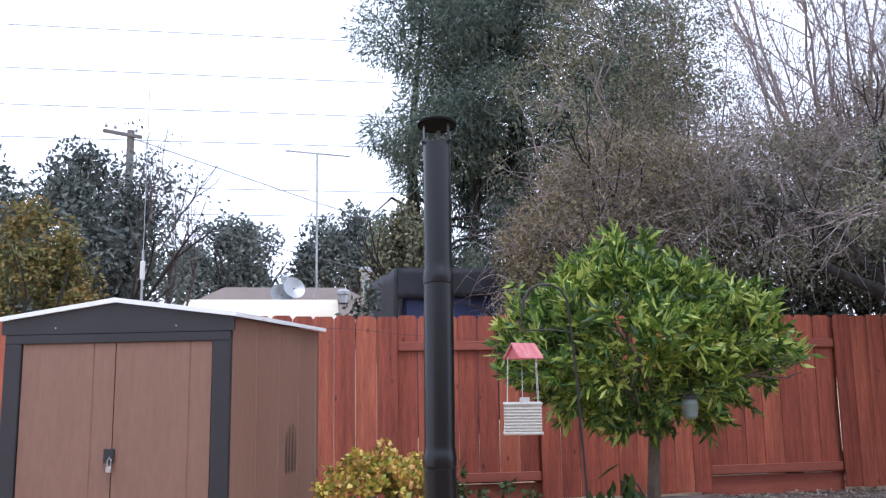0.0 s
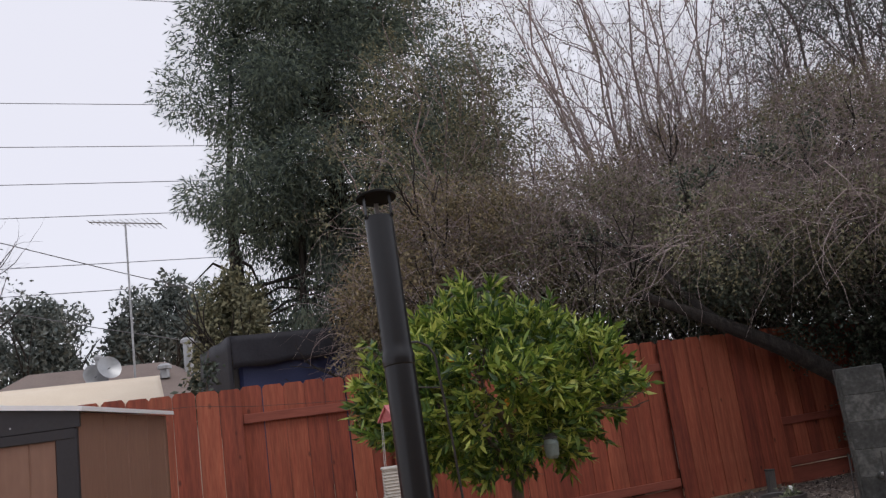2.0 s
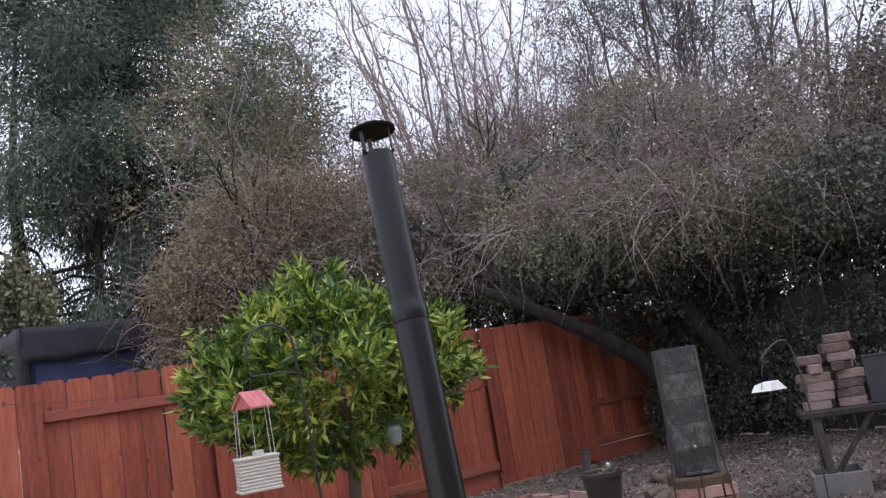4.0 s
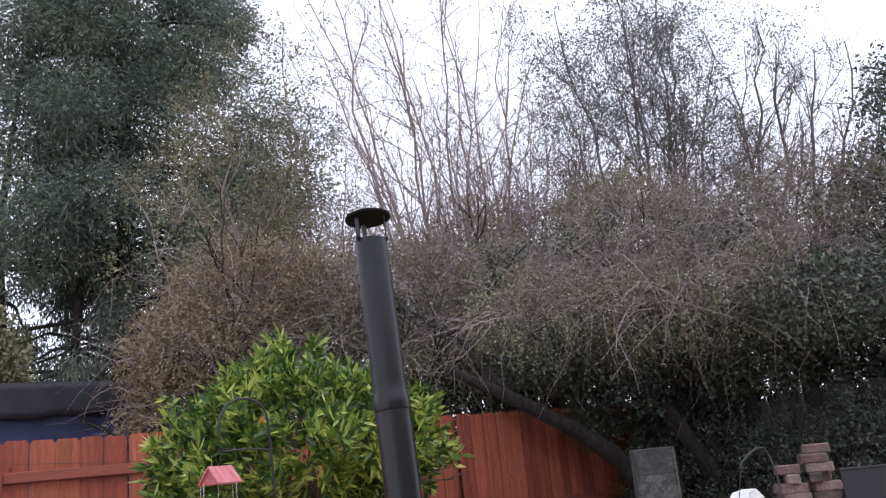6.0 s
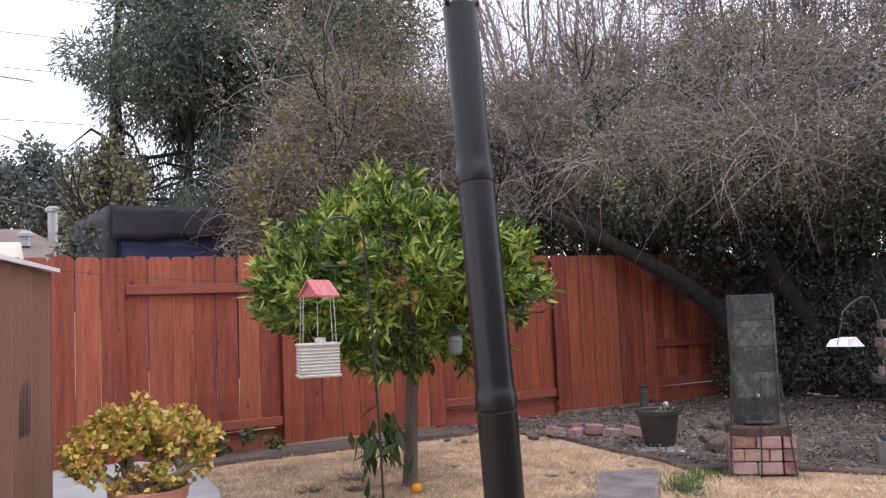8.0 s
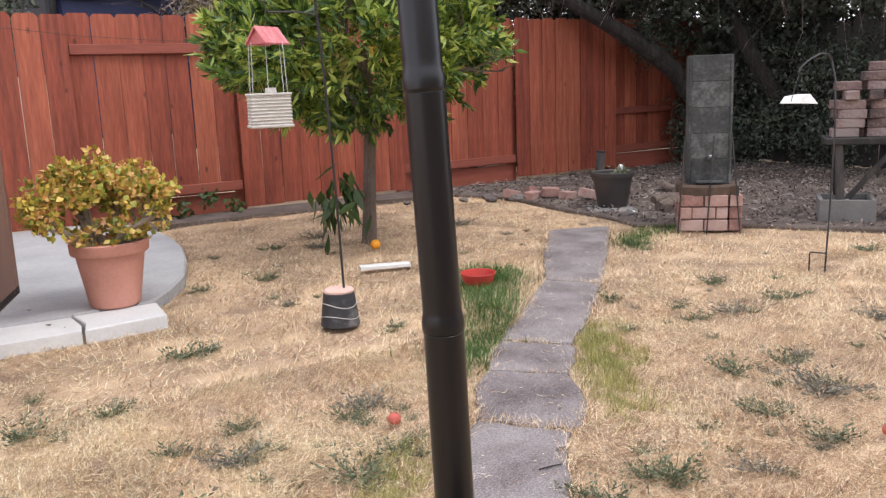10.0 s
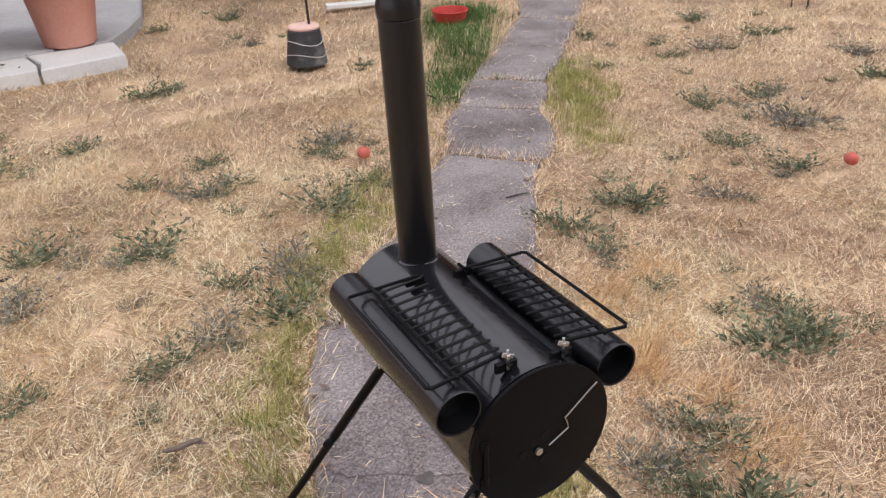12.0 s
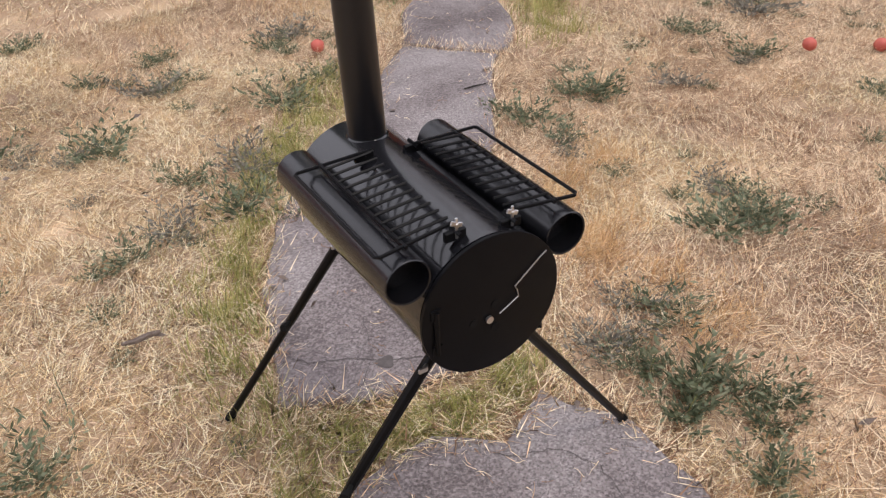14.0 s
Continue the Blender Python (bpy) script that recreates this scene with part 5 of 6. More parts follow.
def shrub(name, label, at, blobs, leaves, leaf, leaf_mat, twigs, twig_len, twig_mat, seed, trunks=4, droop=0.5, twig_r=0.006, arcs=0):
    """A spreading shrub: trunks, a tangle of twigs and small leaves in blobs (x, y, z, rx, ry, rz) from its base."""
    rnd = random.Random(seed)
    t = thing(name, label, "shrub", m=pose(*at))
    blobs = np.array(blobs, float)
    s, tips = Shape(), []
    for k in range(trunks):
        b = blobs[k % len(blobs)]
        end = Vector((b[0], b[1], b[2]))
        a = Vector((rnd.uniform(-0.5, 0.5), rnd.uniform(-0.3, 0.3), -0.05))
        mid = (a + end) / 2 + Vector((rnd.uniform(-0.4, 0.4), rnd.uniform(-0.3, 0.3), rnd.uniform(-0.3, 0.3)))
        s.tube([a, mid, end], [0.11, 0.075, 0.03], 8)
        for _ in range(4):
            grow(s, mid.lerp(end, rnd.random()), Vector((rnd.gauss(0, 1), rnd.gauss(0, 0.7), rnd.uniform(0.1, 1))).normalized(), 0.9, 0.03, 2, rnd, tips, sides=5)
    if trunks:
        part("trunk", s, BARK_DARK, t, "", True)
    vol = np.prod(blobs[:, 3:6], axis=1) ** 0.67
    pickb = RNG.choice(len(blobs), leaves // 14, p=vol / vol.sum())
    d = unit(RNG.normal(size=(len(pickb), 3)))
    cl = blobs[pickb, :3] + d * blobs[pickb, 3:6] * RNG.uniform(0.35, 1.05, (len(pickb), 1)) ** 0.5
    sp, out = clump_spots(cl, np.full((len(cl), 3), leaf * 3.2), 14, 0.6)
    part("crown", leaf_cloud("crown", sp, leaf, leaf * 0.5, leaf_mat, 0.15, None, 1.0), leaf_mat, t)
    pickb = RNG.choice(len(blobs), twigs, p=vol / vol.sum())
    d = unit(RNG.normal(size=(twigs, 3)))
    d[:, 2] = np.abs(d[:, 2]) * 0.9 - 0.2
    st = blobs[pickb, :3] + d * blobs[pickb, 3:6] * RNG.uniform(0.4, 0.95, (twigs, 1))
    part("twig_tangle", twig_mesh("twig_tangle", st, d + RNG.normal(size=(twigs, 3)) * 0.7, RNG.uniform(0.5, 1.3, twigs) * twig_len, RNG.uniform(0.5, 1.2, twigs) * twig_r, twig_mat, droop), twig_mat, t, "tangle of fine bare twigs")
    if arcs:
        pickb = RNG.choice(len(blobs), arcs, p=vol / vol.sum())
        d = unit(RNG.normal(size=(arcs, 3)) * np.array([[1, 0.6, 0.5]]) + np.array([[-0.1, -0.7, 0.75]]))
        st = blobs[pickb, :3] + d * blobs[pickb, 3:6] * RNG.uniform(0.6, 1.0, (arcs, 1))
        way = np.stack([RNG.normal(size=arcs) * 0.9 + 0.35, RNG.normal(size=arcs) * 0.35 - 0.3, RNG.uniform(0.1, 0.9, arcs)], 1)
        part("arching_twig", twig_mesh("arching_twig", st, way, RNG.uniform(0.8, 2.1, arcs), RNG.uniform(0.55, 1.25, arcs) * 0.0058, twig_mat, 1.0, 0.26, 8), twig_mat, t, "long pale arching twigs")
    return t


shrub("russet_shrub", "broad russet-brown shrub tangled with fine twigs", (3.9, 11.3, 0),
      [(-0.7, 0, 3.0, 0.9, 0.8, 0.7), (0.1, 0.1, 3.7, 1.1, 0.9, 1.0), (1.0, 0, 3.4, 1.0, 0.9, 1.2), (-0.9, 0.1, 2.2, 0.7, 0.6, 0.8), (0.4, 0, 2.4, 1.3, 0.8, 0.8)],
      58000, 0.053, SHRUB_RUST, 1500, 0.9, TWIG, 31, twig_r=0.0046, arcs=160)
shrub("olive_shrub", "large olive-green shrub overhanging the fence", (6.4, 10.8, 0),
      [(-1.2, 0.2, 3.1, 1.2, 0.9, 1.1), (0.0, 0, 3.5, 1.4, 1.0, 1.1), (1.3, -0.2, 3.4, 1.4, 1.1, 1.2), (0.3, -0.5, 2.6, 1.6, 0.9, 0.5), (1.8, -0.4, 2.6, 1.2, 1.0, 0.6)],
      58000, 0.053, SHRUB, 2200, 1.2, TWIG, 32, droop=0.4, twig_r=0.0052, arcs=520)
shrub("tangled_shrub", "wide tangled shrub with drooping grey-pink twigs", (8.9, 9.0, 0),
      [(-0.8, 0.0, 3.3, 1.3, 1.2, 1.1), (0.6, -1.0, 3.5, 1.2, 1.4, 1.2), (0.0, -0.2, 2.6, 1.6, 1.3, 0.6), (1.0, -2.2, 3.2, 1.1, 1.3, 1.2), (0.4, -1.6, 2.3, 1.1, 1.2, 0.5), (-1.3, -1.0, 2.9, 1.0, 1.0, 0.7), (-0.4, -2.2, 2.9, 1.1, 1.1, 0.8), (0.6, 0.2, 4.6, 1.5, 1.2, 0.9), (1.6, -2.0, 4.2, 1.3, 1.5, 0.9), (-2.4, -0.7, 2.95, 1.2, 0.7, 0.6), (-1.3, -1.7, 2.85, 1.2, 0.7, 0.6), (-0.2, -2.7, 2.85, 1.1, 0.8, 0.7)],
      66000, 0.052, SHRUB, 2600, 1.2, TWIG, 33, droop=0.45, twig_r=0.0056, arcs=1100)
shrub("evergreen_bush", "dense dark evergreen bush along the side fence", (10.2, 5.0, 0),
      [(0, 0, 2.2, 1.2, 1.6, 1.5), (-0.2, -1.8, 2.2, 1.1, 1.4, 1.5), (0.0, 1.2, 2.6, 1.2, 1.2, 1.2), (-0.5, 0.2, 1.2, 0.9, 1.6, 0.9), (-0.6, 1.4, 1.5, 0.8, 0.9, 0.9), (0.5, -0.6, 3.7, 1.1, 1.5, 1.1), (0.9, 1.0, 3.9, 1.0, 1.1, 1.2), (1.0, -0.4, 4.9, 0.9, 1.2, 0.9), (1.6, 0.2, 5.6, 1.1, 1.3, 1.0), (2.2, -0.8, 6.3, 1.1, 1.3, 0.9)],
      68000, 0.085, HOLLY, 700, 0.9, TWIG_DARK, 34)
shrub("ivy_bush", "dark evergreen growth filling the shade behind the fence", (7.0, 10.6, 0),
      [(-2.6, 0.2, 1.7, 0.9, 0.4, 0.7), (-1.5, 0.0, 1.7, 1.3, 0.5, 0.8), (0.2, 0, 2.0, 1.4, 0.6, 1.0), (1.6, -0.2, 2.1, 1.2, 0.7, 1.0), (2.6, -0.9, 1.8, 0.7, 0.9, 1.1), (2.7, -2.4, 1.7, 0.6, 0.9, 1.1)],
      26000, 0.09, HOLLY, 300, 0.8, TWIG_DARK, 35)

shrub("middle_shrub", "tall thin-leaved shrub rising above the hedge", (8.0, 11.6, 0),
      [(-1.6, 0, 4.2, 1.2, 0.8, 0.9), (0.2, 0, 4.6, 1.3, 0.9, 1.1), (1.9, 0, 5.0, 1.3, 0.9, 1.2), (3.6, -0.6, 5.2, 1.4, 1.0, 1.4)],
      26000, 0.052, SHRUB_RUST, 1800, 1.3, TWIG, 36, droop=0.0, twig_r=0.005)
shrub("shade_bush", "dark evergreen canopy overhanging the garden corner", (7.9, 8.3, 0),
      [(0.2, 0, 2.6, 1.0, 0.9, 0.5), (-0.9, 0.5, 2.55, 0.8, 0.6, 0.4), (1.0, -1.2, 2.4, 0.9, 1.0, 0.6), (0.6, -2.6, 2.7, 0.9, 1.0, 0.5), (0.9, 0.3, 1.3, 0.5, 0.4, 0.9), (-0.1, -0.2, 2.05, 0.35, 0.3, 0.35), (1.2, -0.6, 1.8, 0.4, 0.4, 0.5)],
      24000, 0.075, HOLLY, 500, 0.8, TWIG_DARK, 37, trunks=0)

shrub("ivy_growth", "dark ivy climbing over the shaded fence end", (7.6, 8.6, 0),
      [(0.5, 0.15, 0.5, 0.14, 0.1, 0.5), (0.75, 0.05, 0.9, 0.25, 0.2, 0.8), (1.0, -0.4, 0.9, 0.3, 0.6, 0.9), (1.1, -1.5, 0.8, 0.2, 0.7, 0.8), (0.1, 0.2, 1.7, 0.5, 0.15, 0.35), (1.1, -2.8, 1.0, 0.15, 0.7, 0.8)],
      20000, 0.055, HOLLY, 180, 0.6, TWIG_DARK, 38, trunks=0)

# leaning trunk that crosses the end of the fence; its bark colour includes the shade
lean_tree = thing("leaning_tree", "dark leaning tree trunk, deepened for shade, crossing the fence end", "tree", m=pose(7.6, 7.9, 0))
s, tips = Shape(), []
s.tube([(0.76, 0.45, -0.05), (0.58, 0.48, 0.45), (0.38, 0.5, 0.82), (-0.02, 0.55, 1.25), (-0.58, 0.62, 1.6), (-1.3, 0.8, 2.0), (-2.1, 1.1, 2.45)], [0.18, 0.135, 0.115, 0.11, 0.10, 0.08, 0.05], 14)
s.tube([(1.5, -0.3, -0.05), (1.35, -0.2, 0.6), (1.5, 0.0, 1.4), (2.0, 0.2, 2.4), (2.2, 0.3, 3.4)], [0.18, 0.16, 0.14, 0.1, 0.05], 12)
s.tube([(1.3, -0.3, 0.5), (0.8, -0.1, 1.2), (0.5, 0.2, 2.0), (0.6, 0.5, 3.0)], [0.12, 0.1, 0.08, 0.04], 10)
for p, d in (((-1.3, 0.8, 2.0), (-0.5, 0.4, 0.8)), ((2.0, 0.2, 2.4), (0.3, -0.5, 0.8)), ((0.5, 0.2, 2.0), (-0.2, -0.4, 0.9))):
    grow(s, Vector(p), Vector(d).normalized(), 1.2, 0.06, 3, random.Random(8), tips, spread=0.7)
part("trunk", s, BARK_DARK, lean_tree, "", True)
sp = np.array([tuple(t[0]) for t in tips])
sp2, out = clump_spots(sp, np.full((len(sp), 3), 0.28), 40, 0.6)
part("crown", leaf_cloud("crown", sp2, 0.06, 0.03, HOLLY, 0.2, None, 1), HOLLY, lean_tree)


def bare_tree(name, label, at, height, stems, seed, leaf_mat=None, leaves=0, leaf=0.08, depth=4, spread=0.42, radius=0.07, twig=0):
    rnd = random.Random(seed)
    t = thing(name, label, "tree", m=pose(*at))
    s, tips = Shape(), []
    for k in range(stems):
        a = 2 * math.pi * k / stems + rnd.uniform(-0.3, 0.3)
        d = Vector((math.cos(a) * 0.42, math.sin(a) * 0.25, 1)).normalized()
        grow(s, Vector((0.15 * math.cos(a), 0.15 * math.sin(a), -0.05)), d, height * 0.36, radius, depth, rnd, tips, fork=(2, 3), spread=spread, shrink=0.72, lift=0.22, sides=6)
    part("trunk", s, TWIG_DARK, t, "", True)
    ends = [q for q in tips if q[2] <= 1]
    p = np.array([tuple(q[0]) for q in ends])
    w = np.array([tuple(q[1]) for q in ends])
    if twig:
        k = RNG.integers(0, len(p), twig)
        part("twig_tangle", twig_mesh("twig_tangle", p[k], w[k] + RNG.normal(size=(twig, 3)) * 0.6, RNG.uniform(0.4, 1.1, twig), RNG.uniform(0.003, 0.0065, twig), TWIG_DARK, 0.1, 0.2), TWIG_DARK, t, "fine bare twigs")
    if leaf_mat:
        k = RNG.integers(0, len(p), leaves // 12)
        sp, out = clump_spots(p[k] + RNG.normal(size=(len(k), 3)) * 0.2, np.full((len(k), 3), leaf * 2.6), 12, 0.6)
        part("crown", leaf_cloud("crown", sp, leaf, leaf * 0.5, leaf_mat, 0.2, None, 1), leaf_mat, t)
    return t


def fan_tree(name, label, at, ends, seed, mat, radius=0.06, sides=8, side_len=1.5, twig=900, leaf_mat=None, leaves=0, leaf=0.06, low=0.3):
    """Stems that part low down and sweep up and out to the given ends, with forking side branches."""
    rnd = random.Random(seed)
    t = thing(name, label, "tree", m=pose(*at))
    s, tips = Shape(), []
    for x, y, z in ends:
        a, b, c = Vector((x * 0.2 + rnd.gauss(0, 0.25), y * 0.2, -0.05)), Vector((x * rnd.uniform(0.2, 0.75) + rnd.gauss(0, 0.35), y * 0.3, z * rnd.uniform(0.42, 0.6))), Vector((x, y, z))
        pts = [a * (1 - u) ** 2 + b * 2 * u * (1 - u) + c * u * u + Vector((rnd.gauss(0, 0.085), rnd.gauss(0, 0.06), 0)) * (u > 0) for u in [k / 12 for k in range(13)]]
        rad = [radius * (1 - 0.87 * k / 12) for k in range(13)]
        s.tube(pts, rad, 6)
        tips.append((pts[-1], (pts[-1] - pts[-2]).normalized(), 0))
        for k in range(sides):
            q = min(11, int(12 * (low + (0.97 - low) * (k + rnd.random()) / sides)))
            way = (pts[q + 1] - pts[q]).normalized() + Vector((rnd.gauss(0, 0.7), rnd.gauss(0, 0.5), rnd.gauss(0.0, 0.35)))
            grow(s, pts[q], way.normalized(), side_len * (1.25 - q / 14) * rnd.uniform(0.6, 1.1), rad[q] * 0.55, 2, rnd, tips, (1, 3), 0.5, 0.72, 0.12, 4)
    part("trunk", s, mat, t, "", True)
    p, w = np.array([tuple(q[0]) for q in tips]), np.array([tuple(q[1]) for q in tips])
    if twig:
        k = RNG.integers(0, len(p), twig)
        part("twig_tangle", twig_mesh("twig_tangle", p[k], w[k] + RNG.normal(size=(twig, 3)) * 0.5, RNG.uniform(0.3, 0.95, twig), RNG.uniform(0.0028, 0.0055, twig), mat, 0.05, 0.2), mat, t, "fine bare twigs")
    if leaf_mat:
        k = RNG.integers(0, len(p), leaves // 12)
        sp, _ = clump_spots(p[k] + RNG.normal(size=(len(k), 3)) * 0.28, np.full((len(k), 3), leaf * 3.2), 12, 0.6)
        part("crown", leaf_cloud("crown", sp, leaf, leaf * 0.5, leaf_mat, 0.2, None, 1), leaf_mat, t)
    return t


fan_tree("bare_tree", "leafless tree with long branches fanning upward", (8.9, 12.5, 0),
         [(-3.6 + 0.5 * k + 0.25 * math.sin(k * 2.3), 0.6 * math.sin(k * 1.7), 9.3 + 1.9 * math.sin(0.25 + k * 0.2) + 0.5 * math.cos(k * 2.9)) for k in range(15)], 41, TWIG, 0.046, 14, 1.5, 2400, SHRUB, 3600, 0.05, 0.34)
fan_tree("bare_tree", "low leafless tree with dense grey twigs", (9.6, 11.9, 0),
         [(-3.4 + 0.75 * k, 0.5 * math.sin(k * 2.1), 6.3 + 1.0 * math.sin(k * 1.4) + 0.16 * k) for k in range(10)], 42, TWIG, 0.05, 10, 1.3, 1600, SHRUB, 5000, 0.05, 0.4)
fan_tree("leafy_tree", "tall grey-green tree with fine dense small leaves", (12.5, 11.3, 0),
         [(-1.9 + 0.62 * k, 0.8 * math.sin(k * 2.0), 9.3 + 1.9 * math.sin(0.3 + k * 0.27) - 1.7 * (k % 3 == 1)) for k in range(11)], 43, TWIG_DARK, 0.065, 12, 2.0, 1500, FAR_LEAF, 44000, 0.06, 0.45)
fan_tree("gnarled_tree", "bare gnarled tree with a dark branching crown", (13.2, 9.7, 0),
         [(0.9, 0.1, 8.4), (1.9, -0.4, 9.2), (3.0, -0.6, 9.1), (4.2, -0.9, 9.5), (2.6, 0.3, 10.2), (5.2, -1.0, 8.5), (3.6, 0.2, 8.2)], 44, TWIG_DARK, 0.085, 13, 1.25, 1500, SHRUB, 4000, 0.055, 0.5)
fan_tree("olive_tree", "sparse olive-brown tree in front of the conifer", (6.5, 14.2, 0),
         [(-2.8, 0.0, 7.0), (-2.1, -0.4, 8.4), (-1.2, 0.3, 9.4), (-0.4, -0.3, 9.8), (0.3, 0.4, 9.2), (0.8, -0.2, 7.4), (-3.2, -0.3, 6.0), (-1.8, 0.3, 7.3), (-0.8, 0.2, 8.0), (-0.1, -0.2, 6.8)], 45, TWIG, 0.05, 11, 1.2, 900, SHRUB, 26000, 0.068)


def far_tree(name, label, at, rx, ry, z0, z1, mat, seed, leaves=16000, leaf=0.3, lumps=60):
    rnd = random.Random(seed)
    t = thing(name, label, "tree", m=pose(*at))
    s, tips = Shape(), []
    for a in range(4):
        grow(s, Vector((0, 0, -0.05)), Vector((math.cos(a * 1.6) * 0.2, math.sin(a * 1.6) * 0.2, 1)).normalized(), z1 * 0.4, z1 * 0.012, 2, rnd, tips, spread=0.35)
    part("trunk", s, BARK_DARK, t, "", True)
    d = unit(RNG.normal(size=(lumps, 3)))
    c = np.array([[0, 0, (z0 + z1) / 2]]) + d * np.array([[rx * 0.78, ry * 0.78, (z1 - z0) / 2 * 0.78]]) * RNG.uniform(0.55, 1, (lumps, 1))
    r = RNG.uniform(0.16, 0.36, (lumps, 1)) * np.array([[rx, ry, (z1 - z0) / 2]])
    sp, out = clump_spots(c, r, leaves // lumps, 0.5)
    part("crown", leaf_cloud("crown", sp, leaf, leaf * 0.5, mat, 0.1, out * 0.5, 0.8), mat, t)
    return t


far_tree("round_tree", "distant round grey-green tree", (-4.5, 46, 0), 3.8, 3, 2.5, 10.4, FAR_LEAF, 51, 16000, 0.3)
far_tree("round_tree", "distant broad grey-green tree", (2.2, 47, 0), 3.7, 3, 2.5, 11.4, FAR_LEAF, 52, 16000, 0.3)
far_tree("garden_tree", "grey-green tree with thin bare twigs at the top", (-5.2, 20, 0), 2.7, 2, 1.5, 7.0, FAR_LEAF, 53, 22000, 0.15)
far_tree("garden_tree", "grey-green tree beyond the shed", (-8.8, 22, 0), 2.8, 2, 1.5, 7.6, FAR_LEAF, 54, 15000, 0.18)
far_tree("autumn_bush", "rounded bush turning yellow and brown", (-4.25, 13.5, 0), 1.2, 1.0, 0.8, 4.1, AUTUMN, 55, 15000, 0.09)
far_tree("young_tree", "green bush beside the covered trailer", (1.9, 17.5, 0), 1.1, 1.0, 1.0, 5.2, SHRUB, 56, 12000, 0.12)
bare_tree("bare_tree", "thin bare twigs above the far garden tree", (-3.9, 20.5, 0), 7.2, 3, 57, FAR_LEAF, 600, 0.1, depth=3, twig=160, radius=0.06)
vine = thing("trailing_vine", "leafy green vine shoots rising behind the fence", "vine", m=pose(0.35, 9.6, 0))
part("stem", Shape().tube([(0, 0, 0), (0.05, 0, 1.4), (0.15, 0, 2.35)], [0.02, 0.015, 0.005], 6), BARK, vine)
sp, out = clump_spots([(0.1, 0, 1.9), (0.15, 0, 2.2), (0.0, 0, 2.0), (-0.05, 0, 1.75)], np.full((4, 3), 0.18), 60, 0.6)
part("foliage", leaf_cloud("foliage", sp, 0.08, 0.045, HOLLY, 0.2, None, 1), HOLLY, vine)
vine2 = copy_thing(vine, pose(3.0, 11.2, 0.75, 0, 0, 70))

# ---- covered trailer ----
trailer = thing("covered_trailer", "trailer covered by a sagging black tarpaulin over blue", "trailer", m=pose(0, 12.6, 0))
nx = 26


def tarp_part(name, grid, mat, label=""):
    """A cloth sheet from rows of points, with thickness."""
    h, w = len(grid), len(grid[0])
    sh = Shape().add([p for row in grid for p in row], [(j * w + i, j * w + i + 1, (j + 1) * w + i + 1, (j + 1) * w + i) for j in range(h - 1) for i in range(w - 1)])
    ob = part(name, sh, mat, trailer, label, True)
    ob.modifiers.new("thick", "SOLIDIFY").thickness = 0.012
    return ob


def tarp_edge(u):
    """Height of the flap's lower edge along the front."""
    return 2.40 + 0.10 * u + 0.12 * max(0.0, u - 0.55) + 0.018 * math.sin(u * 23)


tarp_part("tarp_front", [[(1.106 + 2.35 * i / nx, -0.015 - 0.022 * math.sin(i * 1.1 + k * 0.6) * (1 - k / 5), tarp_edge(i / nx) + (2.862 - tarp_edge(i / nx)) * k / 5) for i in range(nx + 1)] for k in range(6)], TARP)
tarp_part("tarp_side", [[(1.106 - 0.275 * q / 8 - 0.07 * (1 - k / 8) * (q / 8), 1.6 * q / 8 + 0.03 * math.sin(q * 2.2 + k * 0.4), 1.5 + (1.362 - 0.05 * q / 8) * k / 8 + 0.02 * math.sin(q * 1.7) * (k == 8)) for q in range(9)] for k in range(9)], TARP)
tarp_part("tarp_top", [[(1.106 - 0.275 * q / 8 + (2.35 + 0.275 * q / 8) * i / nx, 1.6 * q / 8, 2.866 - 0.05 * q / 8 * (1 - i / nx) + 0.012 * math.sin(i + q) * (0 < q < 8)) for i in range(nx + 1)] for q in range(9)], TARP)
part("body", Shape().box((2.2, 1.5, 1.9), (2.3, 0.85, 1.6), None, 0.05), TARP_BLUE, trailer, "navy blue covered body")

# ---- neighbouring house, canopy, masts, wires ----
canopy = thing("canvas_canopy", "pale cream canvas canopy beyond the fence", "canopy", m=pose(0, 24, 0))
cg = [[(-3.75 + 4.45 * i / 20, 0.0 + 2.2 * j / 5, 3.64 - 0.9 * (1 - j / 5) + 0.03 * math.sin(i * 0.9) * (1 - j / 5)) for i in range(21)] for j in range(6)]
sh = Shape().add([p for r in cg for p in r], [(j * 21 + i, j * 21 + i + 1, (j + 1) * 21 + i + 1, (j + 1) * 21 + i) for j in range(5) for i in range(20)])
ob = part("canvas", sh, CANVAS, canopy, "", True)
ob.modifiers.new("thick", "SOLIDIFY").thickness = 0.02
for x in (-2.95, -1.2, 0.6):
    for y, z in ((0.02, 2.72), (2.15, 3.6)):
        part("post", Shape().tube([(x, y, 0), (x, y, z)], 0.03, 8), GALV, canopy)

house = thing("neighbour_house", "low house with a brown shingle hip roof", "house", m=pose(0, 30, 0))
part("wall", Shape().box((8.6, 6, 3.0), (-1.1, 3.0, 1.5), None, 0.02), STUCCO, house)
hr = Shape().add([(-5.9, -0.5, 3.0), (3.7, -0.5, 3.0), (3.7, 6.5, 3.0), (-5.9, 6.5, 3.0), (-3.3, 3.0, 4.72), (1.2, 3.0, 4.72),
                  (-5.9, -0.5, 2.85), (3.7, -0.5, 2.85), (3.7, 6.5, 2.85), (-5.9, 6.5, 2.85)],
                 [(0, 1, 5, 4), (1, 2, 5), (2, 3, 4, 5), (3, 0, 4), (6, 7, 1, 0), (7, 8, 2, 1), (8, 9, 3, 2), (9, 6, 0, 3), (9, 8, 7, 6)])
part("roof", hr, SHINGLE, house, "brown shingle hip roof")
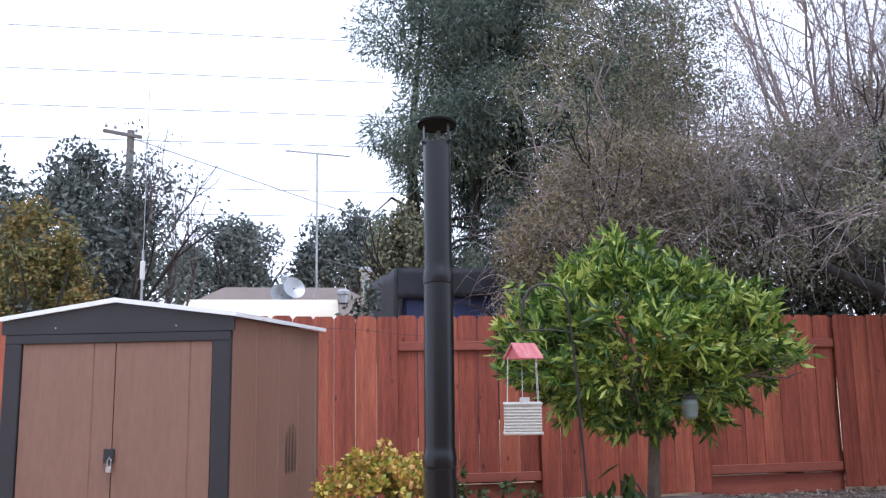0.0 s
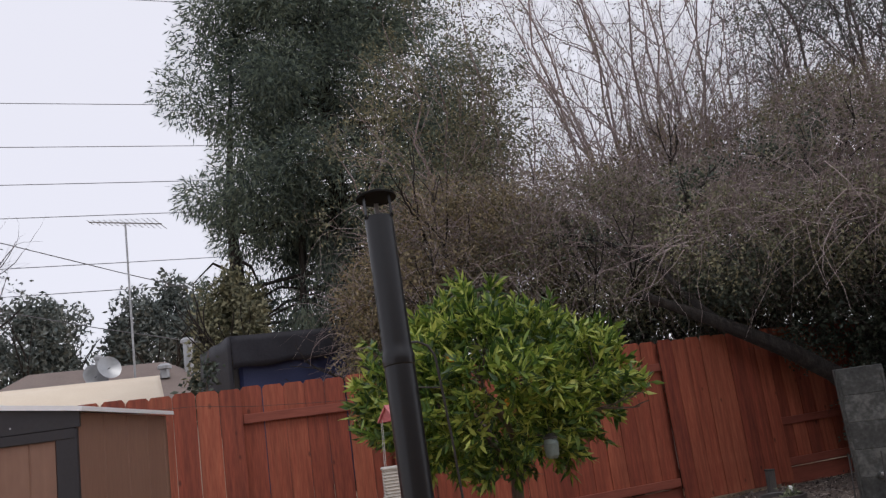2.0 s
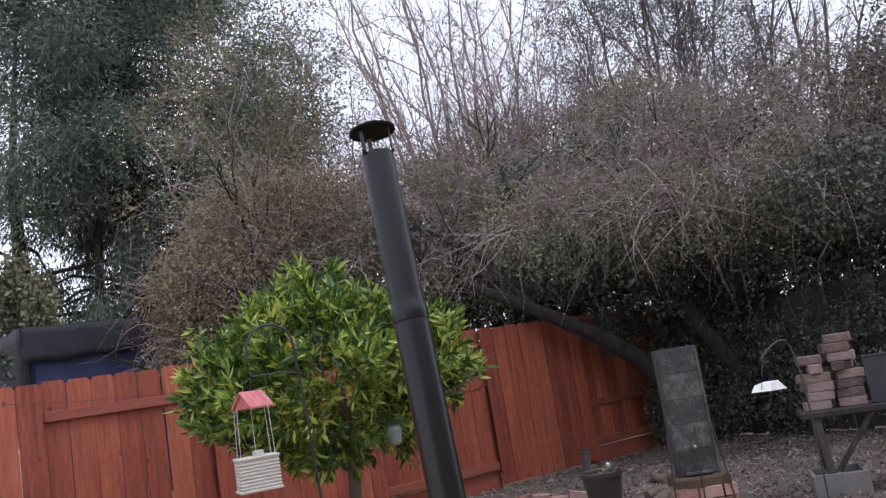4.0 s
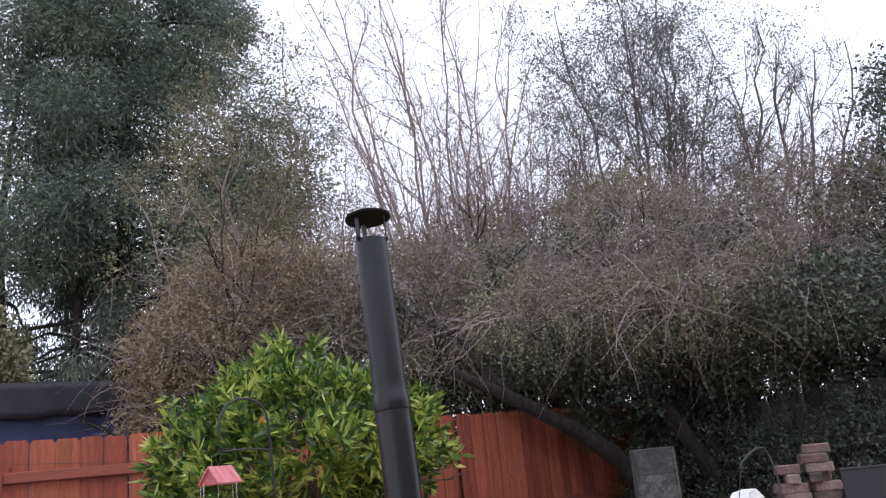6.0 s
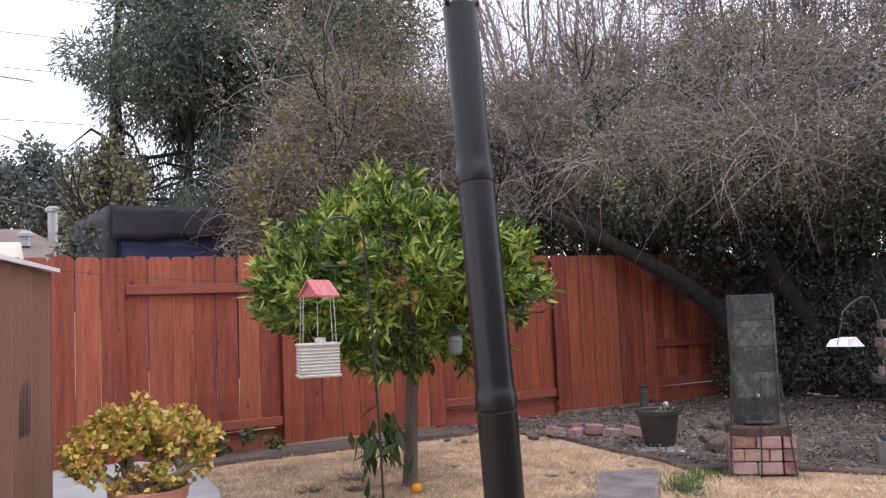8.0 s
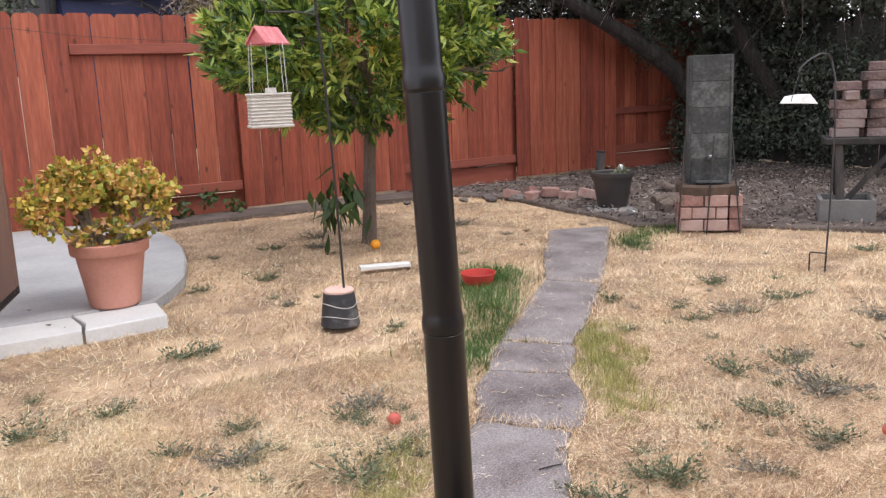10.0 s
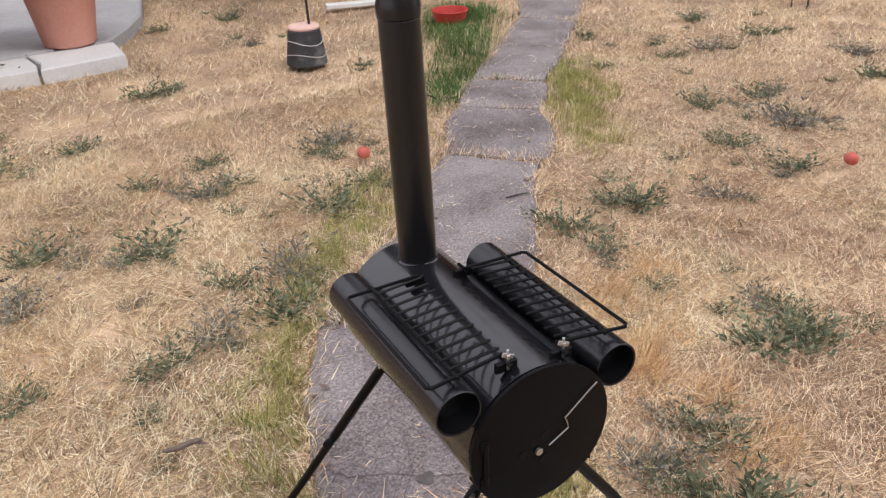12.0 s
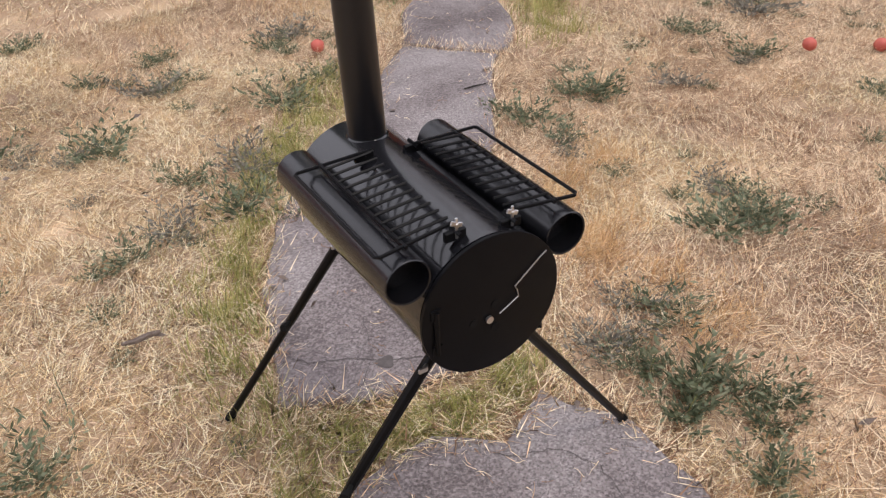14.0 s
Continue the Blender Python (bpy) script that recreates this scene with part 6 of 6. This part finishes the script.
for x, y, z, r, h in ((-1.05, 2.6, 4.5, 0.10, 0.45), (1.95, 2.0, 3.9, 0.16, 1.3), (1.1, 1.5, 4.0, 0.16, 0.3)):
    v = part("vent_pipe", Shape().lathe([(r, 0), (r, h), (r * 1.5, h + 0.02), (r * 1.5, h + 0.12), (r * 0.9, h + 0.2)], 16), GALV, house, "galvanised roof vent", True, pose(x, y, z))
for x, r in ((-1.15, 0.42), (-0.72, 0.40)):
    dish = part("satellite_dish", Shape().lathe([(0.02, 0.0), (r * 0.5, 0.03), (r, 0.12), (r + 0.01, 0.125), (r * 0.5, 0.05), (0.02, 0.02)], 24), GALV, house, "grey satellite dish", True, pose(x, 0.9, 4.2 + 0.25 * (x > -1), 70, 0, 25))
    part("arm", Shape().tube([(0, 0, 0), (0, -0.05, 0.2)], 0.015, 6), GALV, dish)
aerial = thing("tv_aerial", "tall rooftop television aerial on a thin mast", "antenna", m=pose(0.12, 31.2, 0))
part("mast", Shape().tube([(0, 0, 4.0), (-0.02, 0, 9.5)], 0.035, 8), GALV, aerial)
part("boom", Shape().tube([(-1.2, 0.0, 9.62), (1.2, 0, 9.46)], 0.025, 6), GALV, aerial)
for k in range(13):
    x = -1.15 + k * 0.19
    q = 0.3 + 0.04 * k
    part("element", Shape().tube([(x - q * 0.35, -q, 9.61 - 0.055 * (x + 1.3)), (x + q * 0.35, q, 9.61 - 0.055 * (x + 1.3))], 0.012, 4), GALV, aerial)
upole = thing("utility_pole", "grey wooden utility pole with a crossarm", "utility pole", m=pose(-6.3, 30, 0))
part("pole", Shape().tube([(0, 0, 0), (0, 0, 9.85)], [0.16, 0.12], 12), POLE_WOOD, upole, "", True)
part("crossarm", Shape().box((1.3, 0.1, 0.12), (-0.25, -0.1, 9.7), pose(0, 0, 0, 0, 9), 0.01), POLE_WOOD, upole)
for x in (-0.8, -0.5, 0.2):
    part("insulator", Shape().lathe([(0.04, 0), (0.06, 0.06), (0.03, 0.14)], 10), GALV, upole, "", True, pose(x, -0.1, 9.8 - x * 0.15))
whip = thing("whip_antenna", "thin white vertical antenna mast", "antenna", m=pose(-3.1, 16, 0))
part("mast", Shape().tube([(0, 0, 0), (0, 0, 3.6)], 0.022, 8), GALV, whip)
part("coil", Shape().lathe([(0.03, 3.05), (0.045, 3.07), (0.045, 3.38), (0.03, 3.4)], 12), WHITE_PAINT, whip, "white antenna coil", True)
part("whip", Shape().tube([(0, 0, 3.6), (0, 0, 6.6)], 0.007, 6), GALV, whip)
for k, z in enumerate((19.75, 15.16, 13.40, 11.92, 10.63, 8.74, 7.7)):
    w = thing("power_line", "thin dark overhead power line", "cable", "overhead lines")
    pts = [(x, 34, z + 0.00006 * (x + 4) ** 2) for x in range(-60, 90, 10)]
    part("cable", Shape().tube(pts, 0.015, 5), WIRE, w)
for x in (-60, 80):
    tp = thing("utility_pole", "tall grey wooden pole carrying the overhead lines", "utility pole", m=pose(x, 34.1, 0))
    part("pole", Shape().tube([(0, 0, 0), (0, 0, 20.6)], [0.22, 0.14], 12), POLE_WOOD, tp, "", True)
    for z in (19.75, 15.16, 13.40, 11.92):
        part("crossarm", Shape().box((0.12, 0.9, 0.12), (0, -0.1, z + 0.2), None, 0.01), POLE_WOOD, tp)
w = thing("power_line", "thin service cable sloping from the pole", "cable", "overhead lines")
part("cable", Shape().tube([(-6.3, 30, 9.6), (0, 33, 8.1), (9, 38, 6.3)], 0.018, 5), WIRE, w)
w = thing("power_line", "thin service cable sloping from the pole", "cable", "overhead lines")
part("cable", Shape().tube([(-6.3, 30, 7.2), (-1, 34, 6.3), (9, 42, 5.0)], 0.018, 5), WIRE, w)

# ---- house wall behind the camera closes the garden ----
back_wall = part("house_wall", Shape().box((14, 0.25, 3.2), (1.5, -2.6, 1.6), None, 0.01), STUCCO)
tagged(back_wall, "plain beige stucco house wall", "wall", kind="structure")


# ---- lawn: dry blades, green strips, weeds ----
def blades(name, label, x, y, height, width, mat, lean=0.9, z=0.0):
    """Pointed blades; their lie follows a slow noise, so that they mat in locks."""
    n = len(x)
    lock = np.array([noise.noise((float(p) * 3.1, float(q) * 3.1, 8)) for p, q in zip(x, y)])
    a = lock * 4 + RNG.normal(size=n) * 1.5
    ln = height * RNG.uniform(0.45, 1.5, n)
    tilt = np.clip(RNG.normal(lean, 0.25, n), 0.05, 1.5)
    gz = np.array([ground_height(float(p), float(q)) for p, q in zip(x, y)]) + z
    dx, dy, dz = np.cos(a) * np.sin(tilt), np.sin(a) * np.sin(tilt), np.cos(tilt)
    w = width * RNG.uniform(0.6, 1.4, n)
    s = np.stack([-np.sin(a) * w / 2, np.cos(a) * w / 2, np.zeros(n)], 1)
    base = np.stack([x, y, gz + RNG.uniform(-0.004, 0.008, n)], 1)
    tip = base + np.stack([dx, dy, dz], 1) * ln[:, None]
    me = quads_mesh(name, np.stack([base + s, base - s, tip], 1), 3, mat)
    me.normals_split_custom_set_from_vertices(np.repeat(unit(np.array([[0, 0, 1.0]]) + RNG.normal(size=(n, 3)) * 0.75), 3, 0).astype(np.float32))
    return tagged(part(name, me, mat), label, "grass", kind="stuff")


def lawn_points(n, x0, x1, y0, y1, margin=True):
    x, y = RNG.uniform(x0, x1, n), RNG.uniform(y0, y1, n)
    keep = ~in_poly(x, y, BED)
    for poly in SLABS:
        keep &= ~in_poly(x, y, poly)
    keep &= ~((x < 0.48) & (y > 5.17) & (y < 5.5)) & ~in_poly(x, y, [(-5, 5.50)] + arc + [(-5, 8.85)])
    return x[keep], y[keep]


def thin(x, y, size, low, seed):
    """Leaves out blades where a slow noise is low."""
    k = np.array([noise.noise((float(p) / size, float(q) / size, seed)) for p, q in zip(x, y)])
    keep = k + RNG.uniform(-0.25, 0.25, len(x)) > low
    return x[keep], y[keep]


NEAR, FAR, EAST = (-1.6, 2.9, 1.0, 4.2), (-2.4, 6.0, 4.1, 9.0), (2.9, 7.0, 1.2, 4.15)
WEST, SOUTH = (-5.0, -1.5, 0.9, 5.1), (-5.0, 7.0, -2.4, 1.05)
STRAW_LABEL = "matted dry straw-coloured lawn grass"
for (area, many, size, tall, wide) in ((NEAR, 440000, 0.09, 0.037, 0.0016), (FAR, 190000, 0.2, 0.045, 0.0030), (EAST, 110000, 0.2, 0.042, 0.0028),
                                       (WEST, 24000, 0.2, 0.055, 0.005), (SOUTH, 40000, 0.2, 0.055, 0.005)):
    x, y = thin(*lawn_points(many, *area), size, -0.36, 3)
    pale = np.array([noise.noise((float(p) / 0.45, float(q) / 0.45, 21)) for p, q in zip(x, y)]) + np.clip(0.45 - x, -0.8, 0.9) * 0.5 + RNG.normal(size=len(x)) * 0.12 > -0.06
    if area != NEAR:
        pale |= RNG.uniform(size=len(x)) < 0.3
    blades("dry_grass", STRAW_LABEL, x[~pale], y[~pale], tall, wide, STRAW, 1.25)
    blades("dry_grass", "pale yellow matted dry lawn grass", x[pale], y[pale], tall * 1.1, wide, PALE_STRAW, 1.3)
    x, y = thin(*lawn_points(many // 3, *area), size * 4, -0.1, 6)
    blades("dead_thatch", "pinkish brown dead thatch matted under the straw", x, y, tall * 0.8, wide, THATCH, 1.4)
    x, y = thin(*lawn_points(many // 3, *area), size * 3, 0.34, 9)
    blades("dry_tuft", "orange-tan tufts of fine dead grass", x, y, tall * 0.9, wide * 0.75, RUST_GRASS, 0.9)


def stalks(many, area, long):
    """Long pale stalks that lie curved over the matted lawn."""
    x, y = lawn_points(many, *area)
    n = len(x)
    a = RNG.uniform(0, 2 * math.pi, n)
    gz = np.array([ground_height(float(p), float(q)) for p, q in zip(x, y)]) + RNG.uniform(0.004, 0.014, n)
    way = np.stack([np.cos(a), np.sin(a), RNG.uniform(0.05, 0.5, n)], 1)
    me = twig_mesh("dry_stalk", np.stack([x, y, gz], 1), way, RNG.uniform(0.5, 1.4, n) * long, RNG.uniform(0.6, 1.1, n) * 0.0009, STRAW, 0.25, 0.35, 2)
    return tagged(part("dry_stalk", me, STRAW), "long pale dry stalks lying over the lawn", "grass", kind="stuff")


stalks(9000, (-1.3, 2.4, 1.1, 3.6), 0.075)
ex, ey = [], []
for poly in SLABS:
    for k in range(len(poly)):
        (xa, ya), (xb, yb) = poly[k], poly[(k + 1) % len(poly)]
        m_ = int(math.hypot(xb - xa, yb - ya) * 900)
        t = RNG.uniform(0, 1, m_)
        ex += list(xa + (xb - xa) * t + RNG.normal(size=m_) * 0.018)
        ey += list(ya + (yb - ya) * t + RNG.normal(size=m_) * 0.018)
blades("dry_grass", "dry grass creeping over the edges of the path", np.array(ex), np.array(ey), 0.04, 0.0022, STRAW, 1.1, 0.008)


def along(points, n, wide):
    p = np.array(points, float)
    k = RNG.integers(0, len(p) - 1, n)
    t = RNG.uniform(0, 1, (n, 1))
    q = p[k] * (1 - t) + p[k + 1] * t + RNG.normal(size=(n, 2)) * wide
    keep = np.ones(n, bool)
    for poly in SLABS:
        keep &= ~in_poly(q[:, 0], q[:, 1], poly)
    return q[keep, 0], q[keep, 1]


STRIP = "strip of yellow-green grass beside the path"
x, y = along([(-0.10, 1.80), (-0.06, 2.18), (0.06, 2.38), (0.30, 2.72), (0.52, 2.90), (0.75, 3.15)], 11000, 0.06)
x, y = thin(x, y, 0.07, -0.02, 12)
blades("green_grass", STRIP, x, y, 0.042, 0.0024, GRASS, 0.8)
x, y = along([(-0.28, 1.62), (0.0, 1.76), (0.12, 1.70), (0.33, 1.72)], 5200, 0.04)
x, y = thin(x, y, 0.06, -0.08, 13)
blades("green_grass", "tuft of yellow-green grass between path slabs", x, y, 0.035, 0.0024, GRASS, 0.9)
x, y = along([(1.50, 2.95), (1.77, 3.33), (1.96, 3.52), (2.15, 3.86)], 8500, 0.075)
x, y = thin(x, y, 0.1, -0.08, 14)
blades("green_grass", STRIP, x, y, 0.048, 0.003, GRASS, 0.7)
x, y = along([(1.40, 3.75), (1.71, 3.98), (2.05, 4.60), (2.30, 5.00), (2.5, 5.15)], 9000, 0.11)
blades("green_grass", "fresh green grass round the red bowl", x, y, 0.055, 0.0038, CLOVER, 0.7)
x, y = along([(3.72, 5.15), (3.81, 5.34), (4.2, 5.5), (4.6, 5.45)], 1300, 0.08)
blades("green_grass", "green tufts at the end of the path", x, y, 0.05, 0.005, CLOVER, 0.6)
x, y = along([(0.68, 1.55), (0.69, 1.83), (0.71, 1.96), (0.82, 2.16), (1.05, 2.22)], 8000, 0.06)
x, y = thin(x, y, 0.09, -0.02, 15)
blades("dry_tuft", "orange-tan tufts of fine dead grass", x, y, 0.042, 0.0016, RUST_GRASS, 1.0)
# bits of straw blown over the slabs
q = np.concatenate([np.array(poly, float).mean(0) + (np.array(poly, float)[RNG.integers(0, len(poly), 60)] - np.array(poly, float).mean(0)) * RNG.uniform(0.2, 0.97, (60, 1)) for poly in SLABS])
a = RNG.uniform(0, 2 * math.pi, len(q))
me = twig_mesh("path_litter", np.stack([q[:, 0], q[:, 1], np.full(len(q), 0.0125)], 1), np.stack([np.cos(a), np.sin(a), np.full(len(q), 0.02)], 1), RNG.uniform(0.008, 0.035, len(q)), 0.0008, STRAW, 0.0, 0.3, 3)
tagged(part("path_litter", me, STRAW), "bits of straw blown over the path", "litter", kind="stuff")
q = np.stack([np.concatenate([RNG.uniform(-0.5, 1.6, 26), [0.081, 0.64, -0.10, 0.05, -0.05, 0.0]]), np.concatenate([RNG.uniform(1.3, 3.4, 26), [2.105, 1.27, 5.75, 5.45, 5.35, 5.25]]), np.concatenate([np.full(28, 0.014), np.full(4, 0.076)])], 1)
a = RNG.uniform(0, 2 * math.pi, 32)
me = leaf_cloud("dead_leaf", q, 0.03, 0.016, BARK, 0.0, np.stack([np.cos(a), np.sin(a), np.full(32, 0.15)], 1) * 4, 0.3)
tagged(part("dead_leaf", me, BARK), "curled brown leaves dropped on path and lawn", "leaves", kind="stuff")


def weed_mesh(stems, r, h, leaf, mat):
    """Creeping stems that fan out from a root and turn up at their ends, leafy all along."""
    p, out = [], []
    for _ in range(stems):
        a, reach = RNG.uniform(0, 2 * math.pi), r * RNG.uniform(0.35, 1.15)
        rise, curl = h * RNG.uniform(0.3, 1.4), RNG.normal() * 0.7
        for t in np.linspace(0.12, 1, 13):
            b = a + curl * t
            p.append((reach * t * math.cos(b), reach * t * math.sin(b), 0.006 + rise * t * t))
            side = b + RNG.choice((-1.0, 1.0)) * RNG.uniform(0.4, 1.2)
            out.append((math.cos(side), math.sin(side), RNG.uniform(0.2, 0.9)))
    p = np.array(p) + RNG.normal(size=(len(p), 3)) * 0.003
    return leaf_cloud("foliage", p, leaf, leaf * 0.34, mat, 0, np.array(out) * 1.6, 0.35)


WEEDS = []
for k in range(6):
    mat = WEED_DRY if k == 5 else WEED
    w = thing("weed", "low creeping grey-green weed in the dry lawn", "weed", "lawn weeds", m=pose(0.4 * k - 3.2, 3.0 + 0.2 * k, 0))
    part("foliage", weed_mesh(22 + 4 * (k % 3), 0.082 + 0.012 * (k % 3), 0.036, 0.017, mat), mat, w)
    for _ in range(2 + k % 2):
        p = RNG.normal(size=(1, 3)) * np.array([[0.04, 0.04, 0]])
        st = twig_mesh("stem", p, np.array([[0, 0, 1]]) + RNG.normal(size=(1, 3)) * 0.3, np.full(1, 0.075), 0.0015, mat, 0, 0.2, 3)
        part("stem", st, mat, w)
    WEEDS.append(w)
lush = thing("weed", "lush broad-leaved green weed beside the path", "weed", "lawn weeds", m=pose(0.52, 1.50, 0.0, 0, 0, 40) @ Matrix.Diagonal((0.85, 0.85, 0.85, 1)))
part("foliage", weed_mesh(27, 0.115, 0.045, 0.025, LUSH), LUSH, lush)
part("stem", twig_mesh("stem", np.zeros((1, 3)), np.array([[0.3, -0.2, 1.0]]), np.full(1, 0.08), 0.0012, GRASS, 0, 0.2, 4), GRASS, lush, "thin yellow-green flower stalk")
for x, y, q in ((0.45, 1.46, 0.7), (0.60, 1.38, 0.6), (0.45, 1.29, 0.6), (0.53, 1.36, 0.5), (0.48, 1.57, 0.5), (0.56, 1.44, 0.55)):
    w = copy_thing(lush, pose(x, y, 0.0, 0, 0, x * 900))
    w.scale = (q, q, q)
SPOTS = [(0.80, 3.58, 1.2), (0.70, 3.52, 0.9), (0.36, 3.68, 0.8), (0.09, 3.63, 0.9), (0.23, 3.42, 1.2), (0.34, 3.46, 0.8), (0.52, 3.08, 1.2), (-0.02, 3.08, 1.2), (0.26, 2.78, 1.3),
         (0.10, 2.78, 0.9), (0.14, 2.57, 1.2), (0.20, 2.62, 0.9), (-0.02, 2.58, 1.0), (-0.14, 2.53, 0.9), (1.91, 2.65, 0.8), (1.88, 2.40, 1.1), (1.52, 2.41, 1.0), (1.29, 2.53, 1.2),
         (1.02, 2.52, 1.4), (1.00, 2.35, 0.9), (1.10, 1.93, 0.9), (0.97, 1.80, 1.4), (1.05, 1.76, 1.0), (0.63, 1.66, 1.1), (0.47, 1.68, 0.9), (-0.48, 2.02, 1.2), (1.92, 1.98, 0.9),
         (-0.32, 3.26, 1.2), (-0.40, 2.98, 1.0), (-0.47, 2.57, 0.8), (0.72, 3.18, 0.9)]
SPOTS2 = [(1.25, 5.92, 1.1), (1.16, 5.26, 0.7), (1.40, 4.46, 0.9), (0.41, 4.66, 1.3), (2.73, 3.84, 0.9), (2.88, 3.63, 1.3), (3.23, 3.62, 1.0), (3.03, 2.85, 1.2), (2.16, 3.02, 1.2), (2.22, 2.67, 1.5),
          (1.89, 2.71, 0.9), (-0.02, 4.12, 0.8), (0.52, 4.67, 1.0), (3.35, 6.84, 1.2), (2.58, 4.20, 1.0), (2.69, 3.66, 0.9), (3.24, 4.07, 1.0), (2.13, 7.13, 1.3), (1.7, 6.9, 1.0), (-0.32, 4.09, 1.3),
          (2.42, 2.96, 1.2), (3.29, 3.10, 1.1), (4.69, 4.03, 1.2), (3.75, 5.2, 1.2), (0.84, 5.89, 0.9), (1.97, 6.7, 1.2)]
wr = random.Random(9)
for k, (x, y, q) in enumerate(SPOTS + SPOTS2):
    for rep in range(2):
        f = q * (wr.uniform(0.85, 1.1) if rep == 0 else wr.uniform(0.4, 0.75))
        dx, dy = (wr.uniform(-0.1, 0.1) * q, wr.uniform(-0.08, 0.08) * q) if rep else (0, 0)
        w = copy_thing(WEEDS[5 if (k + rep) % 4 == 0 else (k + 2 * rep) % 5], pose(x + dx, y + dy, ground_height(x, y), 0, 0, wr.uniform(0, 360)))
        w.scale = (f, f, f)
for k in range(120):
    x, y = (wr.uniform(-1.5, 4.2), wr.uniform(2.0, 7.5)) if k % 2 else (wr.uniform(-1.2, 2.6), wr.uniform(1.5, 3.8))
    px, py = np.array([x]), np.array([y])
    if any(in_poly(px, py, poly)[0] for poly in SLABS) or in_poly(px, py, BED)[0] or (x < 1.1 and y > 5.0):
        continue
    w = copy_thing(WEEDS[k % 6], pose(x, y, ground_height(x, y), 0, 0, wr.uniform(0, 360)))
    q = wr.uniform(0.3, 0.6)
    w.scale = (q, q, q)
